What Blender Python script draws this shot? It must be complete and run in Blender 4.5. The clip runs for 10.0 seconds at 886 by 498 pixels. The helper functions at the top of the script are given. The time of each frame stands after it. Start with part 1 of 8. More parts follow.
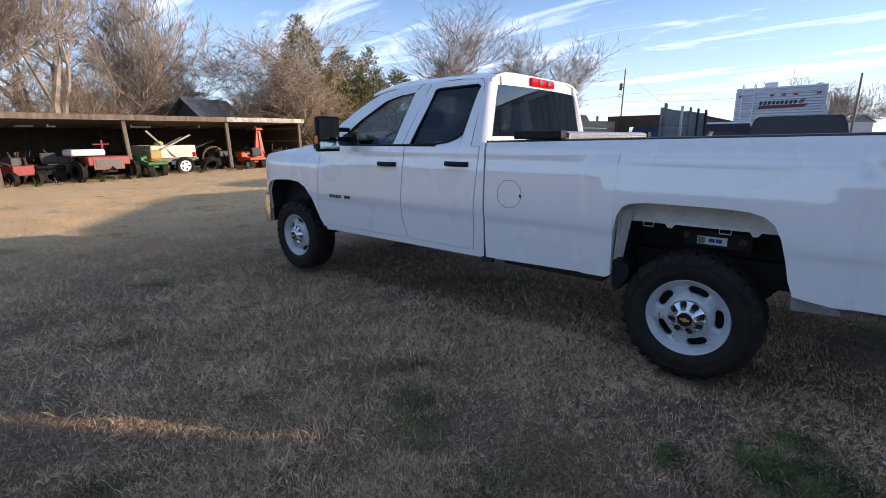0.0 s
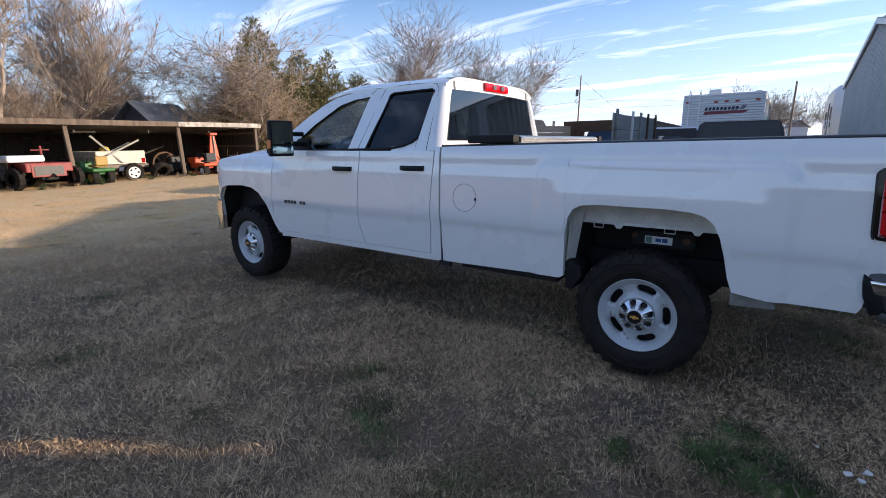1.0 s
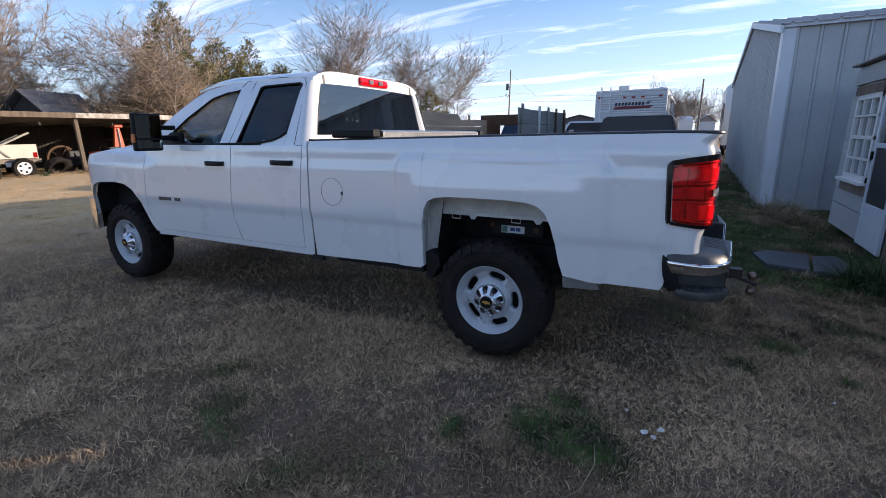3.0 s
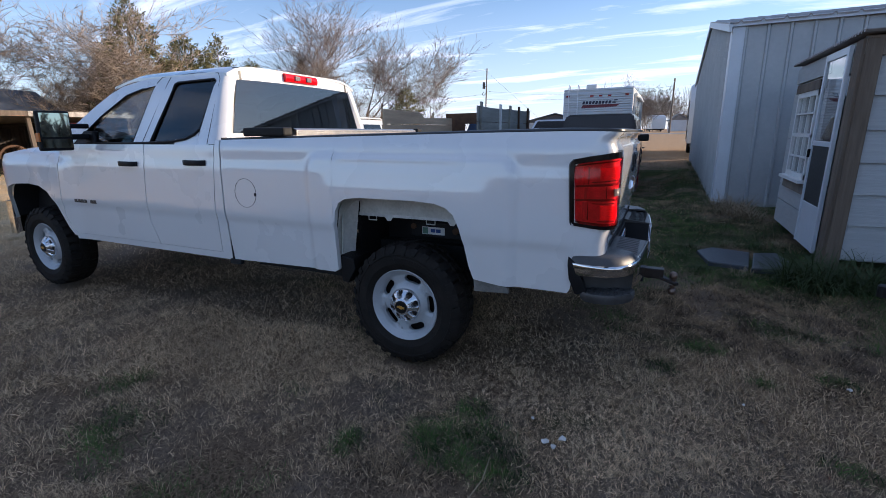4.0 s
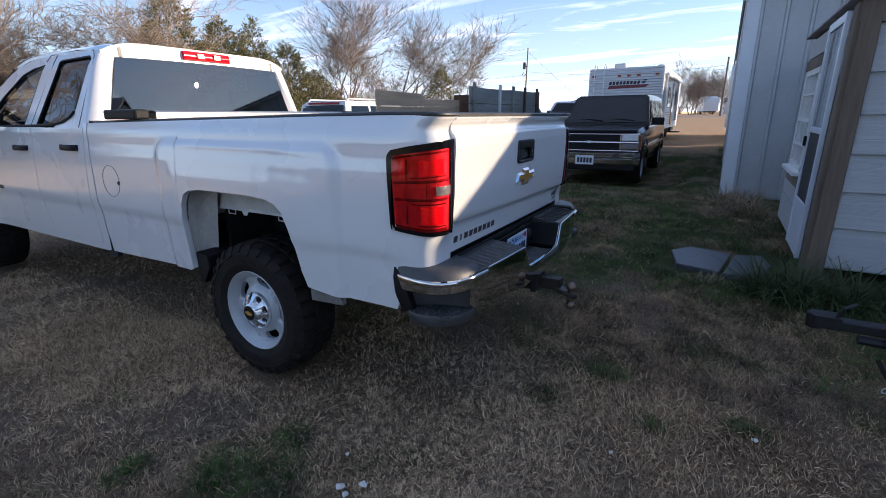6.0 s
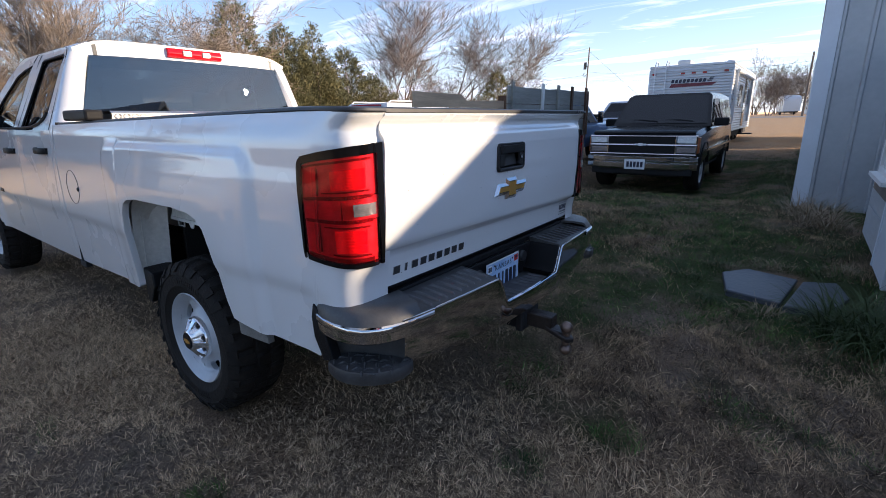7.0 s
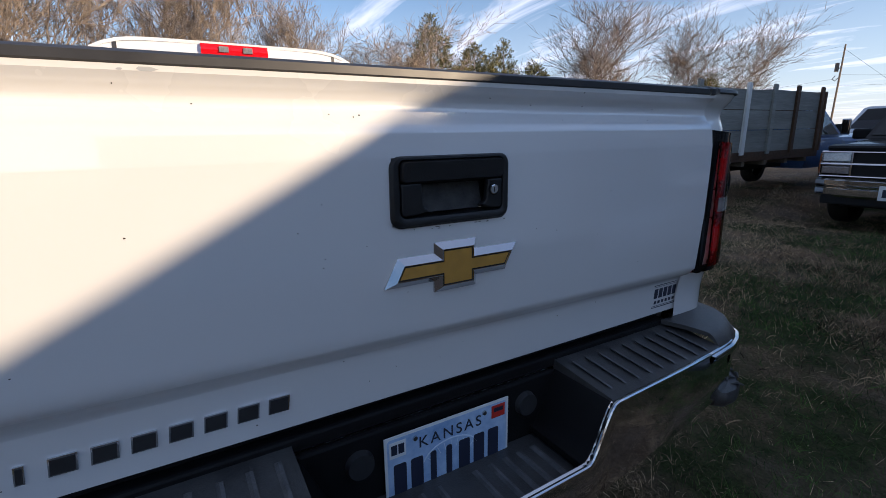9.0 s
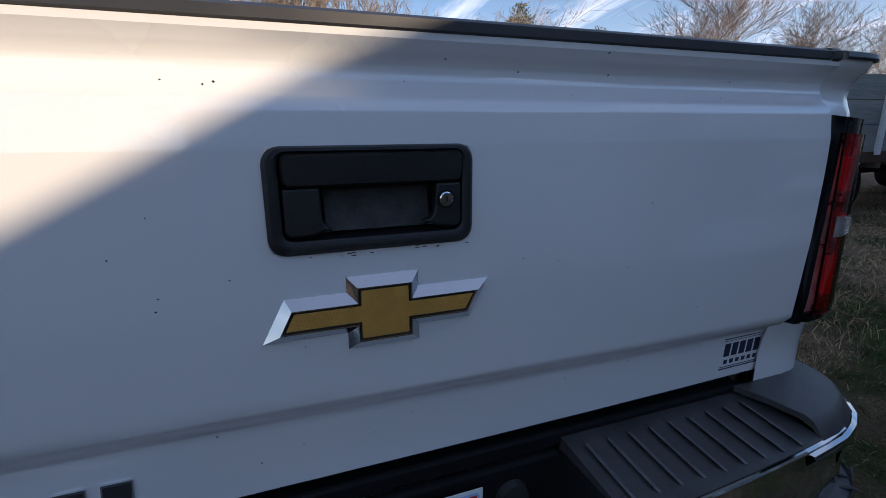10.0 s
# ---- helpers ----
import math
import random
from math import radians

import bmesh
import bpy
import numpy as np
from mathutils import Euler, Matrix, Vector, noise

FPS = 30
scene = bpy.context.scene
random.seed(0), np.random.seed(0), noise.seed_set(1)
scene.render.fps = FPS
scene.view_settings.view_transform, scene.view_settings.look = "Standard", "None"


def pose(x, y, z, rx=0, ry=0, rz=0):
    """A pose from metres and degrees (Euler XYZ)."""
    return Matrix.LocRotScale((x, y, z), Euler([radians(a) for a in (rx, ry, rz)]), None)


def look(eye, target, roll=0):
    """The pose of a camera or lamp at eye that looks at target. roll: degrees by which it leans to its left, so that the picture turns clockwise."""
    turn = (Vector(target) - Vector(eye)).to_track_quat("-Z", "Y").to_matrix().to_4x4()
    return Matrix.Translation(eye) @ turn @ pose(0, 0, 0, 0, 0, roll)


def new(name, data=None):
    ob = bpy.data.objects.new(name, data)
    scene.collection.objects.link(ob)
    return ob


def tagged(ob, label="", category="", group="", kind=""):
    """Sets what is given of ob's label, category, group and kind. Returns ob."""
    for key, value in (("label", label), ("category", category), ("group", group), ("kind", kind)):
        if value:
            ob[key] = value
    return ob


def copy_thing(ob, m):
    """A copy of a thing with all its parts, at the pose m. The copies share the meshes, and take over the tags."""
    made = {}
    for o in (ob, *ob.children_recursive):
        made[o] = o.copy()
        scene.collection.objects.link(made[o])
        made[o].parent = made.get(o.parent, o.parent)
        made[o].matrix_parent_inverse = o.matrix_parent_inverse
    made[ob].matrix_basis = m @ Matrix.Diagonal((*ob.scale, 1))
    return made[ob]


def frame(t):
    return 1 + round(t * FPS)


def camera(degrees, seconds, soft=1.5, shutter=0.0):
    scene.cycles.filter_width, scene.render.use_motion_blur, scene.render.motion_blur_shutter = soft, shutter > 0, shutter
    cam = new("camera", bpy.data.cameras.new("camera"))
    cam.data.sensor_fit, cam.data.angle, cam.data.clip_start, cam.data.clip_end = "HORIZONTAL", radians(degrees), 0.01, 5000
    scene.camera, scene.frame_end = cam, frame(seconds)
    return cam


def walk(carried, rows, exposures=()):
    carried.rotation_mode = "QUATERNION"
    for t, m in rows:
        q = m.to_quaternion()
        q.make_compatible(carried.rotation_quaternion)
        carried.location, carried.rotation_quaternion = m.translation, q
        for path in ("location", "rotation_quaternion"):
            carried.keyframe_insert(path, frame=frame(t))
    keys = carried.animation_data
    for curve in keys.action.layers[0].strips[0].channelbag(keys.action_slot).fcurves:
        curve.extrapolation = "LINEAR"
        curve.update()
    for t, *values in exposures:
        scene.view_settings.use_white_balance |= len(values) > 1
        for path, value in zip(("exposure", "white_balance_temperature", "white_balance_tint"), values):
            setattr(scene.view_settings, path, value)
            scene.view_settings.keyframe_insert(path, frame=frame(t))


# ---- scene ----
cam = camera(86.6, 10.0, 0.75)
PATH = [
    (0, (0.544, -2.9, 1.475), (-0.695, -1.399, 1.013), -0.8),
    (0.5, (0.548, -2.885, 1.471), (-0.639, -1.342, 1.014), -1.0),
    (1, (0.585, -2.867, 1.47), (-0.534, -1.271, 1.025), -0.9),
    (1.5, (0.687, -2.817, 1.471), (-0.384, -1.189, 1.025), -0.9),
    (2, (0.871, -2.791, 1.47), (-0.146, -1.129, 1.018), -0.8),
    (2.5, (0.994, -2.768, 1.476), (0.043, -1.073, 1.005), -0.8),
    (4, (1.403, -2.37, 1.464), (0.578, -0.614, 0.981), -0.9),
    (4.5, (1.711, -2.238, 1.471), (0.908, -0.48, 0.955), -1.0),
    (5, (1.866, -1.968, 1.428), (1.051, -0.216, 0.909), -1.1),
    (5.5, (2.034, -1.758, 1.467), (1.152, -0.044, 0.935), -0.9),
    (7, (2.255, -0.892, 1.431), (1.09, 0.642, 0.894), -1.1),
    (7.5, (2.291, -0.471, 1.426), (1.006, 0.981, 0.938), -1.3),
    (8, (2.155, -0.058, 1.401), (0.729, 1.265, 0.936), -1.3),
    (8.5, (2.063, 0.293, 1.379), (0.505, 1.46, 0.919), -1.2),
    (9, (1.937, 0.547, 1.351), (0.255, 1.525, 0.889), -1.3),
    (9.5, (1.766, 0.745, 1.329), (-0.008, 1.545, 0.869), -1.0),
    (10, (1.763, 0.873, 1.334), (-0.061, 1.537, 0.852), -0.8),
]
walk(cam, [(t, look(e, a, r)) for t, e, a, r in PATH], exposures=[(0.0, 1.62, 5560, 17), (2.5, 1.60, 5500, 17), (4.5, 1.50, 5540, 17), (5.5, 1.62, 5600, 17), (7.0, 1.76, 5640, 17), (8.0, 1.64, 5680, 17), (8.5, 1.43, 5870, 17), (9.0, 1.37, 5850, 17), (10.0, 1.30, 5700, 17)])

# ---- world and sun ----
SUN_AZ, SUN_EL = 34.0, 12.5
world = bpy.data.worlds.new("world")
scene.world = world
world.use_nodes = True
wn, wl = world.node_tree.nodes, world.node_tree.links
bg = wn["Background"]
sky = wn.new("ShaderNodeTexSky")
sky.sky_type = "NISHITA"
sky.sun_disc = False
sky.sun_elevation = radians(SUN_EL)
sky.sun_rotation = radians(90 - SUN_AZ)
sky.air_density, sky.dust_density, sky.ozone_density = 1.1, 0.15, 3.0
geo = wn.new("ShaderNodeTexCoord")
sep = wn.new("ShaderNodeSeparateXYZ")
wl.new(geo.outputs["Generated"], sep.inputs[0])


def wmath(op, a, b):
    n = wn.new("ShaderNodeMath")
    n.operation = op
    for i, v in enumerate((a, b)):
        if isinstance(v, (int, float)):
            n.inputs[i].default_value = v
        else:
            wl.new(v, n.inputs[i])
    return n.outputs[0]


zz = wmath("ADD", wmath("MAXIMUM", sep.outputs[2], 0.0), 0.10)
comb = wn.new("ShaderNodeCombineXYZ")
wl.new(wmath("DIVIDE", sep.outputs[0], zz), comb.inputs[0])
wl.new(wmath("DIVIDE", sep.outputs[1], zz), comb.inputs[1])
mapn = wn.new("ShaderNodeMapping")
mapn.inputs["Rotation"].default_value = (0, 0, radians(-28))
mapn.inputs["Scale"].default_value = (0.35, 1.15, 1)
mapn.inputs["Location"].default_value = (3.1, 1.7, 0)
wl.new(comb.outputs[0], mapn.inputs[0])
cn = wn.new("ShaderNodeTexNoise")
cn.inputs["Scale"].default_value, cn.inputs["Detail"].default_value = 1.7, 12.0
cn.inputs["Roughness"].default_value, cn.inputs["Distortion"].default_value = 0.62, 1.1
wl.new(mapn.outputs[0], cn.inputs["Vector"])
cr = wn.new("ShaderNodeMapRange")
cr.inputs["From Min"].default_value, cr.inputs["From Max"].default_value = 0.51, 0.74
wl.new(cn.outputs[0], cr.inputs["Value"])
hz = wn.new("ShaderNodeMapRange")
hz.inputs["From Min"].default_value, hz.inputs["From Max"].default_value = 0.30, 0.03
hz.inputs["To Max"].default_value = 0.8
wl.new(sep.outputs[2], hz.inputs["Value"])
fac = wmath("MINIMUM", wmath("ADD", wmath("MULTIPLY", cr.outputs[0], 0.75), wmath("MULTIPLY", hz.outputs[0], wmath("ADD", cr.outputs[0], 0.6))), 0.9)
high = wn.new("ShaderNodeMapRange")
high.inputs["From Min"].default_value, high.inputs["From Max"].default_value = 0.42, 0.85
high.inputs["To Max"].default_value = 0.2
wl.new(sep.outputs[2], high.inputs["Value"])
fac = wmath("MINIMUM", wmath("ADD", fac, high.outputs[0]), 0.9)
mixc = wn.new("ShaderNodeMix")
mixc.data_type = "RGBA"
wl.new(fac, mixc.inputs["Factor"])
wl.new(sky.outputs[0], mixc.inputs[6])
mixc.inputs[7].default_value = (6.5, 6.7, 7.1, 1)
wl.new(mixc.outputs[2], bg.inputs["Color"])
bg.inputs["Strength"].default_value = 0.064

sun_data = bpy.data.lights.new("sun", "SUN")
sun_data.energy, sun_data.angle, sun_data.color = 2.35, radians(0.53), (1.0, 0.76, 0.46)
sun = new("sun", sun_data)
s_dir = Vector((math.cos(radians(SUN_EL)) * math.cos(radians(SUN_AZ)), math.cos(radians(SUN_EL)) * math.sin(radians(SUN_AZ)), math.sin(radians(SUN_EL))))
sun.matrix_world = look(s_dir * 60, (0, 0, 0))


# ---- materials ----
def nodes_of(name):
    m = bpy.data.materials.new(name)
    m.use_nodes = True
    return m, m.node_tree.nodes, m.node_tree.links, m.node_tree.nodes["Principled BSDF"]


def mat(name, col, rough=0.5, metal=0.0, vary=0.12, scale=8.0, bump=0.0, bscale=60.0, coat=0.0, random_col=0.0, stretch=(1, 1, 1), col2=None, spec=0.5):
    """A procedural surface: base colour varied at two scales, roughness variation, fine bump."""
    m, n, l, p = nodes_of(name)
    tc = n.new("ShaderNodeTexCoord")
    mp = n.new("ShaderNodeMapping")
    mp.inputs["Scale"].default_value = stretch
    l.new(tc.outputs["Object"], mp.inputs[0])
    n1 = n.new("ShaderNodeTexNoise")
    n1.inputs["Scale"].default_value, n1.inputs["Detail"].default_value = scale, 6
    n2 = n.new("ShaderNodeTexNoise")
    n2.inputs["Scale"].default_value, n2.inputs["Detail"].default_value = scale * 9, 4
    for t in (n1, n2):
        l.new(mp.outputs[0], t.inputs["Vector"])
    ad = n.new("ShaderNodeMath")
    ad.operation = "MULTIPLY_ADD"
    l.new(n2.outputs[0], ad.inputs[0])
    ad.inputs[1].default_value = 0.4
    l.new(n1.outputs[0], ad.inputs[2])
    last = ad.outputs[0]
    if random_col:
        oi = n.new("ShaderNodeObjectInfo")
        ra = n.new("ShaderNodeMath")
        ra.operation = "MULTIPLY_ADD"
        l.new(oi.outputs["Random"], ra.inputs[0])
        ra.inputs[1].default_value = random_col
        l.new(last, ra.inputs[2])
        last = ra.outputs[0]
    rp = n.new("ShaderNodeValToRGB")
    lo = [c * (1 - vary) for c in col]
    hi = list(col2) if col2 else [min(1, c * (1 + vary)) for c in col]
    rp.color_ramp.elements[0].position, rp.color_ramp.elements[1].position = 0.42, 0.98 + random_col * 0.6
    rp.color_ramp.elements[0].color, rp.color_ramp.elements[1].color = (*lo, 1), (*hi, 1)
    l.new(last, rp.inputs[0])
    l.new(rp.outputs[0], p.inputs["Base Color"])
    mr = n.new("ShaderNodeMapRange")
    mr.inputs["To Min"].default_value, mr.inputs["To Max"].default_value = max(0.02, rough * 0.8), min(1, rough * 1.2)
    l.new(n1.outputs[0], mr.inputs["Value"])
    l.new(mr.outputs[0], p.inputs["Roughness"])
    p.inputs["Metallic"].default_value = metal
    p.inputs["Coat Weight"].default_value = coat
    p.inputs["Coat Roughness"].default_value = 0.03
    p.inputs["Specular IOR Level"].default_value = spec
    if bump:
        nb = n.new("ShaderNodeTexNoise")
        nb.inputs["Scale"].default_value, nb.inputs["Detail"].default_value = bscale, 5
        l.new(mp.outputs[0], nb.inputs["Vector"])
        b = n.new("ShaderNodeBump")
        b.inputs["Strength"].default_value, b.inputs["Distance"].default_value = bump, 0.01
        l.new(nb.outputs[0], b.inputs["Height"])
        l.new(b.outputs[0], p.inputs["Normal"])
    return m


def glass(name, tint, rough=0.0, ior=1.45):
    m, _, _, p = nodes_of(name)
    p.inputs["Base Color"].default_value = (*tint, 1)
    p.inputs["Transmission Weight"].default_value = 1.0
    p.inputs["Roughness"].default_value = rough
    p.inputs["IOR"].default_value = ior
    return m


WHITE = mat("white_paint", (0.76, 0.76, 0.76), 0.28, 0, 0.012, 1.2, coat=1.0)
WHITE.node_tree.nodes["Principled BSDF"].inputs["Coat IOR"].default_value = 1.8
# Blue-green of reflected sky and trees is put into the mirror colour
MIRRORG = mat("blue_green_mirror", (0.34, 0.44, 0.45), 0.02, 1.0, 0.02)
AMBER = mat("amber_lens", (0.62, 0.17, 0.02), 0.3)
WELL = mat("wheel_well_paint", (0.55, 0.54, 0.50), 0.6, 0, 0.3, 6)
BLACK = mat("black_plastic", (0.007, 0.007, 0.008), 0.5, 0, 0.25, 20, 0.15, 400, spec=0.22)
LATCHB = mat("satin_black_plastic", (0.011, 0.011, 0.012), 0.42, 0, 0.25, 16, 0.2, 500, spec=0.45)
TRIM = mat("dark_trim", (0.03, 0.03, 0.032), 0.42, 0, 0.2, 12)
GREYP = mat("grey_step_plastic", (0.055, 0.054, 0.054), 0.42, 0, 0.35, 14, 0.15, 300, spec=0.55)
RIBW = mat("worn_step_rib", (0.10, 0.10, 0.103), 0.45, 0, 0.4, 30, 0.2, 200)
RUBBER = mat("tyre_rubber", (0.009, 0.0085, 0.008), 0.75, 0, 0.35, 9, 0.4, 90, col2=(0.024, 0.020, 0.017), spec=0.22)
CHROME = mat("chrome", (0.62, 0.62, 0.63), 0.08, 1.0, 0.06, 7)
RIM = mat("silver_rim_paint", (0.44, 0.46, 0.48), 0.38, 0.15, 0.10, 9)
CHROMEF = mat("worn_chrome_face", (0.72, 0.72, 0.725), 0.06, 1.0, 0.12, 5)
GOLD = mat("gold_emblem", (0.60, 0.32, 0.06), 0.38, 0.45, 0.12, 40, 0.4, 900)
REDL = mat("red_lens", (0.72, 0.004, 0.008), 0.12, 0, 0.25, 30, coat=0.25, spec=0.35)
REDD = mat("deep_red_lens", (0.27, 0.002, 0.004), 0.12, 0, 0.3, 20, coat=0.25, spec=0.35)
CLEARL = mat("clear_lens", (0.28, 0.25, 0.245), 0.14, 0.35, 0.4, 40, 0.15, 120, coat=1.0)
DARKG = glass("dark_privacy_glass", (0.05, 0.055, 0.06))
SCREENG = glass("grey_green_screen", (0.14, 0.16, 0.155), 0.0, 1.55)
PLAING = glass("plain_door_glass", (0.50, 0.56, 0.57))
REARG = glass("dark_reflecting_glass", (0.06, 0.07, 0.075), 0.0, 1.95)
GLOSSB = mat("gloss_black_bezel", (0.004, 0.004, 0.005), 0.12, 0, 0.2, 30, spec=0.35)
CAPM = mat("bright_hub_cap", (0.72, 0.73, 0.75), 0.2, 0.85, 0.08, 20)
LAMPR = mat("lamp_bowl_silver", (0.56, 0.52, 0.52), 0.30, 0.4, 0.35, 30, 0.25, 160)
LAMPW = mat("lamp_wing_silver", (0.62, 0.60, 0.60), 0.25, 0.5, 0.3, 30)
LAMPD = mat("lamp_divider", (0.10, 0.05, 0.05), 0.35, 0.2, 0.4, 40, 0.6, 120)
REDG = glass("red_lens_glass", (0.93, 0.035, 0.05))
CLEARG = glass("clear_glass", (0.92, 0.95, 0.95))
CHASSIS = mat("black_chassis_steel", (0.008, 0.008, 0.009), 0.75, 0.0, 0.3, 9, 0.2, 80)
RUST = mat("rusty_steel", (0.10, 0.055, 0.032), 0.7, 0.4, 0.4, 10, 0.4, 120)
DIAMOND = mat("aluminium_tread_plate", (0.55, 0.53, 0.50), 0.3, 0.9, 0.12, 20)
INTER = mat("grey_interior_cloth", (0.06, 0.06, 0.065), 0.85, 0, 0.2, 20)
SIGNW = mat("white_sticker", (0.75, 0.77, 0.78), 0.45, 0, 0.04, 20)
PLATEB = mat("plate_blue", (0.28, 0.47, 0.80), 0.4, 0.0, 0.22, 12, col2=(0.55, 0.70, 0.88))
INK = mat("dark_ink", (0.02, 0.025, 0.05), 0.5, 0, 0.1, 20)
REDS = mat("red_sticker", (0.55, 0.03, 0.02), 0.5, 0, 0.1, 20)


# ---- mesh helpers ----
class Mesh:
    """Gathers vertices and faces of one part."""

    def __init__(self):
        self.v, self.f = [], []

    def add(self, verts, faces, m=None):
        o = len(self.v)
        self.v += [tuple(m @ Vector(p)) if m else tuple(p) for p in verts]
        self.f += [tuple(i + o for i in f) for f in faces]
        return self

    def box(self, a, b, m=None):
        (x0, y0, z0), (x1, y1, z1) = a, b
        vs = [(x0, y0, z0), (x1, y0, z0), (x1, y1, z0), (x0, y1, z0), (x0, y0, z1), (x1, y0, z1), (x1, y1, z1), (x0, y1, z1)]
        return self.add(vs, [(0, 3, 2, 1), (4, 5, 6, 7), (0, 1, 5, 4), (1, 2, 6, 5), (2, 3, 7, 6), (3, 0, 4, 7)], m)

    def grid(self, rows, back=None, m=None):
        """A sheet of rows of points; back: the vector of its thickness."""
        nr, nc = len(rows), len(rows[0])
        vs = [p for r in rows for p in r]
        fs = [(i * nc + j, i * nc + j + 1, (i + 1) * nc + j + 1, (i + 1) * nc + j) for i in range(nr - 1) for j in range(nc - 1)]
        if back is not None:
            k = len(vs)
            bk = Vector(back)
            vs = vs + [tuple(Vector(p) + bk) for p in vs]
            fs = fs + [tuple(k + i for i in reversed(f)) for f in fs]
            for i in range(nr - 1):
                fs.append((i * nc, (i + 1) * nc, k + (i + 1) * nc, k + i * nc))
                fs.append((i * nc + nc - 1, k + i * nc + nc - 1, k + (i + 1) * nc + nc - 1, (i + 1) * nc + nc - 1))
            for j in range(nc - 1):
                fs.append((j, k + j, k + j + 1, j + 1))
                e = (nr - 1) * nc
                fs.append((e + j, e + j + 1, k + e + j + 1, k + e + j))
        return self.add(vs, fs, m)

    def tube(self, pts, radii, n=8, cap=True, m=None):
        pts = [Vector(p) for p in pts]
        if isinstance(radii, (int, float)):
            radii = [radii] * len(pts)
        vs, fs = [], []
        side = None
        for i, p in enumerate(pts):
            d = (pts[min(i + 1, len(pts) - 1)] - pts[max(i - 1, 0)]).normalized()
            if side is None:
                side = d.orthogonal().normalized()
            side = (side - d * side.dot(d)).normalized()
            up = d.cross(side)
            for j in range(n):
                a = 2 * math.pi * j / n
                vs.append(tuple(p + (side * math.cos(a) + up * math.sin(a)) * radii[i]))
        for i in range(len(pts) - 1):
            for j in range(n):
                k = (j + 1) % n
                fs.append((i * n + j, i * n + k, (i + 1) * n + k, (i + 1) * n + j))
        if cap:
            fs.append(tuple(reversed(range(n))))
            fs.append(tuple((len(pts) - 1) * n + j for j in range(n)))
        return self.add(vs, fs, m)

    def revolve(self, prof, n=48, m=None, wob=None):
        """Turns (radius, along) about the y axis."""
        vs, fs = [], []
        for j in range(n):
            a = 2 * math.pi * j / n
            for i, (r, y) in enumerate(prof):
                rr = r + (wob(i, j) if wob else 0)
                vs.append((rr * math.cos(a), y, rr * math.sin(a)))
        k = len(prof)
        for j in range(n):
            jj = (j + 1) % n
            for i in range(k - 1):
                fs.append((j * k + i, j * k + i + 1, jj * k + i + 1, jj * k + i))
        return self.add(vs, fs, m)

    def prism(self, poly, d, m=None):
        """Extrudes a polygon of points by the vector d."""
        n = len(poly)
        d = Vector(d)
        vs = [tuple(p) for p in poly] + [tuple(Vector(p) + d) for p in poly]
        fs = [tuple(range(n)), tuple(reversed(range(n, 2 * n)))] + [(i, n + i, n + (i + 1) % n, (i + 1) % n) for i in range(n)]
        return self.add(vs, fs, m)

    def blob(self, c, r, n=10, m=None):
        c = Vector(c)
        vs, fs = [], []
        for i in range(n + 1):
            t = math.pi * i / n
            for j in range(2 * n):
                a = math.pi * j / n
                vs.append((c[0] + r[0] * math.sin(t) * math.cos(a), c[1] + r[1] * math.sin(t) * math.sin(a), c[2] + r[2] * math.cos(t)))
        for i in range(n):
            for j in range(2 * n):
                k = (j + 1) % (2 * n)
                fs.append((i * 2 * n + j, (i + 1) * 2 * n + j, (i + 1) * 2 * n + k, i * 2 * n + k))
        return self.add(vs, fs, m)


def part(name, me, material, parent=None, label="", smooth=False, bevel=0.0, seg=2):
    """Links a gathered mesh as one object, under a thing or part."""
    data = bpy.data.meshes.new(name)
    data.from_pydata(me.v, [], me.f)
    bm = bmesh.new()
    bm.from_mesh(data)
    bmesh.ops.remove_doubles(bm, verts=bm.verts, dist=1e-5)
    bmesh.ops.recalc_face_normals(bm, faces=bm.faces)
    bm.to_mesh(data)
    bm.free()
    data.materials.append(material)
    if smooth:
        data.shade_smooth()
        data.set_sharp_from_angle(angle=radians(38))
    ob = new(name, data)
    if parent is not None:
        ob.parent = parent
    if label:
        ob["label"] = label
    if bevel:
        b = ob.modifiers.new("bevel", "BEVEL")
        b.width, b.segments, b.limit_method, b.angle_limit = bevel, seg, "ANGLE", radians(40)
    return ob


def thing(name, m, label, category, group="", kind=""):
    e = new(name)
    e.empty_display_size = 0.2
    e.matrix_world = m
    return tagged(e, label, category, group, kind)


def lerp(a, b, t):
    return a + (b - a) * t


def sm(v, a, b):
    t = max(0.0, min(1.0, (v - a) / (b - a)))
    return t * t * (3 - 2 * t)


def curve_at(pts, x):
    """Reads a broken line of (x, value) at x."""
    if x <= pts[0][0]:
        return pts[0][1]
    for (a, p), (b, q) in zip(pts, pts[1:]):
        if x <= b:
            return lerp(p, q, (x - a) / (b - a)) if b > a else q
    return pts[-1][1]


def spread(a, b, n):
    return [lerp(a, b, i / (n - 1)) for i in range(n)]


TABLES = {}


def noise2(x, y, s, seed):
    """Smooth value noise on arrays, 0 to 1."""
    if seed not in TABLES:
        TABLES[seed] = np.random.RandomState(seed).rand(64, 64)
    tab = TABLES[seed]
    u, v = np.asarray(x) * s, np.asarray(y) * s
    i, j = np.floor(u).astype(int), np.floor(v).astype(int)
    fu, fv = u - i, v - j
    fu, fv = fu * fu * (3 - 2 * fu), fv * fv * (3 - 2 * fv)
    a, b = tab[i % 64, j % 64], tab[(i + 1) % 64, j % 64]
    c, d = tab[i % 64, (j + 1) % 64], tab[(i + 1) % 64, (j + 1) % 64]
    return (a * (1 - fu) + b * fu) * (1 - fv) + (c * (1 - fu) + d * fu) * fv


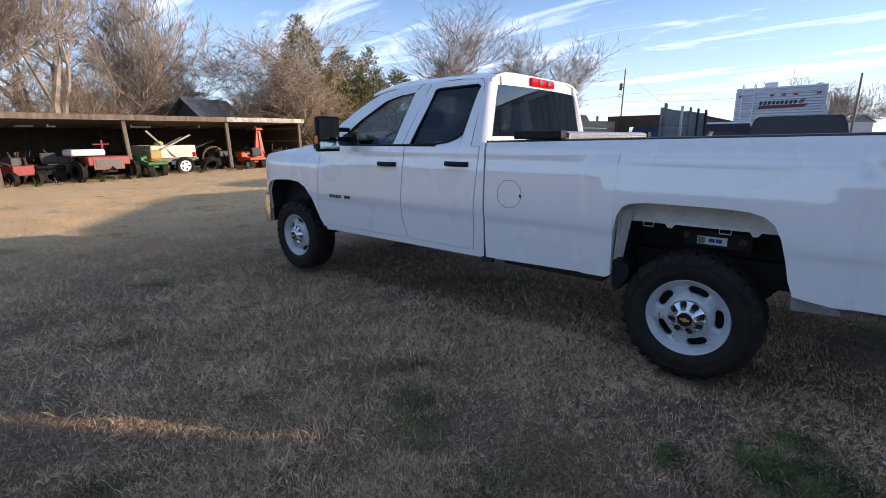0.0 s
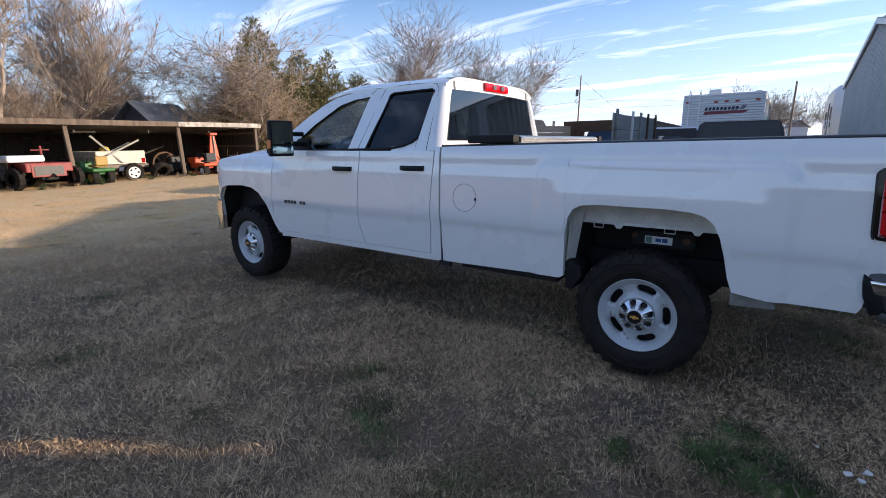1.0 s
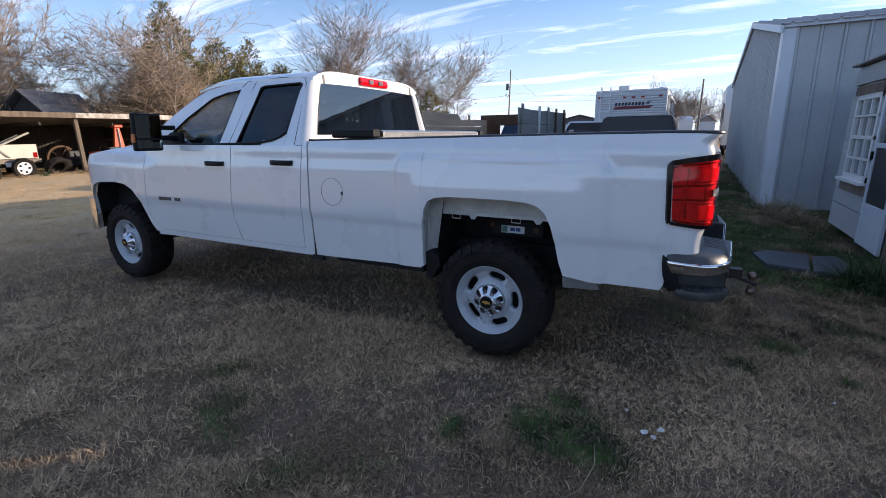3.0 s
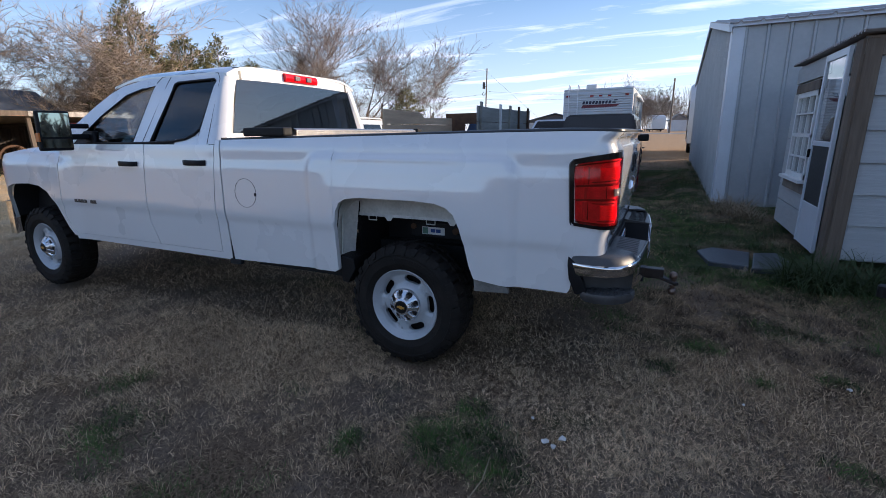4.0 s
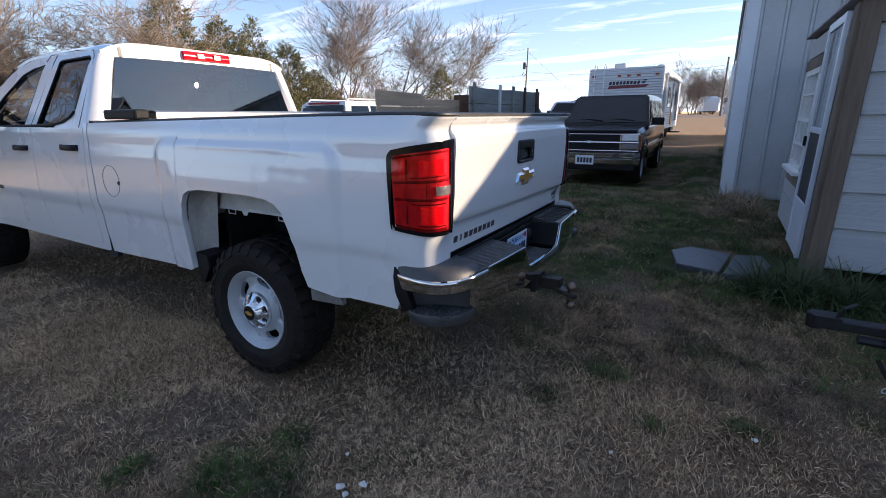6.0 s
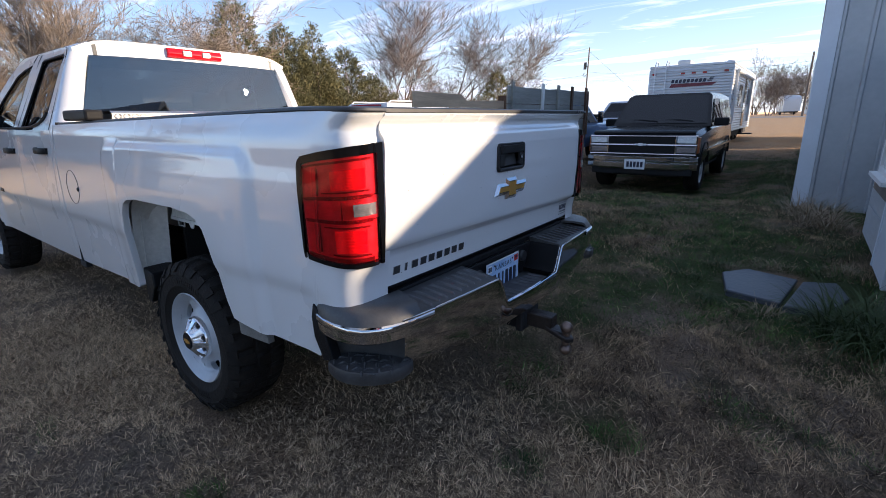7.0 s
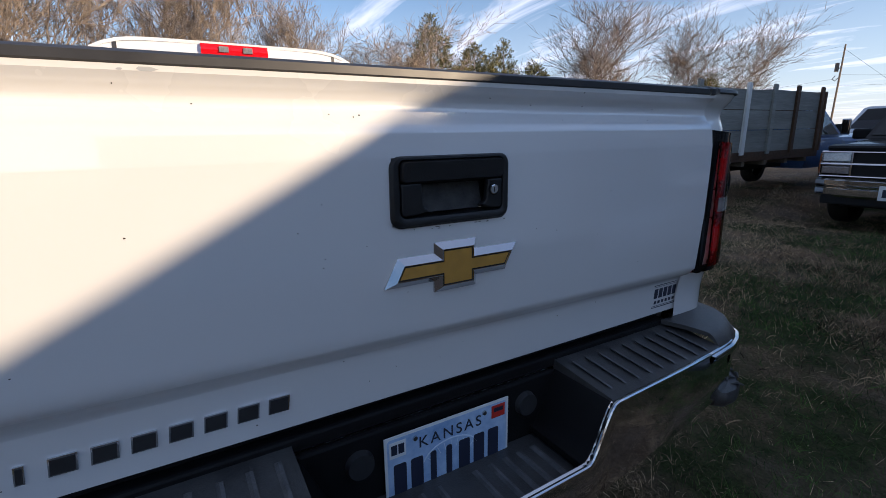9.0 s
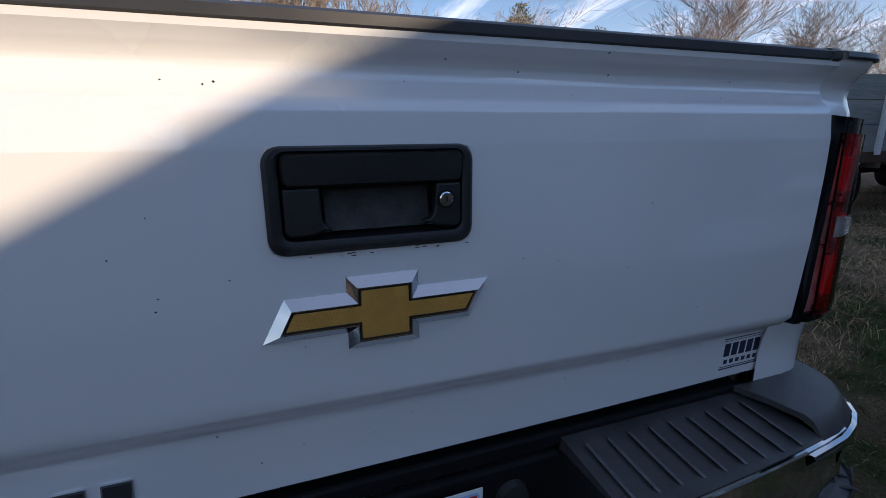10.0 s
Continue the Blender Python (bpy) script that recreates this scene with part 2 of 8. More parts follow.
# ---- ground ----
def smv(v, a, b):
    t = np.clip((v - a) / (b - a), 0, 1)
    return t * t * (3 - 2 * t)


def ground_za(x, y):
    """Height of the yard: nearly level by the truck, rising slowly to the buildings and the road, uneven close by."""
    x, y = np.asarray(x, float), np.asarray(y, float)
    z = -0.010 * smv(y, 0.3, 1.7) * smv(y, 4.0, 2.2) * smv(x, -7, -5) * smv(x, 3, 1.6)
    z = z + 0.125 * smv(y, 1.8, 7.5) + 0.012 * np.maximum(0.0, np.minimum(y, 70.0) - 8.0)
    z = z - 0.205 * smv(x, -2.1, -1.3) * smv(x, 1.9, 1.2) * smv(y, 7.4, 8.6) * smv(y, 14.0, 13.2)
    near = smv(np.hypot(x, y - 2), 40, 10)
    for wx in (0.0, -4.016):
        for wy in (0.15, 1.80):
            near = near * (0.15 + 0.85 * smv(np.hypot(x - wx, y - wy), 0.25, 0.6))
    return z + near * (0.030 * (noise2(x + 200, y + 200, 1.3, 31) - 0.5) + 0.020 * (noise2(x + 200, y + 200, 4.5, 32) - 0.5))


def ground_z(x, y):
    return float(ground_za(x, y))


def ground_material():
    m, n, l, p = nodes_of("dry_yard_grass")
    tc = n.new("ShaderNodeTexCoord")

    def noise_tex(scale, detail=6, rough=0.6):
        t = n.new("ShaderNodeTexNoise")
        t.inputs["Scale"].default_value, t.inputs["Detail"].default_value, t.inputs["Roughness"].default_value = scale, detail, rough
        l.new(tc.outputs["Object"], t.inputs["Vector"])
        return t.outputs[0]

    def ramp(src, a, b, ca, cb):
        r = n.new("ShaderNodeValToRGB")
        r.color_ramp.elements[0].position, r.color_ramp.elements[1].position = a, b
        r.color_ramp.elements[0].color, r.color_ramp.elements[1].color = (*ca, 1), (*cb, 1)
        l.new(src, r.inputs[0])
        return r.outputs[0]

    def mix(f, a, b):
        x = n.new("ShaderNodeMix")
        x.data_type = "RGBA"
        l.new(f, x.inputs["Factor"])
        l.new(a, x.inputs[6])
        l.new(b, x.inputs[7])
        return x.outputs[2]
    straw = ramp(noise_tex(70, 8, 0.75), 0.35, 0.68, (0.050, 0.033, 0.021), (0.37, 0.255, 0.16))
    soil = ramp(noise_tex(45, 8, 0.8), 0.35, 0.7, (0.060, 0.045, 0.033), (0.36, 0.275, 0.205))
    c = mix(ramp(noise_tex(0.9, 5), 0.42, 0.62, (0, 0, 0), (1, 1, 1)), straw, soil)
    # Far left ground multiplied brighter, painting in the low sunlight there
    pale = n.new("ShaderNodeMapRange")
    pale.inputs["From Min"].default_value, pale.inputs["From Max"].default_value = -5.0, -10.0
    sunlit_gain = n.new("ShaderNodeMix")
    sunlit_gain.data_type, sunlit_gain.blend_type = "RGBA", "MULTIPLY"
    l.new(pale.outputs[0], sunlit_gain.inputs["Factor"])
    l.new(c, sunlit_gain.inputs[6])
    sunlit_gain.inputs[7].default_value = (3.5, 3.45, 2.7, 1)
    # Sandy tan beyond the trailer, lifted further to stand in for sunlight
    sand = n.new("ShaderNodeMapRange")
    sand.inputs["From Min"].default_value, sand.inputs["From Max"].default_value = 15.0, 21.0
    sunlit_sand = n.new("ShaderNodeMix")
    sunlit_sand.data_type, sunlit_sand.blend_type = "RGBA", "MULTIPLY"
    l.new(sand.outputs[0], sunlit_sand.inputs["Factor"])
    l.new(sunlit_gain.outputs[2], sunlit_sand.inputs[6])
    sunlit_sand.inputs[7].default_value = (2.6, 2.4, 2.0, 1)
    c = sunlit_sand.outputs[2]
    green = ramp(noise_tex(60, 8, 0.75), 0.35, 0.7, (0.020, 0.028, 0.010), (0.09, 0.11, 0.04))
    sepg = n.new("ShaderNodeSeparateXYZ")
    l.new(tc.outputs["Object"], sepg.inputs[0])
    by = n.new("ShaderNodeMapRange")
    by.inputs["From Min"].default_value, by.inputs["From Max"].default_value = 0.2, 3.4
    by.inputs["To Max"].default_value = 0.24
    l.new(sepg.outputs[1], by.inputs["Value"])
    l.new(sepg.outputs[1], sand.inputs["Value"])
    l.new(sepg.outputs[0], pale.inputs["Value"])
    fy = n.new("ShaderNodeMapRange")
    fy.inputs["From Min"].default_value, fy.inputs["From Max"].default_value = 14.0, 19.0
    fy.inputs["To Min"].default_value, fy.inputs["To Max"].default_value = 0.0, 0.5
    l.new(sepg.outputs[1], fy.inputs["Value"])
    bx = n.new("ShaderNodeMapRange")
    bx.inputs["From Min"].default_value, bx.inputs["From Max"].default_value = -6.0, 0.0
    l.new(sepg.outputs[0], bx.inputs["Value"])
    pr = n.new("ShaderNodeMath")
    pr.operation = "MULTIPLY"
    l.new(by.outputs[0], pr.inputs[0])
    l.new(bx.outputs[0], pr.inputs[1])
    sb = n.new("ShaderNodeMath")
    sb.operation = "SUBTRACT"
    l.new(pr.outputs[0], sb.inputs[0])
    l.new(fy.outputs[0], sb.inputs[1])
    ad = n.new("ShaderNodeMath")
    ad.operation = "ADD"
    l.new(sb.outputs[0], ad.inputs[0])
    l.new(noise_tex(1.4, 5), ad.inputs[1])
    c = mix(ramp(ad.outputs[0], 0.60, 0.78, (0, 0, 0), (1, 1, 1)), c, green)
    l.new(c, p.inputs["Base Color"])
    p.inputs["Roughness"].default_value = 0.95
    p.inputs["Specular IOR Level"].default_value = 0.1
    b = n.new("ShaderNodeBump")
    b.inputs["Strength"].default_value, b.inputs["Distance"].default_value = 0.9, 0.03
    l.new(noise_tex(55, 8, 0.8), b.inputs["Height"])
    l.new(b.outputs[0], p.inputs["Normal"])
    return m


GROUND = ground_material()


def ground():
    def axis(a, b, step, far):
        fine = list(np.arange(a, b, step))
        out = []
        d, x = step, b
        while x < far:
            out.append(x)
            d *= 1.22
            x += d
        low = []
        d, x = step, a - step
        while x > -far:
            low.append(x)
            d *= 1.22
            x -= d
        return low[::-1] + fine + out
    xs, ys = axis(-8, 5, 0.12, 1500), axis(-4, 14, 0.12, 1500)
    me = Mesh()
    gx, gy = np.meshgrid(xs, ys, indexing="ij")
    gz = ground_za(gx, gy)
    rows = [[(gx[i, j], gy[i, j], gz[i, j]) for j in range(len(ys))] for i in range(len(xs))]
    me.grid(rows)
    return tagged(part("ground", me, GROUND, None, "", True), "dry tan winter grass with bare gravel patches and some green", "ground", "", "structure")


ground()


REDB = mat("bright_red_lens", (0.95, 0.035, 0.035), 0.2, 0, 0.25, 90, 0.25, 400, coat=0.3)
STEELB = mat("dark_worn_steel", (0.035, 0.028, 0.025), 0.42, 0.5, 0.4, 12, 0.3, 120)
RUSTB = mat("worn_brown_ball_steel", (0.22, 0.16, 0.13), 0.30, 0.85, 0.4, 30, 0.3, 200)

# ---- the white pickup: x to the rear, y from its left side to its right, z up ----
TRUCK = Matrix(((0.99998, -0.00004, 0.006, 0), (0, 0.99998, 0.006, 0), (-0.006, -0.006, 0.99996, 0), (0, 0, 0, 1)))
TW = 1.94
FLIP = Matrix(((1, 0, 0, 0), (0, -1, 0, TW), (0, 0, 1, 0), (0, 0, 0, 1)))


def widen(x):
    """How much the truck is broader than TW, cab and bed."""
    return lerp(0.136, 0.03, max(0.0, min(1.0, (x + 1.46) / 2.36)))


def tumblehome(obs):
    """Leans both flanks inward with height, about the truck's middle plane."""
    for ob in obs:
        if ob.type == "MESH":
            for v in ob.data.vertices:
                x, y, z = v.co
                v.co.y = y + 0.022 * z + y / TW * (widen(x) - 0.044 * z)


def body_profile(x, z):
    """How far the side lies inward of its widest plane, at a place along the truck and a height."""
    y = 0.0
    if z > 1.36:
        y += 0.028 * ((z - 1.36) / 0.10) ** 1.6
    if z < 0.95:
        y += 0.030 * ((0.95 - z) / 0.40) ** 1.3
    y += 0.010 * sm(z, 0.90, 0.84)
    y += 0.006 * sm(z, 1.22, 1.30)
    d = math.hypot(max(0.0, abs(x + 0.005) - 0.60), max(0.0, z - 1.245))
    y -= 0.021 * sm(d, 0.105, 0.066) + 0.008 * sm(abs(x), 0.62, 0.50) * sm(z, 1.24, 1.12)
    y -= 0.020 * sm(abs(x + 4.016), 0.74, 0.54) * sm(z, 1.30, 1.18)
    return y


def corner_plan():
    """Points of the bed's rear corner in plan, evenly along its length: a squarish quarter round."""
    m = 4.2
    raw = []
    for i in range(241):
        a = math.pi / 2 * i / 240
        raw.append((0.93 + 0.248 * math.sin(a) ** (2 / m), 0.166 * (1 - math.cos(a) ** (2 / m))))
    run = [0.0]
    for p, q in zip(raw, raw[1:]):
        run.append(run[-1] + math.dist(p, q))
    at = [0.93 + 0.34 * r / run[-1] for r in run]
    return [(k, p[0]) for k, p in zip(at, raw)], [(k, p[1]) for k, p in zip(at, raw)]


CORNER_X, CORNER_Y = corner_plan()


def corner(s):
    """Plan of the bed side: straight, then round the rear corner to the tailgate's seam."""
    if s <= 0.93:
        return s, 0.0
    return curve_at(CORNER_X, min(s, 1.27)), curve_at(CORNER_Y, min(s, 1.27))


def bed_skin(s, z, out=0.0):
    x, yc = corner(s)
    k = sm(s, 0.90, 1.20)
    y = yc + body_profile(min(x, 0.93), z) * (1 - k) - out * (1 - k * 0.8)
    x += (0.022 * sm(z, 1.36, 1.45) + (curve_at(GATE, z) - 1.208 if z > 1.36 else 0.0)) * k - 0.018 * sm(z, 1.02, 0.90) * k + out * k
    return x, y, z


def side_sheet(stations, rows, skin):
    """A sheet with a lower and an upper outline: stations of (s, z) below and above."""
    return [[skin(lerp(a, c, v), lerp(b, d, v)) for v in spread(0, 1, rows)] for a, b, c, d in stations]


def both_sides(name, me, material, parent, label="", smooth=True, bevel=0.0):
    a = part(name, me, material, parent, label, smooth, bevel)
    other = Mesh()
    other.add(me.v, me.f, FLIP)
    part(name, other, material, parent, label, smooth, bevel)
    return a


def rail_z(x):
    """Height of the bed side's top, which rises to the rear."""
    return 1.449 + 0.018 * x


BED_LOW = [(-1.47, 0.553), (-0.514, 0.576), (-0.485, 0.594), (-0.480, 0.873), (-0.464, 0.985), (-0.435, 1.042), (-0.385, 1.068), (-0.28, 1.080), (0.10, 1.080), (0.23, 1.072), (0.30, 1.052),
           (0.345, 1.015), (0.381, 0.944), (0.41, 0.84), (0.435, 0.728), (0.463, 0.650), (0.62, 0.626), (0.985, 0.630), (1.0, 0.66), (1.02, 0.800), (1.08, 0.818), (1.27, 0.845)]


def pickup_bed(t):
    st = sorted(set([x for x, _ in BED_LOW] + spread(-1.47, 0.93, 105) + spread(0.93, 1.27, 22)))
    me = Mesh()
    me.grid(side_sheet([(s, curve_at(BED_LOW, s), s, rail_z(min(s, 1.18)) + 0.002) for s in st], 48, bed_skin), (0, 0.03, 0))
    both_sides("bed_side", me, WHITE, t)
    # black caps along the rails
    me = Mesh()
    prof = [(0.006, 0.0), (0.003, 0.004), (0.006, 0.012), (0.020, 0.016), (0.085, 0.016), (0.09, -0.005)]
    rows = []
    for s in spread(-1.44, 0.93, 12) + spread(0.95, 1.268, 14):
        x, yc = corner(s)
        k = sm(s, 0.9, 1.2)
        lean = body_profile(min(x, 0.93), 1.45) * (1 - k)
        rows.append([(x + 0.026 * k - (y - 0.01) * k * 0.9, yc + lean + y * (1 - k), rail_z(x) - 0.010 * k + z) for y, z in prof])
    me.grid(rows)
    both_sides("rail_cap", me, TRIM, t, "black plastic bed rail cap")
    # inner walls, floor, front wall
    me = Mesh()
    me.box((-1.46, 0.09, 1.10), (1.12, 0.11, 1.42)).box((-1.46, TW - 0.11, 1.10), (1.12, TW - 0.09, 1.42))
    me.box((-0.52, 0.11, 1.09), (0.50, 0.66, 1.11)).box((-0.52, TW - 0.66, 1.09), (0.50, TW - 0.11, 1.11)).box((-1.46, 0.64, 0.78), (1.12, TW - 0.64, 0.82)).box((-1.46, 0.11, 1.09), (-0.52, 0.64, 1.11)).box((0.50, 0.11, 1.09), (1.12, 0.64, 1.11)).box((-1.46, TW - 0.64, 1.09), (-0.52, TW - 0.11, 1.11)).box((0.50, TW - 0.64, 1.09), (1.12, TW - 0.11, 1.11)).box((-1.46, 0.64, 0.80), (1.12, 0.66, 1.10)).box((-1.46, TW - 0.66, 0.80), (1.12, TW - 0.64, 1.10)).box((-1.46, 0.11, 0.80), (-1.43, TW - 0.11, 1.43))
    part("bed_liner", me, WHITE, t)
    # fuel door: a thin ring line and its dark finger pull
    me = Mesh()
    c, r = (-1.255, 1.062), 0.100
    ring = [(c[0] + r * math.cos(a), c[1] + r * math.sin(a)) for a in spread(0, 2 * math.pi, 49)]
    me.tube([(x, body_profile(x, z) - 0.0005, z) for x, z in ring], 0.0016, 5, False)
    fd = part("fuel_door", me, TRIM, t, "round fuel door outline")
    me = Mesh()
    me.blob((-1.163, -0.003, 1.055), (0.008, 0.006, 0.013), 6)
    part("finger_pull", me, TRIM, fd)
    # rear wheel housing
    me = Mesh()
    arch = [(x, z) for x, z in BED_LOW[2:14]]
    rows = []
    for i, (x, z) in enumerate(arch):
        k = i / (len(arch) - 1)
        top = sm(z, 0.80, 1.05)
        rows.append([(x + (0.03 * top * (0.5 - k) * 2 - 0.05 * (1 - top) * (k < 0.5)) * b, 0.012 + 0.17 * b, z + 0.018 * math.sin(b * 3.1) * top - 0.01 * b * top) for b in (0, 0.06, 0.25, 0.5, 0.8, 1.0)])
    me.grid(rows, (0.0, 0.0, 0.004))
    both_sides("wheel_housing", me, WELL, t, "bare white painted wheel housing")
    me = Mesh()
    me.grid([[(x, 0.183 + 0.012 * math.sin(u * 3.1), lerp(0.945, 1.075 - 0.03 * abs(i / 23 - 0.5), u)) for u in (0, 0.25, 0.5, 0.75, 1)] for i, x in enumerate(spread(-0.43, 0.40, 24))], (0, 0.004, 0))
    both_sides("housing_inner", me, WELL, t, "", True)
    me = Mesh()
    me.grid([[(x, 0.180, z) for z in (0.932, 0.948)] for x in spread(-0.43, 0.40, 12)], (0, 0.004, 0))
    for x in (-0.20, 0.25):
        me.prism([(x - 0.03, 0.180, 0.933), (x + 0.03, 0.180, 0.933), (x + 0.012, 0.180, 0.908), (x - 0.012, 0.180, 0.908)], (0, 0.004, 0))
    both_sides("housing_flange", me, mat("pale_flange_paint", (0.62, 0.62, 0.60), 0.6, 0, 0.2, 9), t)
    for x in (-0.33, 0.10):
        me = Mesh()
        me.tube([(x - 0.03, 0.19, 0.935), (x - 0.03, 0.19, 0.905), (x + 0.03, 0.19, 0.905), (x + 0.03, 0.19, 0.935)], 0.004, 5)
        both_sides("wire_loop", me, WELL, t)
    me = Mesh()
    me.grid([[(-0.49 + 0.02 * v, 0.05, lerp(0.62, 0.98, v)), (-0.505 + 0.03 * v, 0.09, lerp(0.62, 1.0, v)), (-0.495 + 0.045 * v, 0.13, lerp(0.62, 1.03, v)), (-0.475 + 0.055 * v, 0.165, lerp(0.62, 1.03, v))] for v in spread(0, 1, 7)], (0.004, 0.0, 0))
    both_sides("housing_front", me, WELL, t, "greyish white inner panel")
    me = Mesh()
    me.box((-0.47, 0.60, 0.62), (0.47, 0.62, 1.08)).box((-0.48, 0.26, 1.03), (0.46, 0.62, 1.05))
    me.box((-0.50, 0.26, 0.60), (-0.475, 0.62, 1.05))
    both_sides("housing_back", me, CHASSIS, t)
    me = Mesh()
    me.prism([(-0.485, 0.03, 0.69), (-0.38, 0.03, 0.67), (-0.37, 0.03, 0.60), (-0.43, 0.03, 0.50), (-0.475, 0.03, 0.51)], (0, 0.20, 0))
    both_sides("mud_guard", me, BLACK, t, "black plastic guard ahead of the rear wheel", False, 0.008)
    me = Mesh()
    me.prism([(0.455, 0.022, 0.655), (0.60, 0.022, 0.640), (0.662, 0.022, 0.612), (0.668, 0.022, 0.583), (0.462, 0.022, 0.572)], (0, 0.03, 0))
    both_sides("lower_flap", me, mat("muddy_flap", (0.20, 0.19, 0.17), 0.8, 0, 0.4, 14, 0.3, 60), t, "grey dusty flap behind the wheel", False, 0.004)
    # bracket with a sticker
    me = Mesh()
    me.box((-0.17, 0.43, 0.765), (0.22, 0.46, 0.875)).box((-0.17, 0.425, 0.86), (0.22, 0.47, 0.875))
    br = part("hitch_bracket", me, CHASSIS, t, "black steel hitch bracket inside the wheel well", False, 0.006)
    me = Mesh()
    me.box((-0.085, 0.424, 0.785), (0.085, 0.428, 0.836))
    part("sticker", me, SIGNW, br, "white sticker with blue mark")
    me = Mesh()
    me.box((-0.080, 0.4215, 0.789), (-0.040, 0.4235, 0.832))
    part("sticker_print", me, mat("green_print", (0.12, 0.25, 0.2), 0.5), br)
    me = Mesh()
    for i in range(2):
        me.box((-0.018 + i * 0.040, 0.4215, 0.800), (0.016 + i * 0.040, 0.4235, 0.824))
    part("sticker_bar", me, mat("blue_print", (0.03, 0.08, 0.3), 0.5), br)
    me = Mesh()
    me.tube([(-0.15, 0.428, 0.835), (-0.15, 0.415, 0.835)], 0.022, 6)
    part("bolt", me, RUST, br)
    me = Mesh()
    me.tube([(0.17, 0.428, 0.82), (0.17, 0.412, 0.82)], 0.024, 6)
    part("bolt", me, RUST, br)


SEAM_A = [(0.585, -3.40), (0.66, -3.47), (0.76, -3.532), (1.0, -3.505), (1.339, -3.475), (1.40, -3.47)]
SEAM_B = [(0.60, -2.296), (0.66, -2.315), (0.79, -2.362), (1.1, -2.338), (1.40, -2.306)]
SEAM_C = [(0.60, -1.583), (1.0, -1.568), (1.40, -1.530)]


def between(sa, sb, zs, nx, gap=0.004):
    return [[(lambda x: (x, body_profile(x, z), z))(lerp(curve_at(sa, z) + gap, curve_at(sb, z) - gap, u)) for z in zs] for u in spread(0, 1, nx)]


def upper(x, z, out=0.0):
    """The inward leaning side of the cab's upper part."""
    return x, 0.032 + (z - 1.40) * 0.34 + 0.10 * max(0.0, z - 1.80) - out, z


def pickup_cab(t):
    zs = spread(0.598, 1.392, 30)
    for sa, sb in ((SEAM_A, SEAM_B), (SEAM_B, SEAM_C)):
        me = Mesh()
        me.grid(between(sa, sb, zs, 26), (0, 0.03, 0))
        both_sides("door", me, WHITE, t)
    end = [(0.55, -1.482), (1.40, -1.482)]
    me = Mesh()
    me.grid(between(SEAM_C, end, spread(0.555, 1.425, 26), 6, 0.003), (0, 0.03, 0))
    both_sides("cab_corner", me, WHITE, t)
    me = Mesh()
    me.grid([[(x, body_profile(x, z) + 0.004, z) for z in (0.545, 0.56, 0.595)] for x in spread(-3.44, -1.484, 20)], (0, 0.05, 0))
    both_sides("rocker", me, WHITE, t)
    me = Mesh()
    me.box((-3.55, 0.05, 0.56), (-1.46, 0.07, 1.40))
    both_sides("door_jamb", me, TRIM, t)
    # black gap trim at the lower cab corner
    me = Mesh()
    me.box((-1.479, 0.03, 0.53), (-1.468, 0.1, 1.44)).box((-1.50, 0.028, 0.52), (-1.40, 0.06, 0.556))
    both_sides("cab_gap", me, CHASSIS, t, smooth=False)
    # front fender
    low = [(-4.70, 0.72), (-4.53, 0.66), (-4.505, 0.76), (-4.47, 0.90), (-4.40, 0.985), (-4.30, 1.018), (-4.016, 1.03), (-3.85, 1.015), (-3.73, 0.965), (-3.65, 0.88), (-3.584, 0.756), (-3.53, 0.65), (-3.47, 0.58), (-3.40, 0.575)]
    top = [(-4.70, 1.20), (-4.56, 1.235), (-4.46, 1.29), (-4.04, 1.355), (-3.48, 1.385)]

    def fender(x, z):
        f = max(0.0, -4.36 - x) / 0.34
        xx = min(x, curve_at(SEAM_A, z) - 0.004)
        return xx, body_profile(x, z) + 0.16 * f * f + 0.10 * sm(z, 1.26, 1.40) ** 2, z
    st = sorted(set([x for x, _ in low] + spread(-4.70, -3.40, 40)))
    me = Mesh()
    me.grid(side_sheet([(s, curve_at(low, s), s, curve_at(top, s)) for s in st], 26, fender), (0, 0.03, 0))
    both_sides("fender", me, WHITE, t)
    # hood, cowl
    me = Mesh()
    rows = []
    for x in spread(-4.68, -3.46, 14):
        zt = curve_at(top, x) - 0.002
        rows.append([(x, lerp(0.10 + 0.16 * (max(0, -4.36 - x) / 0.34) ** 2, 1.84 - 0.16 * (max(0, -4.36 - x) / 0.34) ** 2, v), zt + 0.09 * math.sin(math.pi * v) ** 0.6) for v in spread(0, 1, 15)])
    me.grid(rows, (0, 0, -0.02))
    part("hood", me, WHITE, t, "", True)
    # nose with grille, lamps and bumper
    me = Mesh()
    me.grid([[(-4.66 - 0.06 * math.sin(math.pi * v), lerp(0.28, TW - 0.28, v), z) for z in spread(0.80, 1.27, 4)] for v in spread(0, 1, 12)], (0.05, 0, 0))
    part("grille", me, TRIM, t, "", True)
    for i in range(5):
        me = Mesh()
        me.grid([[(-4.675 - 0.06 * math.sin(math.pi * v), lerp(0.32, TW - 0.32, v), 0.86 + i * 0.08 + dz) for dz in (0, 0.03)] for v in spread(0, 1, 10)], (0.02, 0, 0))
        part("grille_bar", me, CHROME, t, "", True)
    me = Mesh()
    me.box((-4.70, 0.13, 1.02), (-4.60, 0.34, 1.20))
    both_sides("headlight", me, CLEARL, t, "", False, 0.02)
    me = Mesh()
    me.grid([[(-4.60 - 0.20 * math.sin(math.pi * v) ** 0.35, lerp(0.02, TW - 0.02, v), z) for z in spread(0.50, 0.83, 5)] for v in spread(0, 1, 28)], (0.10, 0, 0))
    part("front_bumper", me, CHROME, t, "chrome front bumper", True)
    me = Mesh()
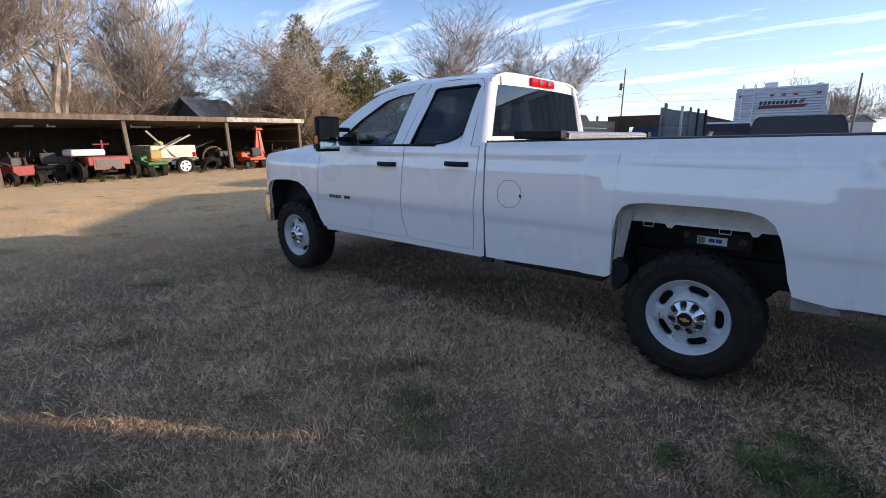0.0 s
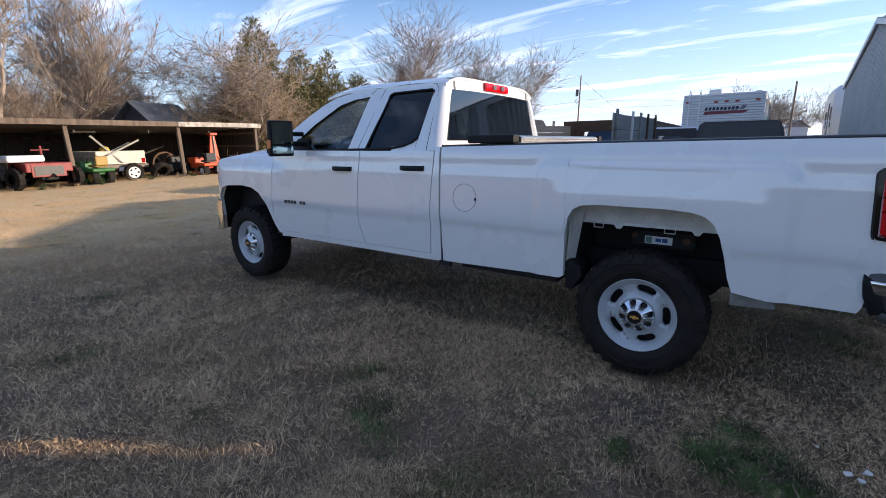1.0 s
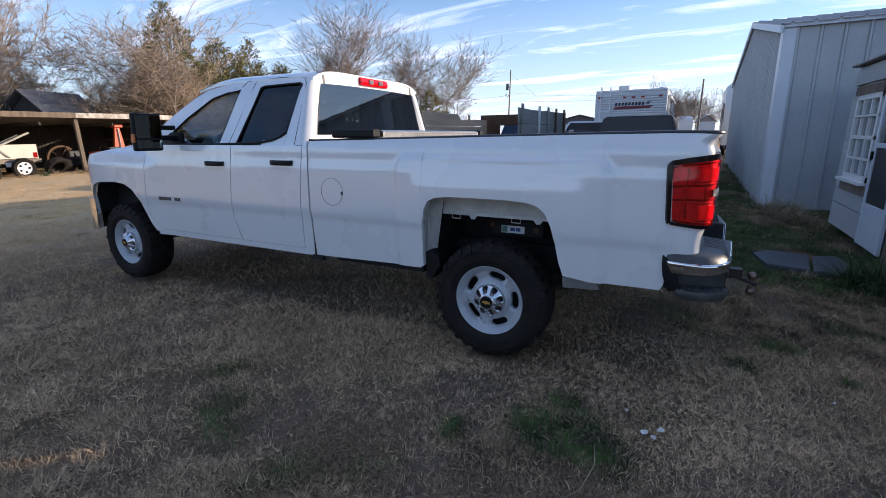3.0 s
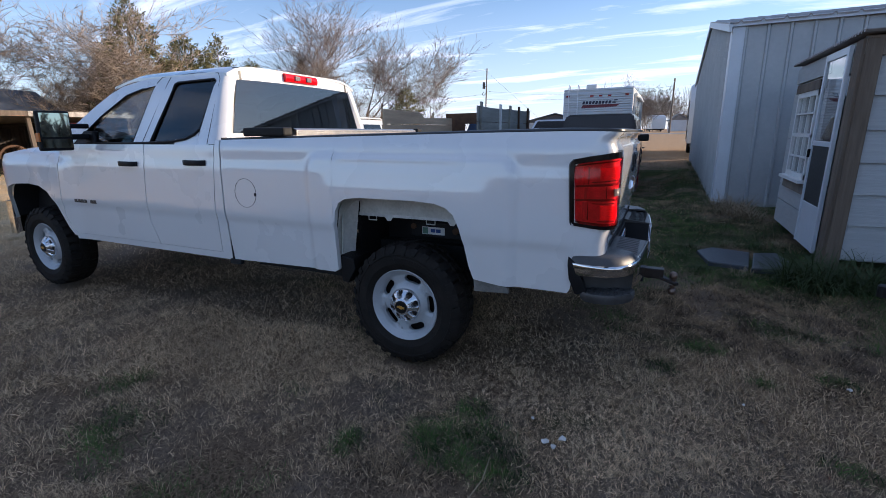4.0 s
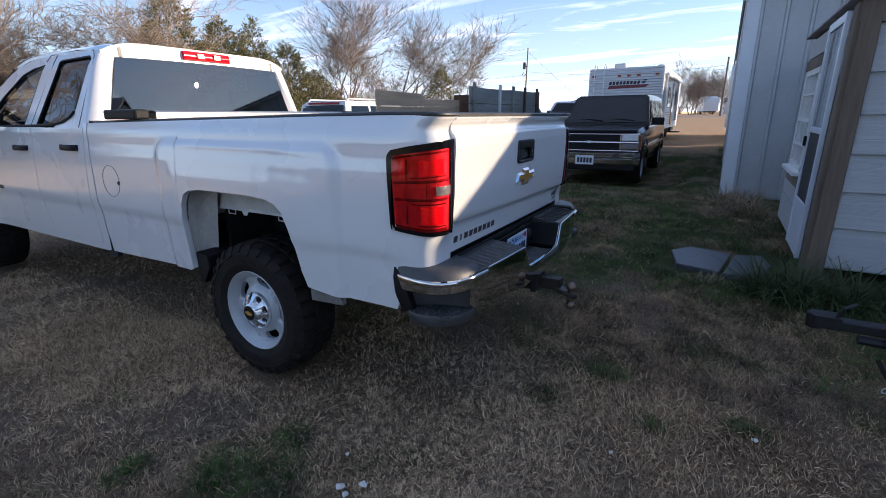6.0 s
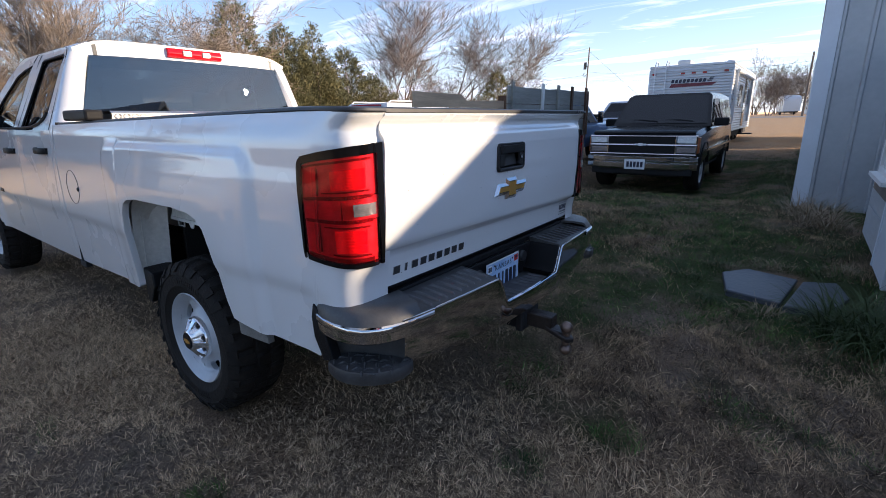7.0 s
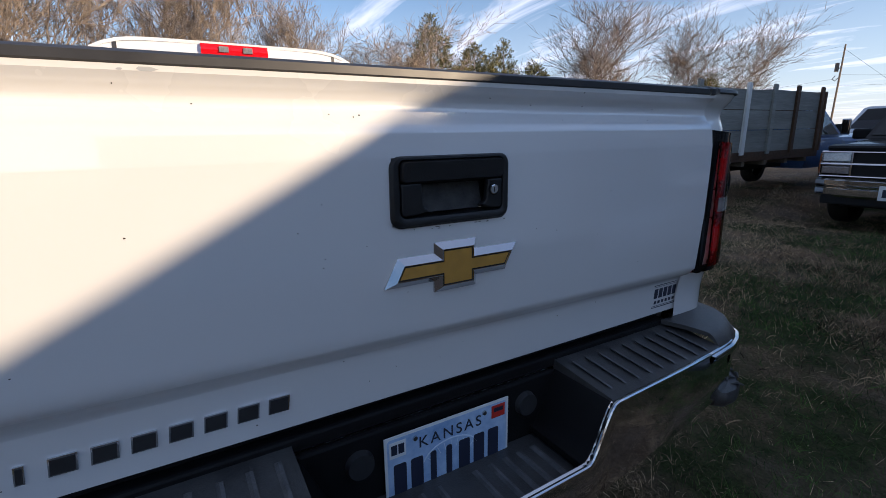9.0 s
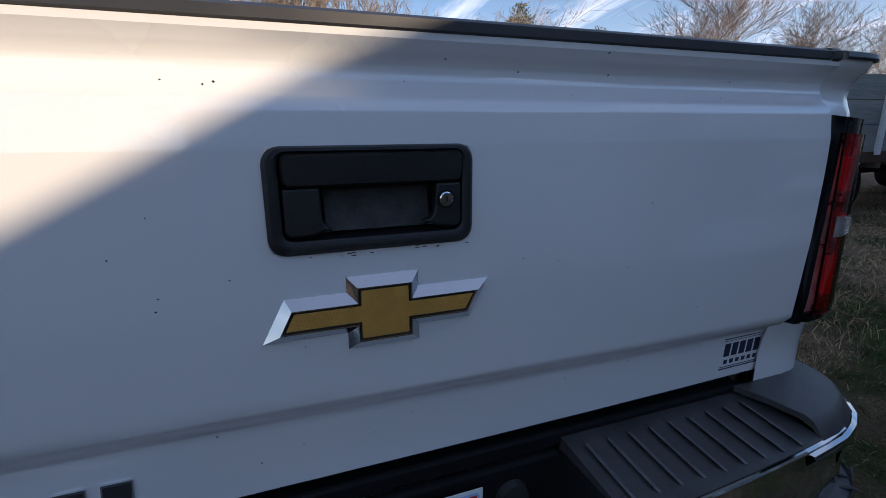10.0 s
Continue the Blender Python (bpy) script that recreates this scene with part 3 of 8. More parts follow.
    me.grid([[(x, 0.04 + 0.2 * b, curve_at(low, x) + 0.02) for b in (0, 1)] for x in spread(-4.53, -3.50, 24)], (0, 0, 0.01))
    me.box((-4.53, 0.24, 0.55), (-3.50, 0.26, 1.05))
    both_sides("fender_liner", me, CHASSIS, t)
    me = Mesh()
    me.prism([(-3.52, 0.035, 0.66), (-3.40, 0.035, 0.60), (-3.36, 0.035, 0.545), (-3.50, 0.05, 0.53)], (0, 0.15, 0))
    both_sides("front_mud_guard", me, BLACK, t, "", False, 0.006)
    # door frames and pillars above the belt
    head = [(-3.30, 1.395, -3.52, 1.40), (-3.24, 1.43, -3.42, 1.48), (-3.18, 1.471, -3.34, 1.54), (-3.08, 1.545, -3.22, 1.615), (-2.968, 1.622, -3.10, 1.69), (-2.80, 1.72, -2.91, 1.792), (-2.674, 1.784, -2.76, 1.855),
            (-2.50, 1.824, -2.52, 1.895), (-2.34, 1.843, -2.31, 1.908), (-2.10, 1.853, -2.08, 1.913), (-1.90, 1.860, -1.88, 1.915), (-1.70, 1.864, -1.68, 1.914), (-1.665, 1.860, -1.61, 1.905)]
    me = Mesh()
    me.grid(side_sheet(head, 6, upper), (0, 0.025, 0))
    me.grid(side_sheet([(lerp(-2.484, -2.271, u), 1.395, lerp(-2.335, -2.108, u), 1.856) for u in spread(0, 1, 5)], 8, upper), (0, 0.025, 0))
    me.grid(side_sheet([(-1.98, 1.392, -1.98, 1.428), (-1.855, 1.392, -1.855, 1.441), (-1.78, 1.392, -1.78, 1.468), (-1.742, 1.392, -1.735, 1.50)], 4, upper), (0, 0.025, 0))
    me.grid(side_sheet([(-1.742, 1.392, -1.662, 1.863), (-1.70, 1.392, -1.645, 1.880), (-1.612, 1.392, -1.612, 1.905)], 9, upper), (0, 0.025, 0))
    both_sides("door_frame", me, WHITE, t)
    # rounded rear corner of the upper cab
    me = Mesh()
    rows = []
    for a in spread(0, math.pi / 2, 9):
        rows.append([(-1.608 + 0.10 * math.sin(a) - 0.13 * max(0, z - 1.40) * math.sin(a), upper(0, z)[1] + 0.085 * (1 - math.cos(a)), z) for z in spread(1.395, 1.908, 12)])
    edge = rows[-1]
    rows.append([(x - 0.004, y + 0.012, z) for x, y, z in edge])
    rows.append([(min(x, -1.508 - 0.13 * (z - 1.40) - 0.038) + 0.004, max(y + 0.016, lerp(0.200, 0.310, (z - 1.468) / 0.414)), z) for x, y, z in edge])
    me.grid(rows, (-0.045, 0.006, 0))
    both_sides("cab_pillar", me, WHITE, t)
    # thin dark seams of the doors on the pillars
    me = Mesh()
    me.tube([upper(-1.628, 1.395, 0.0005), upper(-1.625, 1.86, 0.0005), upper(-1.66, 1.905, 0.0005), upper(-1.9, 1.918, 0.0005), upper(-2.28, 1.905, 0.0005), upper(-2.33, 1.86, 0.0005)], 0.003, 5, False)
    me.tube([upper(-2.36, 1.395, 0.0005), upper(-2.20, 1.85, 0.0005), upper(-2.18, 1.90, 0.0005)], 0.0028, 5, False)
    both_sides("door_seam", me, TRIM, t)
    # belt mouldings
    me = Mesh()
    belt = [(-3.30, 1.393), (-2.31, 1.402), (-2.0, 1.412), (-1.86, 1.432), (-1.775, 1.462), (-1.73, 1.498)]
    me.tube([upper(x, z, 0.004) for x, z in belt], 0.010, 6)
    both_sides("belt_moulding", me, BLACK, t)
    # side glass
    me = Mesh()
    me.grid(side_sheet([(-3.30, 1.385, -3.27, 1.40), (-3.18, 1.385, -3.17, 1.485), (-2.968, 1.385, -2.96, 1.635), (-2.80, 1.385, -2.78, 1.735), (-2.66, 1.385, -2.60, 1.81), (-2.476, 1.385, -2.325, 1.852)], 8, lambda x, z: upper(x, z, -0.016)), (0, 0.004, 0))
    both_sides("front_window", me, PLAING, t, "lightly tinted door glass")
    me = Mesh()
    me.grid(side_sheet([(-2.28, 1.385, -2.115, 1.86), (-2.0, 1.40, -1.9, 1.868), (-1.80, 1.43, -1.70, 1.872), (-1.72, 1.48, -1.65, 1.868)], 8, lambda x, z: upper(x, z, -0.016)), (0, 0.004, 0))
    both_sides("rear_window", me, DARKG, t, "dark privacy glass")
    me = Mesh()
    me.tube([upper(-2.268, 1.41, -0.006), upper(-2.112, 1.845, -0.006), upper(-2.08, 1.856, -0.006), upper(-1.69, 1.864, -0.006), upper(-1.66, 1.845, -0.006), upper(-1.735, 1.51, -0.006)], 0.009, 6, False)
    me.tube([upper(-3.25, 1.41, -0.006), upper(-2.968, 1.618, -0.006), upper(-2.68, 1.778, -0.006), upper(-2.5, 1.82, -0.006), upper(-2.345, 1.838, -0.006), upper(-2.476, 1.41, -0.006)], 0.009, 6, False)
    both_sides("window_seal", me, BLACK, t)

    # plan of the cab back
    def back(y, z):
        v = (y - TW / 2) / 0.76
        return -1.520 - 0.104 * max(0, z - 1.40) - 0.012 * v * v, y, z

    # roof
    def roof_z(x, y):
        v = (y - TW / 2) / 0.75
        return 1.912 + 0.070 * (1 - min(1.0, abs(v)) ** 8) - 0.07 * sm(x, -2.5, -3.05) ** 1.4 - 0.012 * sm(x, -1.75, -1.57)
    me = Mesh()
    me.grid([[(x, lerp(0.212, TW - 0.212, v), roof_z(x, lerp(0.212, TW - 0.212, v))) for v in spread(0, 1, 25)] for x in spread(-2.90, -1.575, 22)], (0, 0, -0.02))
    part("roof", me, WHITE, t, "", True)
    for y in (0.334, TW - 0.334):
        me = Mesh()
        rows = [(x, roof_z(x, y) - 0.0005) for x in spread(-1.64, -1.576, 5)] + [(back(y, z)[0] + 0.003, z) for z in (roof_z(-1.58, y) - 0.012, 1.90, 1.872)]
        me.grid([[(x, y + o, z + 0.002) for o in (-0.011, 0.011)] for x, z in rows], (0, 0, -0.01))
        part("roof_ditch", me, TRIM, t)

    me = Mesh()
    ys = spread(0.23, TW - 0.23, 25)
    me.grid([[back(y, lerp(1.872 - 0.012 * abs((y - 0.97) / 0.74) ** 3, roof_z(-1.58, y), k)) for k in spread(0, 1, 4)] for y in ys], (-0.02, 0, 0))
    me.grid([[back(y, z) for z in (0.60, 1.0, 1.47)] for y in spread(0.09, TW - 0.09, 12)], (-0.02, 0, 0))
    part("cab_back", me, WHITE, t, "", True)
    me = Mesh()
    me.grid([[(lambda p: (p[0] - 0.004, p[1], p[2]))(back(y, lerp(1.468, 1.882 - 0.012 * abs((y - 0.97) / 0.74) ** 3, k))) for k, y in [(k, lerp(lerp(0.195, 0.302, k), TW - lerp(0.195, 0.302, k), v)) for k in spread(0, 1, 8)]] for v in spread(0, 1, 25)], (-0.004, 0, 0))
    part("back_window", me, REARG, t, "dark tinted rear cab glass")
    me = Mesh()
    me.grid([[(back(y, z)[0] + 0.02 + 0.012 * math.sin(math.pi * (z - 1.890) / 0.065), y, z) for z in spread(1.890, 1.955, 5)] for y in spread(0.775, 1.165, 12)], (-0.03, 0, 0))
    bl = part("brake_light", me, REDL, t, "red high brake light on the cab roof edge", True)
    for y in (0.875, 1.015):
        me = Mesh()
        me.box((-1.547, y, 1.905), (-1.532, y + 0.055, 1.940))
        part("cargo_lamp", me, CLEARL, bl)
    # windscreen
    me = Mesh()
    me.grid([[(lerp(-3.60, -2.885, k) + 0.12 * ((v - 0.5) * 2) ** 2, lerp(lerp(0.10, 0.215, k), lerp(TW - 0.10, TW - 0.215, k), v), lerp(1.42, 1.915, k)) for k in spread(0, 1, 6)] for v in spread(0, 1, 13)], (0.005, 0, 0))
    part("windscreen", me, CLEARG, t)
    me = Mesh()
    me.box((-3.66, 0.06, 1.36), (-3.42, TW - 0.06, 1.425))
    part("cowl", me, BLACK, t)
    # tow mirrors
    for side in (0, 1):
        m = FLIP if side else Matrix()
        me = Mesh()
        me.prism([(-3.14, -0.28, 1.345), (-3.10, -0.305, 1.345), (-3.068, -0.30, 1.345), (-3.012, -0.10, 1.345), (-3.14, -0.10, 1.345)], (0, 0, 0.31), m)
        mi = part("door_mirror", me, BLACK, t, "tall black towing mirror", False, 0.02, 3)
        for z0, z1 in ((1.452, 1.638), (1.368, 1.436)):
            me = Mesh()
            me.prism([(-3.0620, -0.288, z0), (-3.0130, -0.113, z0), (-3.0130, -0.113, z1), (-3.0620, -0.288, z1)], (0.004, -0.0012, 0), m)
            part("mirror_glass", me, MIRRORG, mi, "mirror glass tinted for its blue-green reflection")
        me = Mesh()
        me.box((-3.108, -0.309, 1.415), (-3.066, -0.296, 1.485), m)
        part("marker_lamp", me, AMBER, mi, "amber marker lamp", False, 0.004)
        me = Mesh()
        me.box((-3.13, -0.12, 1.43), (-3.06, 0.05, 1.475), m).box((-3.13, -0.12, 1.52), (-3.07, 0.06, 1.56), m).prism([(-3.30, 0.03, 1.39), (-2.98, 0.03, 1.39), (-3.02, 0.05, 1.50), (-3.15, 0.05, 1.50)], (0, 0.05, 0), m)
        part("mirror_arm", me, BLACK, mi, "", False, 0.01)
    # door handles
    for x, z in ((-2.517, 1.240), (-1.743, 1.262)):
        me = Mesh()
        y = body_profile(x, z)
        me.grid([[(x + u * 0.115, y - 0.032 * (1 - abs(u) ** 4) - (0.004 if abs(w) < 1 else 0), z + 0.019 * w) for w in (-1, -0.6, 0.6, 1)] for u in spread(-1, 1, 13)], (0, 0.014, 0))
        me.box((x - 0.115, y - 0.012, z - 0.016), (x - 0.085, y + 0.01, z + 0.016)).box((x + 0.075, y - 0.012, z - 0.018), (x + 0.115, y + 0.01, z + 0.018))
        both_sides("door_handle", me, BLACK, t, "black door handle")
    # model badge on the front door, as bars
    for i in range(7):
        x = -3.34 + i * 0.045
        if i != 4:
            me = Mesh()
            me.box((x, body_profile(x, 0.90) - 0.004, 0.888), (x + 0.034, body_profile(x, 0.90) + 0.01, 0.918))
            both_sides("badge_bar", me, TRIM, t, "small dark chrome badge", False)
    # seats, dashboard, wheel
    me = Mesh()
    me.box((-3.45, 0.12, 1.02), (-3.05, TW - 0.12, 1.36))
    part("dashboard", me, INTER, t, "", False, 0.05, 3)
    for x, y in ((-2.62, 0.50), (-2.62, 1.44), (-1.98, 0.52), (-1.98, 1.42)):
        me = Mesh()
        me.box((x - 0.30, y - 0.25, 0.86), (x + 0.22, y + 0.25, 1.02)).box((x + 0.12, y - 0.25, 1.0), (x + 0.27, y + 0.25, 1.52)).box((x + 0.15, y - 0.13, 1.54), (x + 0.24, y + 0.13, 1.70))
        part("seat", me, INTER, t, "", False, 0.05, 3)
    me = Mesh()
    me.tube([(-2.95 + 0.07 * math.sin(a), 0.50 + 0.19 * math.cos(a), 1.34 + 0.18 * math.sin(a)) for a in spread(0, 2 * math.pi, 25)], 0.016, 6, False)
    me.tube([(-2.95, 0.32, 1.34), (-2.95, 0.68, 1.34)], 0.018, 6).tube([(-2.95, 0.5, 1.34), (-3.15, 0.5, 1.28)], 0.03, 6)
    part("steering_wheel", me, BLACK, t)
    me = Mesh()
    me.box((-3.5, 0.08, 0.60), (-1.5, TW - 0.08, 0.66))
    part("cab_floor", me, INTER, t)


def wheel(t, cx, cy, out, turn):
    """A 17 inch wheel on an all terrain tyre; out: -1 faces left, 1 right."""
    base = Matrix.Translation((cx, cy, 0.403)) @ (Matrix() if out < 0 else Matrix.Rotation(math.pi, 4, "Z")) @ Matrix.Rotation(turn, 4, "Y")
    w = new("wheel")
    w.parent = t
    w.matrix_local = base
    prof = [(0.218, 0.075), (0.223, 0.045), (0.242, 0.030), (0.275, 0.022), (0.278, 0.019), (0.30, 0.018), (0.34, 0.020), (0.343, 0.016), (0.372, 0.024), (0.392, 0.036), (0.404, 0.055), (0.412, 0.085), (0.414, 0.115), (0.404, 0.12), (0.404, 0.13),
            (0.415, 0.135), (0.415, 0.185), (0.404, 0.19), (0.404, 0.20), (0.414, 0.205), (0.412, 0.235), (0.404, 0.265), (0.392, 0.284), (0.36, 0.30), (0.28, 0.30), (0.228, 0.28), (0.222, 0.25)]
    prof = [(r if r < 0.24 else 0.24 + (r - 0.24) * 0.88, y) for r, y in prof]

    def lugs(i, j):
        r = prof[i][0]
        if r < 0.367 or prof[i][1] in (0.12, 0.13, 0.19, 0.20):
            return 0.0
        k = j + (2 if prof[i][1] > 0.125 else 0) + (1 if prof[i][1] > 0.195 else 0)
        return -0.013 if k % 5 in (0,) else (0.0 if k % 5 != 3 else -0.003)
    ty = part("tyre", Mesh().revolve(prof, 150, None, lugs), RUBBER, w, "dusty black all-terrain tyre", True)
    me = Mesh()
    for k in range(30):
        a = k * 2 * math.pi / 30
        m = Matrix.Rotation(a, 4, "Y")
        r0 = 0.330 if k % 2 else 0.345
        me = Mesh()
        me.prism([(r0, 0.017, -0.012), (0.382, 0.043, -0.020), (0.382, 0.043, 0.020), (r0, 0.017, 0.014)], (0.004, -0.007, 0), m)
        part("shoulder_block", me, RUBBER, ty, "", False)
    rnd = random.Random(4)
    for a0 in (0.5, 0.5 + math.pi):
        me = Mesh()
        a = a0
        while a < a0 + 1.25:
            d = rnd.uniform(0.05, 0.085)
            me.grid([[(r * math.cos(a + d * u), 0.0165 if 0.283 < r < 0.311 else 0.019, r * math.sin(a + d * u)) for r in (0.280, 0.286, 0.309, 0.315)] for u in (0, 0.5, 0.75)], (0, 0.004, 0))
            a += d
        part("sidewall_lettering", me, RUBBER, ty, "raised lettering as plain bars")
    me = Mesh()
    me.revolve([(0.222, 0.095), (0.231, 0.045), (0.234, 0.036), (0.230, 0.031), (0.223, 0.036), (0.214, 0.050), (0.206, 0.060), (0.200, 0.066)], 72)
    n = 24
    for k in range(5):
        a0 = k * 2 * math.pi / 5
        low, high = [], []
        for i in range(n + 1):
            u = -1 + 2 * i / n
            a = a0 + u * math.pi / 5
            h = abs(u) / 0.54
            g = 0.0235 * max(0.0, 1 - h ** 5) ** 0.4 if h < 1 else 0.0
            mid = 0.166
            lip = 0.010 * sm(abs(u), 0.72, 0.54)
            yy = lambda r: 0.066 + 0.012 * sm(r, 0.20, 0.19) - 0.016 * sm(r, 0.14, 0.11) + lip * sm(abs(r - mid), 0.036, 0.022)
            low.append([(r * math.cos(a), yy(r), r * math.sin(a)) for r in spread(0.085, mid - g, 8)])
            high.append([(r * math.cos(a), yy(r), r * math.sin(a)) for r in spread(mid + g, 0.200, 6)])
        me.grid(low, (0, 0.026, 0)).grid(high, (0, 0.026, 0))
    part("rim", me, RIM, w, "silver painted steel rim with five slots", True)
    me = Mesh()
    me.revolve([(0.222, 0.12), (0.215, 0.17), (0.10, 0.17), (0.0, 0.17)], 36)
    part("drum", me, CHASSIS, w, "", True)
    # domed cap: eight spokes with deep pockets between them
    me = Mesh()
    rows = []
    for j in range(129):
        a = 2 * math.pi * j / 128
        pocket = sm(math.cos(8 * (a - 0.2)), -0.25, 0.55)
        row = []
        for r, y in ((0.108, 0.072), (0.107, 0.046), (0.103, 0.038), (0.098, 0.034), (0.092, 0.030), (0.084, 0.025), (0.076, 0.020), (0.068, 0.015), (0.061, 0.010), (0.055, 0.005), (0.050, 0.001), (0.044, -0.002)):
            k = pocket * sm(r, 0.053, 0.063) * sm(r, 0.101, 0.093)
            row.append((r * math.cos(a), y + 0.030 * k, r * math.sin(a)))
        rows.append(row)
    me.grid(rows)
    me.tube([(0, 0.02, 0), (0, -0.002, 0)], 0.0445, 24)
    cap = part("hub_cap", me, CAPM, w, "bright metal centre cap with eight pockets", True)
    for k in range(8):
        a = k * math.pi / 4 + 0.2
        # Black disc in each pocket stands in for the shade inside it
        me = Mesh()
        c = Vector((0.080 * math.cos(a), 0.046, 0.080 * math.sin(a)))
        me.tube([c + Vector((0, 0.01, 0)), c + Vector((0, -0.0005, 0))], [0.0150, 0.0145], 14)
        lr = part("lug_recess", me, BLACK, cap)
        me = Mesh()
        me.tube([c + Vector((0, 0.0, 0)), c + Vector((0, -0.014, 0))], [0.0105, 0.009], 6)
        part("lug_nut", me, STEELB, lr)
    me = Mesh()
    me.tube([(0, 0.005, 0), (0, -0.005, 0), (0, -0.006, 0)], [0.042, 0.041, 0.036], 24)
    part("cap_disc", me, BLACK, cap)
    me = Mesh()
    tilt = Matrix.Rotation(-turn + 0.1, 4, "Y")
    me.box((-0.026, -0.0085, -0.006), (0.026, -0.0055, 0.006), tilt).box((-0.010, -0.009, -0.011), (0.010, -0.0055, 0.011), tilt)
    part("cap_emblem", me, GOLD, cap)


def tail_light(t, m):
    def outline(s, k):
        zl = curve_at([(0.962, 1.004), (1.00, 0.998), (1.10, 0.985), (1.262, 0.980)], s)
        zh = curve_at([(0.962, 1.325), (1.05, 1.345), (1.15, 1.362), (1.262, 1.372)], s)
        return lerp(zl, zh, k)

    def sheet(s0, s1, k0, k1, out, ns=14, nk=14, round_front=0.0):
        rows = []
        for i, s in enumerate(spread(s0, s1, ns)):
            bulge = 0.008 * sm(s, 1.02, 1.15) * (1 - 0.6 * sm(s, 1.20, 1.262))
            d = max(0.0, 1 - (s - s0) / 0.032) if round_front else 0.0
            cut = round_front * (1 - math.sqrt(max(0.0, 1 - d * d)))
            rows.append([tuple(Vector(bed_skin(s + (0.018 * (1 - k) * (1 - (s - s0) / (s1 - s0))), outline(s, k), out)) + Vector((bulge, 0, 0))) for k in spread(k0 + cut, k1 - cut, nk)])
        return rows
    me = Mesh()
    me.grid(sheet(0.962, 1.262, 0, 1, 0.004, 26, 14, 0.10), (-0.008, 0.01, 0), m)
    li = part("tail_light", me, GLOSSB, t, "red tail light in a gloss black surround", True)
    # black bezel round the lens
    for s0, s1, k0, k1, rf in ((0.962, 0.986, 0.0, 1.0, 0.10), (1.230, 1.262, 0.0, 1.0, 0.0), (0.980, 1.232, 0.0, 0.05, 0.0), (0.980, 1.232, 0.925, 1.0, 0.0)):
        me = Mesh()
        me.grid(sheet(s0, s1, k0, k1, 0.015, 10, 8, rf), (-0.012, 0.022 if s0 < 1.2 else 0.001, 0), m)
        part("bezel", me, GLOSSB, li, "", True)
    # silver bowls, dividers and reflectors behind the lens
    for k0, k1, dep in ((0.60, 0.93, 0.006), (0.40, 0.60, 0.008), (0.045, 0.40, 0.006)):
        me = Mesh()
        me.grid(sheet(0.982, 1.232, k0 + 0.004, k1 - 0.004, dep, 10, 6), (-0.004, 0.006, 0), m)
        part("lamp_bowl", me, LAMPR, li, "", True)
    for a, b, k0, k1 in ((0.990, 1.21, 0.585, 0.615), (0.990, 1.21, 0.385, 0.415), (0.985, 1.21, 0.055, 0.085), (0.985, 1.21, 0.885, 0.905), (1.040, 1.050, 0.62, 0.86), (1.040, 1.050, 0.12, 0.38), (1.055, 1.20, 0.64, 0.652), (1.055, 1.20, 0.345, 0.357), (1.075, 1.20, 0.105, 0.117), (1.112, 1.118, 0.42, 0.58)):
        me = Mesh()
        me.grid(sheet(a, b, k0, k1, 0.012, 10, 3), (-0.006, 0.010, 0), m)
        part("divider", me, LAMPD, li, "", True)
    for k0, k1 in ((0.665, 0.825), (0.135, 0.325)):
        me = Mesh()
        me.grid(sheet(1.085, 1.185, k0, k1, 0.0145, 8, 5), (-0.006, 0.010, 0), m)
        rf = part("reflector", me, REDB, li, "bright red ribbed reflector", True)
        for i in range(7):
            me = Mesh()
            me.grid(sheet(1.087, 1.183, lerp(k0, k1, (i + 0.25) / 7), lerp(k0, k1, (i + 0.6) / 7), 0.0165, 6, 2), (-0.003, 0.004, 0), m)
            part("reflector_rib", me, REDB, rf, "", True)
    # a slanting inner wing that catches the sky
    for k0, k1 in ((0.62, 0.87), (0.40, 0.575), (0.10, 0.37)):
        me = Mesh()
        me.grid([[tuple(Vector(p) + Vector((0, 0.010 * (1 - i / 5), 0))) for p in row] for i, row in enumerate(sheet(0.994, 1.045, k0, k1, 0.012, 6, 4))], (-0.004, 0.006, 0), m)
        part("lamp_wing", me, LAMPW, li, "", True)
    me = Mesh()
    me.grid(sheet(1.138, 1.218, 0.445, 0.545, 0.0225, 8, 5), (-0.006, 0.010, 0), m)
    rv = part("reverse_lamp", me, CLEARL, li, "clear reversing lamp", True)
    for i in range(6):
        me = Mesh()
        me.grid(sheet(1.138, 1.216, lerp(0.45, 0.54, (i + 0.15) / 6), lerp(0.45, 0.54, (i + 0.5) / 6), 0.0245, 6, 2), (-0.002, 0.003, 0), m)
        part("lamp_rib", me, CLEARL, rv, "", True)
    me = Mesh()
    me.grid(sheet(0.984, 1.231, 0.045, 0.93, 0.021, 26, 14, 0.06), (-0.0025, 0.004, 0), m)
    lens = part("lens", me, REDG, li, "clear red lens", True)
    lens.visible_shadow = False


GATE = [(0.872, 1.160), (0.966, 1.166), (0.974, 1.167), (0.980, 1.170), (1.006, 1.196), (1.012, 1.199), (1.15, 1.208), (1.332, 1.211), (1.338, 1.2105), (1.374, 1.207), (1.384, 1.202), (1.394, 1.192), (1.408, 1.184), (1.422, 1.183), (1.434, 1.188), (1.444, 1.200), (1.450, 1.208), (1.460, 1.209)]
MID = 0.9835


def gate_x(y, z):
    v = (y - MID) / 0.80
    return curve_at(GATE, z + 0.02 * (y - MID) * sm(z, 1.14, 1.05)) - 0.008 * v * v


def gate_edge(z):
    """The left edge of the tailgate at a height."""
    return 0.181 + 0.012 * sm(z, 1.25, 1.46)


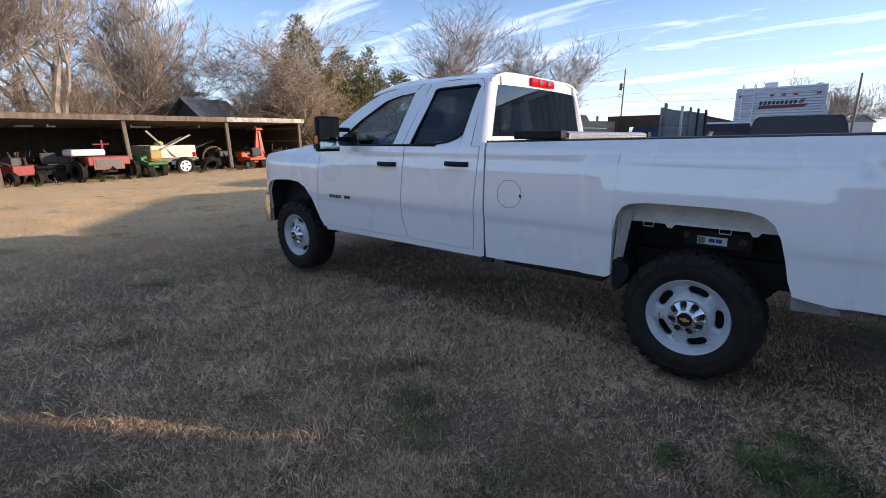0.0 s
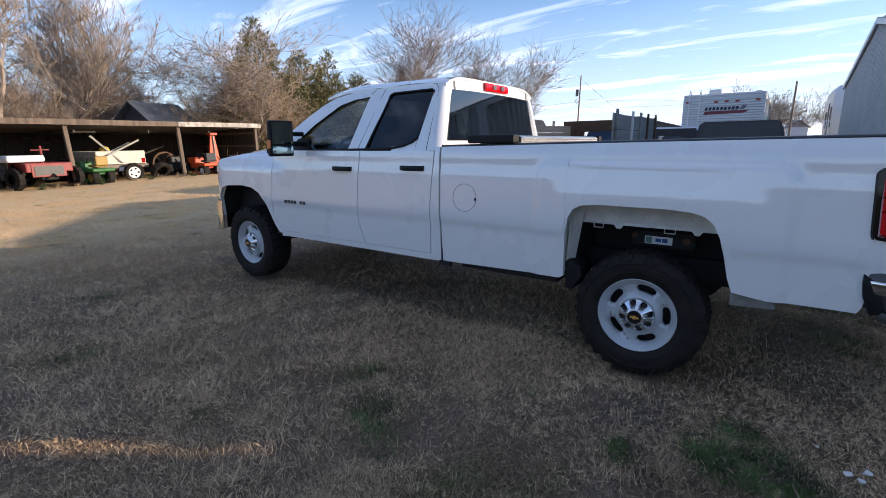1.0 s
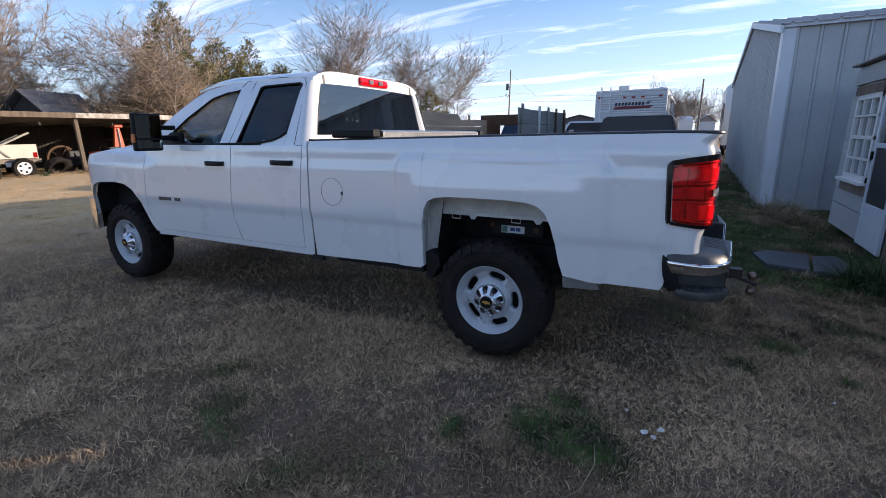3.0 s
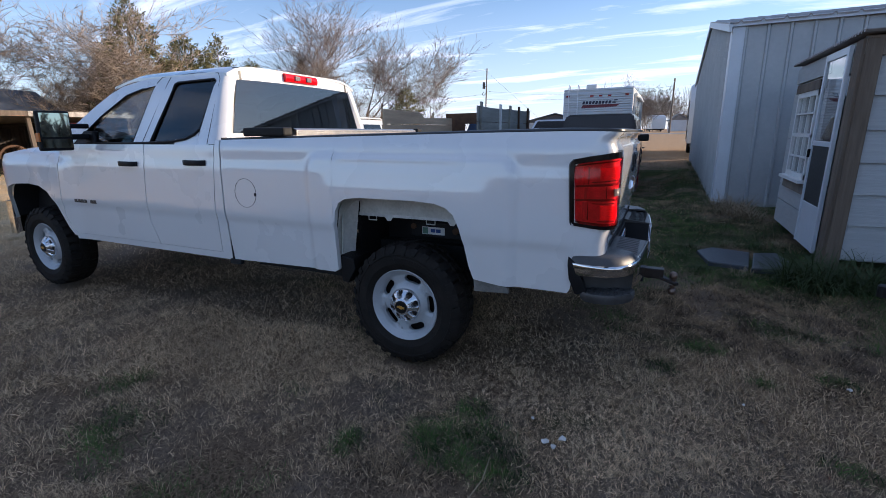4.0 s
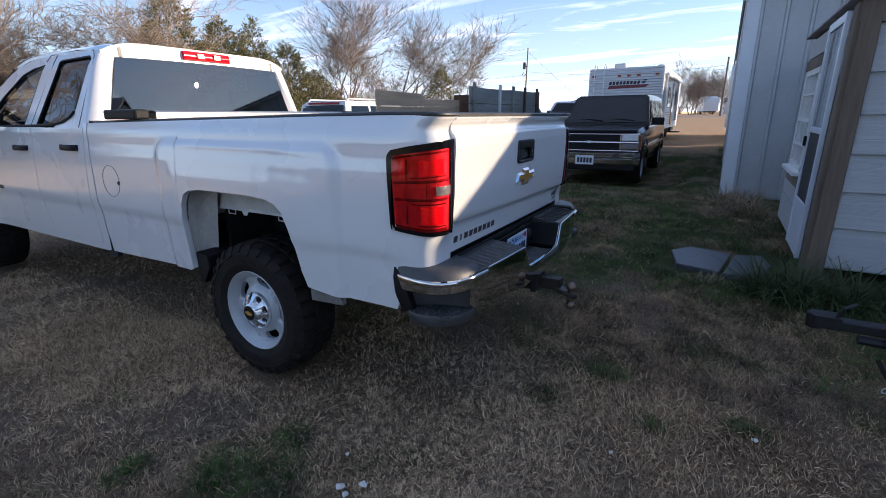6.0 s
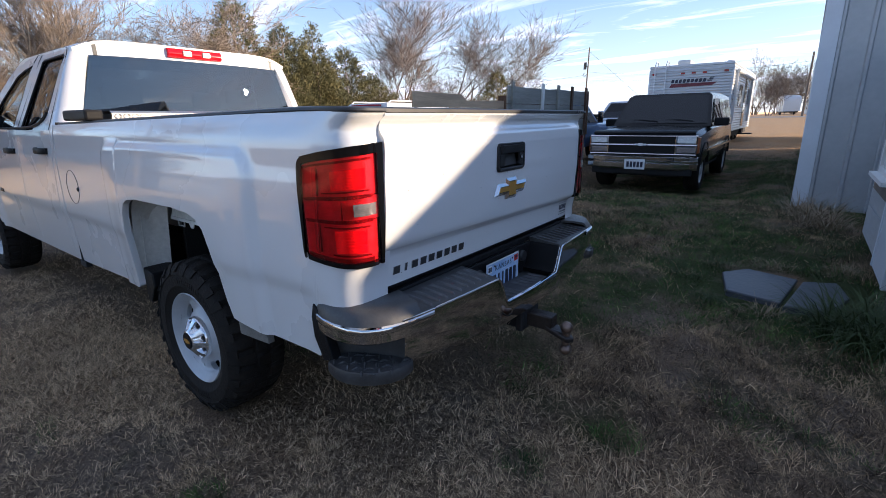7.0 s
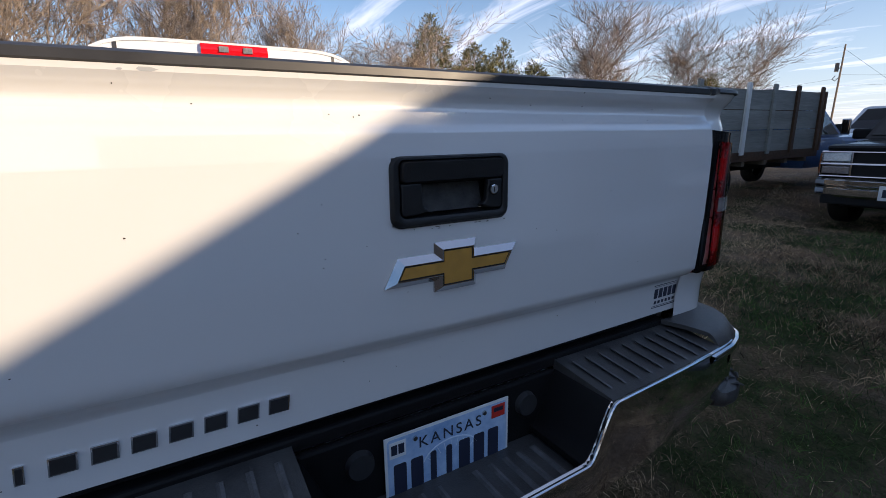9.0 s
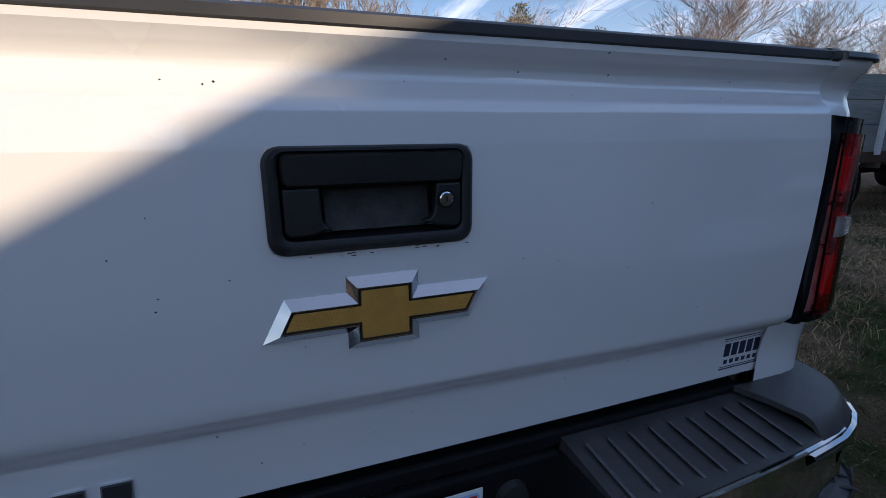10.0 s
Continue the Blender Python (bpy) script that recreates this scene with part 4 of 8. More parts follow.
def rounded(y0, y1, z0, z1, r, n=6):
    pts = []
    for cy, cz, a0 in ((y1 - r, z1 - r, 0), (y0 + r, z1 - r, 90), (y0 + r, z0 + r, 180), (y1 - r, z0 + r, 270)):
        for i in range(n):
            a = radians(a0 + 90 * i / (n - 1))
            pts.append((cy + r * math.cos(a), cz + r * math.sin(a)))
    return pts


def tailgate(t):
    g = new("tailgate")
    g.parent = t
    me = Mesh()
    zs = sorted(set([z for z, _ in GATE] + [z for z in spread(0.872, 1.460, 34) if abs(z - 1.2155) > 0.006 and abs(z - 1.3315) > 0.006] + [1.2155, 1.3315]))
    # columns that keep to the latch's opening
    gate_us = [(y - 0.181) / (2 * MID - 0.362) for y in spread(0.181, 0.861, 20) + spread(0.861, 1.099, 8)[1:] + spread(1.099, 2 * MID - 0.181, 20)[1:]]
    me.grid([[(gate_x(y, z), y, z) for z, y in [(z, lerp(gate_edge(z), 2 * MID - gate_edge(z), u)) for z in zs]] for u in gate_us], (-0.05, 0, 0))
    inside = lambda f: all(0.859 < me.v[i][1] < 1.101 and 1.2145 < me.v[i][2] < 1.3325 for i in f)
    me.f = [f for f in me.f if not inside(f)]
    part("panel", me, WHITE, g, "white painted tailgate skin", True)
    # chipped paint below the cap, with small nicks over the skin
    rnd = random.Random(12)
    chips = [(0.535, 1.4525, 0.013, 0.0028), (0.508, 1.4515, 0.004, 0.0014)]
    chips += [(rnd.uniform(0.25, 1.70), rnd.choice((rnd.uniform(1.05, 1.33), rnd.uniform(1.38, 1.45), rnd.uniform(0.89, 0.98))), rnd.uniform(0.0007, 0.0016), rnd.uniform(0.0006, 0.0014)) for i in range(46)]
    chips += [(MID + rnd.uniform(-0.11, 0.12), 1.2095 + rnd.uniform(-0.004, 0.0015), rnd.uniform(0.001, 0.004), 0.0006) for i in range(12)]
    for i, (y, z, a, b) in enumerate(chips):
        pts = [(y + a * math.cos(k * 1.047) * rnd.uniform(0.7, 1.2), z + b * math.sin(k * 1.047) * rnd.uniform(0.7, 1.2)) for k in range(6)]
        me = Mesh()
        me.prism([(gate_x(p, q) + 0.0006, p, q) for p, q in pts], (-0.002, 0, 0))
        part("paint_chip" if i < 2 else "paint_nick", me, RIM if i < 2 else STEELB, g, "bare grey spot of chipped paint" if i < 2 else "small dark nick in the paint")
    # dark seams beside the gate
    for sg in (1, -1):
        me = Mesh()
        me.grid([[(min(gate_x(gate_edge(z), z), 1.19) - 0.024, MID - sg * (MID - gate_edge(z) + d), z) for z in zs if z < 1.452] for d in (0.0005, 0.006)], (-0.05, 0, 0))
        part("edge_seal", me, BLACK, g, "dark seam beside the tailgate")
    me = Mesh()
    me.grid([[(gate_x(y, 1.455) + dx, y, z) for dx, z in ((0.0005, 1.4575), (0.004, 1.460), (0.004, 1.471), (-0.004, 1.4755), (-0.07, 1.4765), (-0.07, 1.45))] for y in spread(gate_edge(1.46) + 0.002, 2 * MID - gate_edge(1.46) - 0.03, 31)])
    part("top_cap", me, TRIM, g, "black plastic cap along the tailgate top", True)
    me = Mesh()
    me.grid([[(gate_x(y, 1.455) + dx - 0.006 * sm(y, 2 * MID - gate_edge(1.46) - 0.012, 2 * MID - gate_edge(1.46) + 0.004), y, z) for dx, z in ((0.0015, 1.4565), (0.006, 1.460), (0.006, 1.472), (-0.003, 1.4775), (-0.07, 1.4780), (-0.07, 1.45))] for y in spread(2 * MID - gate_edge(1.46) - 0.028, 2 * MID - gate_edge(1.46) + 0.004, 7)])
    part("cap_end", me, TRIM, g, "", True)
    # latch handle: bezel ring, cup, paddle, cheeks, lock
    me = Mesh()
    outer, inner = rounded(0.857, 1.103, 1.2125, 1.3345, 0.020), rounded(0.873, 1.088, 1.229, 1.3275, 0.012)
    cup = rounded(0.878, 1.084, 1.233, 1.322, 0.010)
    rows = [[(1.1980, y, z) for y, z in outer], [(1.2130, y, z) for y, z in outer], [(1.2180, lerp(a[0], b[0], 0.30), lerp(a[1], b[1], 0.30)) for a, b in zip(outer, inner)], [(1.2185, lerp(a[0], b[0], 0.75), lerp(a[1], b[1], 0.75)) for a, b in zip(outer, inner)], [(1.2160, y, z) for y, z in inner], [(1.1880, y, z) for y, z in cup]]
    me.grid([r + r[:1] for r in rows])
    h = part("latch", me, LATCHB, g, "black plastic tailgate handle", True)
    me = Mesh()
    me.prism([(1.1878, y, z) for y, z in cup], (-0.004, 0, 0))
    part("latch_cup", me, BLACK, h)
    me = Mesh()
    pad = rounded(0.876, 1.087, 1.2895, 1.3270, 0.009)
    lip = rounded(0.879, 1.084, 1.2925, 1.3240, 0.007)
    me.grid([r + r[:1] for r in ([(1.2015, y, z) for y, z in pad], [(1.2165, y, z) for y, z in pad], [(1.2205 + 0.0025 * (z - 1.292) / 0.032, y, z) for y, z in lip])])
    me.prism([(1.2205 + 0.0025 * (z - 1.292) / 0.032, y, z) for y, z in lip], (-0.003, 0, 0))
    part("paddle", me, LATCHB, h, "", True)
    for pts in ([(0.876, 1.2885), (0.9165, 1.2885), (0.9175, 1.252), (0.921, 1.2445), (0.930, 1.2405), (0.905, 1.234), (0.880, 1.233), (0.876, 1.240)], [(1.087, 1.2885), (1.0545, 1.2885), (1.0515, 1.254), (1.047, 1.2465), (1.036, 1.2425), (1.060, 1.234), (1.083, 1.233), (1.087, 1.240)]):
        me = Mesh()
        me.prism([(1.2025, y, z) for y, z in pts], (0.0135, 0, 0))
        part("latch_cheek", me, LATCHB, h, "", False, 0.003)
    me = Mesh()
    me.grid([[(lerp(1.1900, 1.2045, k) - 0.002 * math.sin(math.pi * k), lerp(0.922, 1.050, u), lerp(1.283, 1.2365, k)) for k in spread(0, 1, 6)] for u in spread(0, 1, 7)], (-0.003, 0, 0))
    part("finger_plate", me, mat("dusty_black_plastic", (0.012, 0.012, 0.013), 0.55, 0, 0.4, 30, 0.3, 500, col2=(0.06, 0.058, 0.055), spec=0.35), h)
    me = Mesh()
    me.tube([(1.2150, 1.0665, 1.2685), (1.2180, 1.0665, 1.2685)], 0.0115, 20)
    part("lock_collar", me, BLACK, h)
    me = Mesh()
    me.tube([(1.2175, 1.0665, 1.2685), (1.2190, 1.0665, 1.2685), (1.2195, 1.0665, 1.2685)], [0.0092, 0.0090, 0.0075], 20)
    part("lock", me, CHROME, h, "bright key lock")
    me = Mesh()
    me.box((1.2193, 1.0657, 1.2640), (1.2199, 1.0673, 1.2725))
    part("key_slot", me, BLACK, h)
    # gold cross emblem in a chrome border
    bow = [(y + 0.002, z - 0.003) for y, z in ((0.866, 1.1635), (0.938, 1.1635), (0.938, 1.183), (1.029, 1.183), (1.029, 1.162), (1.127, 1.162), (1.0995, 1.110), (1.029, 1.110), (1.029, 1.0895), (0.9375, 1.0895), (0.9375, 1.111), (0.8385, 1.111))]

    def shrunk(d):
        res = []
        n = len(bow)
        for i in range(n):
            p, q, r = Vector(bow[i - 1]), Vector(bow[i]), Vector(bow[(i + 1) % n])
            a, b = (q - p).normalized(), (r - q).normalized()
            na, nb = Vector((a[1], -a[0])), Vector((b[1], -b[0]))
            w = (na + nb)
            w = w / max(0.35, w.dot(na))
            res.append(q + w * d)
        return res
    rows = [[(1.203, y, z) for y, z in bow], [(1.2095, y, z) for y, z in bow], [(1.2215, p[0], p[1]) for p in shrunk(0.0118)], [(1.2212, p[0], p[1]) for p in shrunk(0.0130)], [(1.2192, p[0], p[1]) for p in shrunk(0.0138)]]
    me = Mesh()
    me.grid([r + r[:1] for r in rows])
    em = part("emblem", me, CHROME, g, "chrome and gold cross emblem")
    me = Mesh()
    me.prism([(1.2120, p[0], p[1]) for p in shrunk(0.0136)], (0.0072, 0, 0))
    part("emblem_border", me, STEELB, em)
    me = Mesh()
    me.prism([(1.2150, p[0], p[1]) for p in shrunk(0.0160)], (0.0055, 0, 0))
    part("emblem_face", me, GOLD, em, "gold emblem face", False, 0.0008)
    # the model name, as plain raised bars with a bright edge
    for i in range(9):
        y = 0.2465 + i * 0.0490
        w = 0.012 if i == 1 else 0.034
        y += 0.012 if i == 1 else 0.0
        z0 = 0.9095
        nb = None
        for nm, out, mt, proud in (("name_bar", 0.0, CHROME, 0.0035), ("bar_face", 0.0022, TRIM, 0.0048)):
            pts = [(y + out, z0 + out), (y + w - out, z0 + out), (y + w - out + 0.003, z0 + 0.029 - out), (y + out + 0.003, z0 + 0.029 - out)]
            me = Mesh()
            me.prism([(gate_x(p, q) - 0.002, p, q) for p, q in pts], (proud + 0.002, 0, 0))
            ob = part(nm, me, mt, nb or g, "raised dark chrome bar of the name" if nb is None else "")
            nb = nb or ob
    # dealer sticker, as bars
    me = Mesh()

    def bar(a, b, z0, z1):
        me.grid([[(gate_x(y, z) + 0.0008, y, z) for z in (z0, z1)] for y in spread(a, b, 5)], (-0.003, 0, 0))
    for z, h2 in ((0.9565, 0.0022), (0.9525, 0.0010), (0.8955, 0.0010), (0.8905, 0.0022)):
        bar(1.657, 1.763, z, z + h2)
    for i in range(5):
        bar(1.662 + i * 0.0203, 1.677 + i * 0.0203, 0.919, 0.947)
    for i in range(6):
        bar(1.666 + i * 0.0162, 1.675 + i * 0.0162, 0.9025, 0.911)
    part("dealer_sticker", me, INK, g, "small black dealer sticker")


def licence_plate(t):
    me = Mesh()
    me.box((1.1770, 0.8375, 0.6425), (1.1795, 1.1415, 0.7955))
    p = part("licence_plate", me, SIGNW, t, "pale blue state licence plate", False, 0.0008)
    me = Mesh()
    me.prism([(1.1790, y, z) for y, z in rounded(0.8435, 1.1355, 0.6485, 0.7895, 0.008)], (0.0012, 0, 0))
    part("plate_field", me, PLATEB, p)
    me = Mesh()
    me.tube([(1.1804, 0.9895 + 0.070 * math.cos(a), 0.700 + 0.046 * math.sin(a)) for a in spread(0.3, math.pi - 0.3, 16)], 0.0016, 4)
    for k in range(9):
        a = 0.5 + k * 0.27
        me.tube([(1.1804, 0.9895 + 0.050 * math.cos(a), 0.692 + 0.032 * math.sin(a)), (1.1804, 0.9895 + 0.064 * math.cos(a), 0.699 + 0.042 * math.sin(a))], 0.0011, 4)
    part("plate_arc", me, mat("plate_pale_print", (0.62, 0.72, 0.84), 0.4), p, "pale printed arc")
    for i in range(7):
        y = 0.8555 + i * 0.0382
        w = 0.028 if i not in (2, 3) else 0.014
        y += 0.007 if i in (2, 3) else 0
        me = Mesh()
        me.prism([(1.1800, a, z) for a, z in rounded(y, y + w, 0.6575, 0.7315, 0.004, 3)], (0.0016, 0, 0))
        part("number_bar", me, INK, p, "", False, 0.0005)
    me = Mesh()
    me.box((1.1800, 0.8475, 0.7480), (1.1812, 0.8835, 0.7835))
    cs = part("county_sticker", me, SIGNW, p, "white county sticker")
    for k in range(2):
        me = Mesh()
        me.box((1.1811, 0.8515 + k * 0.0155, 0.7555), (1.1817, 0.8640 + k * 0.0155, 0.7770))
        part("sticker_bar", me, INK, cs)
    me = Mesh()
    me.box((1.1800, 1.0945, 0.7550), (1.1814, 1.1300, 0.7850))
    ms = part("month_sticker", me, REDS, p, "red month sticker")
    me = Mesh()
    me.box((1.1813, 1.1000, 0.7690), (1.1818, 1.1245, 0.7790))
    part("sticker_bar", me, INK, ms)
    for y, z in ((0.9045, 0.7765), (1.0745, 0.7765), (0.9045, 0.6545), (1.0745, 0.6545)):
        me = Mesh()
        me.tube([(1.1795, y, z), (1.1835, y, z)], [0.006, 0.005], 10)
        part("plate_screw", me, CHROME if z > 0.7 else BLACK, p)
    fc = bpy.data.curves.new("state_name", "FONT")
    fc.body = "KANSAS"
    fc.size, fc.extrude, fc.space_character = 0.035, 0.0005, 1.30
    fc.align_x = "CENTER"
    tx = new("state_name", fc)
    tx.parent = p
    tx.matrix_local = Matrix.Translation((1.1808, 0.9895, 0.7510)) @ Matrix(((0, 0, 1, 0), (1, 0, 0, 0), (0, 1, 0, 0), (0, 0, 0, 1)))
    fc.materials.append(INK)


def bumper_top(y):
    """Height of the bumper face's top edge: high at both ends, an S down to the middle."""
    return 0.690 + 0.124 * (1 - sm(min(y, TW - y), 0.648, 0.732))


def bumper_x(y):
    """How far back the bumper face reaches, across the truck."""
    return curve_at([(0.12, 1.294), (0.145, 1.303), (0.25, 1.316), (0.40, 1.328), (0.55, 1.337), (0.67, 1.344), (0.97, 1.354)], min(y, TW - y))


def rear_bumper(t):
    b = new("rear_bumper")
    b.parent = t
    plan = [(1.005, 0.004), (1.06, -0.012), (1.12, -0.018), (1.18, -0.012), (1.225, 0.010), (1.26, 0.045), (1.283, 0.088), (1.296, 0.125), (1.303, 0.15)]
    ends = plan + [(bumper_x(y), y) for y in (0.20, 0.26)]
    for m in (Matrix(), FLIP):
        # dark corner cap: flat top, bevelled flank
        me = Mesh()
        rows = []
        for i, (x, y) in enumerate(ends[:-1]):
            k = i / (len(ends) - 2)
            inx, iny = min(x, 1.17) - 0.01, max(y + 0.05, lerp(0.05, 0.235, k))
            rows.append([(x, y, 0.796), (x - 0.004 * k, y + 0.004, 0.812), (lerp(x, inx, 0.16), lerp(y, iny, 0.16), 0.838), (lerp(x, inx, 0.24), lerp(y, iny, 0.24), 0.845), (lerp(x, inx, 0.6), lerp(y, iny, 0.6), 0.850), (inx, iny, 0.850)])
        me.grid(rows, (0, 0, -0.012), m)
        part("corner_cap", me, GREYP, b, "dark grey textured plastic bumper corner", True)
        # bright rolled edge and the chrome band under it
        me = Mesh()
        me.grid([[(x + o * 0.6, y - o * 0.6, z) for o, z in ((0, 0.806), (0.010, 0.803), (0.015, 0.795), (0.013, 0.786), (0.006, 0.781))] for x, y in ends], None, m)
        part("corner_strip", me, CHROME, b, "bright rolled chrome edge", True)
        me = Mesh()
        me.grid([[(x + o * 0.6, y - o * 0.6, z) for o, z in ((0.006, 0.781), (0.004, 0.765), (0.002, 0.750), (-0.006, 0.744), (-0.02, 0.742))] for x, y in plan], None, m)
        part("corner_band", me, CHROMEF, b, "worn chrome band over the step pocket", True)
        # front post of the corner and the back of the step pocket
        me = Mesh()
        me.grid([[(0.985, 0.006, 0.835), (0.985, -0.002, 0.79), (0.995, -0.003, 0.72), (1.03, 0.004, 0.635)], [(1.035, 0.0, 0.80), (1.045, -0.004, 0.765), (1.068, -0.006, 0.715), (1.090, -0.004, 0.655)]], (0, 0.04, 0), m)
        part("corner_post", me, BLACK, b, "", False, 0.004)
        me = Mesh()
        me.grid([[(x, y, z) for z in (0.655, 0.79)] for x, y in ((1.05, 0.035), (1.10, 0.085), (1.18, 0.125), (1.25, 0.15), (1.298, 0.156))], (-0.01, 0.012, 0), m)
        part("pocket_wall", me, GREYP, b, "", True)
        # rounded foot step with a lip and raised treads
        step = [(1.055, 0.010), (1.085, -0.022), (1.13, -0.034), (1.18, -0.030), (1.23, -0.010), (1.27, 0.022), (1.300, 0.062), (1.315, 0.105), (1.312, 0.150), (1.29, 0.170), (1.20, 0.165), (1.06, 0.09)]
        c = Vector((1.17, 0.06, 0))
        me = Mesh()
        ring = lambda k, z: [tuple(c + (Vector((x, y, 0)) - c) * k + Vector((0, 0, z))) for x, y in step]
        me.grid([list(r) for r in zip(*(ring(k, z) + [ring(k, z)[0]] for k, z in ((0.70, 0.606), (0.93, 0.612), (1.0, 0.628), (1.0, 0.652), (0.975, 0.660), (0.955, 0.655), (0.5, 0.655), (0.02, 0.655))))], None, m)
        fs = part("foot_step", me, GREYP, b, "black treaded corner foot step", True)
        for i in range(7):
            for j in range(5):
                cx, cy = 1.095 + i * 0.033, -0.004 + j * 0.034 + (i % 2) * 0.012
                if ((cx - 1.185) / 0.115) ** 2 + ((cy - 0.068) / 0.082) ** 2 < 1 or (cx < 1.2 and -0.01 < cy < 0.075):
                    d = 0.012 if (i + j) % 2 else -0.012
                    me = Mesh()
                    me.tube([(cx - 0.012, cy - d, 0.654), (cx, cy, 0.660), (cx + 0.012, cy + d, 0.654)], [0.002, 0.0048, 0.002], 5, True, m)
                    part("step_tread", me, GREYP, fs)
        # top step pad with ribs
        me = Mesh()
        rows = [[(lerp(1.155, bumper_x(y) - 0.006, k), y, lerp(0.834, 0.815, k)) for k in spread(0, 1, 4)] for y in spread(0.205, 0.655, 8)]
        me.grid(rows, (0, 0, -0.03), m)
        tp = part("step_pad", me, GREYP, b, "dark ribbed step pad", False)
        zr = lambda x: lerp(0.834, 0.815, (x - 1.155) / 0.17)
        for y in spread(0.265, 0.625, 9):
            me = Mesh()
            me.prism([(1.185, y - 0.007, zr(1.185)), (1.306, y - 0.007, zr(1.306)), (1.298, y - 0.001, zr(1.298) + 0.006), (1.193, y - 0.001, zr(1.193) + 0.006)], (0, 0.006, 0), m)
            part("pad_rib", me, RIBW, tp, "worn grey rib")
        # curved side of the plate recess
        me = Mesh()
        me.grid([[(x if x < 1.3 else bumper_x(y) - 0.004, y, bumper_top(y) - 0.001) for y in spread(0.640, 0.738, 12)] for x in (1.160, 1.25, 1.34)], (0, -0.004, -0.02), m)
        part("recess_wall", me, BLACK, b, "", True)
    # one chrome face from corner to corner with a bead along its top
    ys = list(spread(0.125, 0.63, 8)) + list(spread(0.645, 0.735, 10)) + list(spread(0.80, 0.97, 3))
    ys = ys + [TW - y for y in ys[-2::-1]]
    me = Mesh()
    rows = []
    for y in ys:
        x, hi, e = bumper_x(y), bumper_top(y), min(y, TW - y)
        lo = lerp(0.655, 0.580, min(1.0, (e - 0.1) / 0.62))
        rows.append([(x - 0.045, y, lo), (x - 0.012, y, lo + 0.004), (x, y, lo + 0.018), (x + 0.003, y, lerp(lo, hi, 0.45)), (x + 0.002, y, lerp(lo, hi, 0.8)), (x, y, hi - 0.004), (x - 0.012, y, hi)])
    me.grid(rows)
    part("face_bar", me, CHROMEF, b, "dull reflecting chrome bumper face", True)
    me = Mesh()
    me.tube([(bumper_x(y) - 0.001, y, bumper_top(y) - (0.012 if min(y, TW - y) < 0.24 else 0.003)) for y in ys[2:-2]], 0.0052, 8)
    part("face_bead", me, CHROME, b, "", True)
    # centre: recess back, ledges under the gate, low step
    for words, lo, hi in (("recess_back", (1.150, 0.66, 0.64), (1.168, TW - 0.66, 0.813)), ("ledge", (1.10, 0.22, 0.815), (1.158, TW - 0.22, 0.847)), ("upper_ledge", (1.10, 0.23, 0.847), (1.135, TW - 0.23, 0.864)), ("bumper_beam", (1.172, 0.30, 0.60), (1.26, TW - 0.30, 0.63))):
        me = Mesh()
        me.box(lo, hi)
        part(words, me, BLACK, b, "", False, 0.006)
    me = Mesh()
    me.box((1.16, 0.725, 0.640), (1.347, TW - 0.725, 0.664))
    ls = part("low_step", me, GREYP, b, "", False, 0.006)
    for y in list(spread(0.765, 0.925, 5)) + list(spread(1.015, 1.175, 5)):
        me = Mesh()
        me.prism([(1.205, y - 0.007, 0.663), (1.332, y - 0.007, 0.663), (1.326, y - 0.001, 0.670), (1.211, y - 0.001, 0.670)], (0, 0.006, 0))
        part("low_rib", me, RIBW, ls, "worn grey rib")
    for y in (0.775, TW - 0.755):
        me = Mesh()
        me.tube([(1.166, y, 0.755), (1.182, y, 0.755)], [0.030, 0.026], 20)
        part("bumper_socket", me, TRIM, b)
    # receiver hitch with a ball mount
    me = Mesh()
    me.box((0.95, 0.42, 0.53), (1.05, TW - 0.42, 0.62)).box((1.03, 0.925, 0.51), (1.30, 1.015, 0.60)).box((1.27, 0.91, 0.495), (1.305, 1.03, 0.615)).box((1.05, 0.80, 0.53), (1.09, 1.14, 0.57))
    me.box((1.16, 0.895, 0.495), (1.32, 1.045, 0.600)).box((1.30, 0.885, 0.485), (1.335, 1.055, 0.610))
    hr = part("hitch_receiver", me, CHASSIS, t, "black steel receiver hitch", False, 0.008)
    me = Mesh()
    me.box((1.32, 0.935, 0.502), (1.455, 1.005, 0.568)).prism([(1.43, 0.930, 0.502), (1.53, 0.940, 0.462), (1.552, 0.97, 0.462), (1.53, 1.00, 0.462), (1.43, 1.010, 0.502)], (0, 0, 0.022))
    part("ball_mount", me, STEELB, hr, "dark steel drop ball mount", False, 0.005)
    for z0, z1, zb, words in ((0.484, 0.503, 0.526, "worn bright upper hitch ball"), (0.464, 0.446, 0.418, "worn lower hitch ball")):
        me = Mesh()
        me.tube([(1.515, 0.97, z0), (1.515, 0.97, z1)], 0.019, 12).blob((1.515, 0.97, zb), (0.028, 0.028, 0.028), 10)
        part("hitch_ball", me, RUSTB, hr, words, True)
    me = Mesh()
    me.tube([(1.255, 0.87, 0.548), (1.255, 1.07, 0.548)], 0.009, 8).tube([(1.255, 0.872, 0.548), (1.27, 0.868, 0.51), (1.285, 0.868, 0.535)], 0.004, 6)
    part("hitch_pin", me, CHROME, hr)


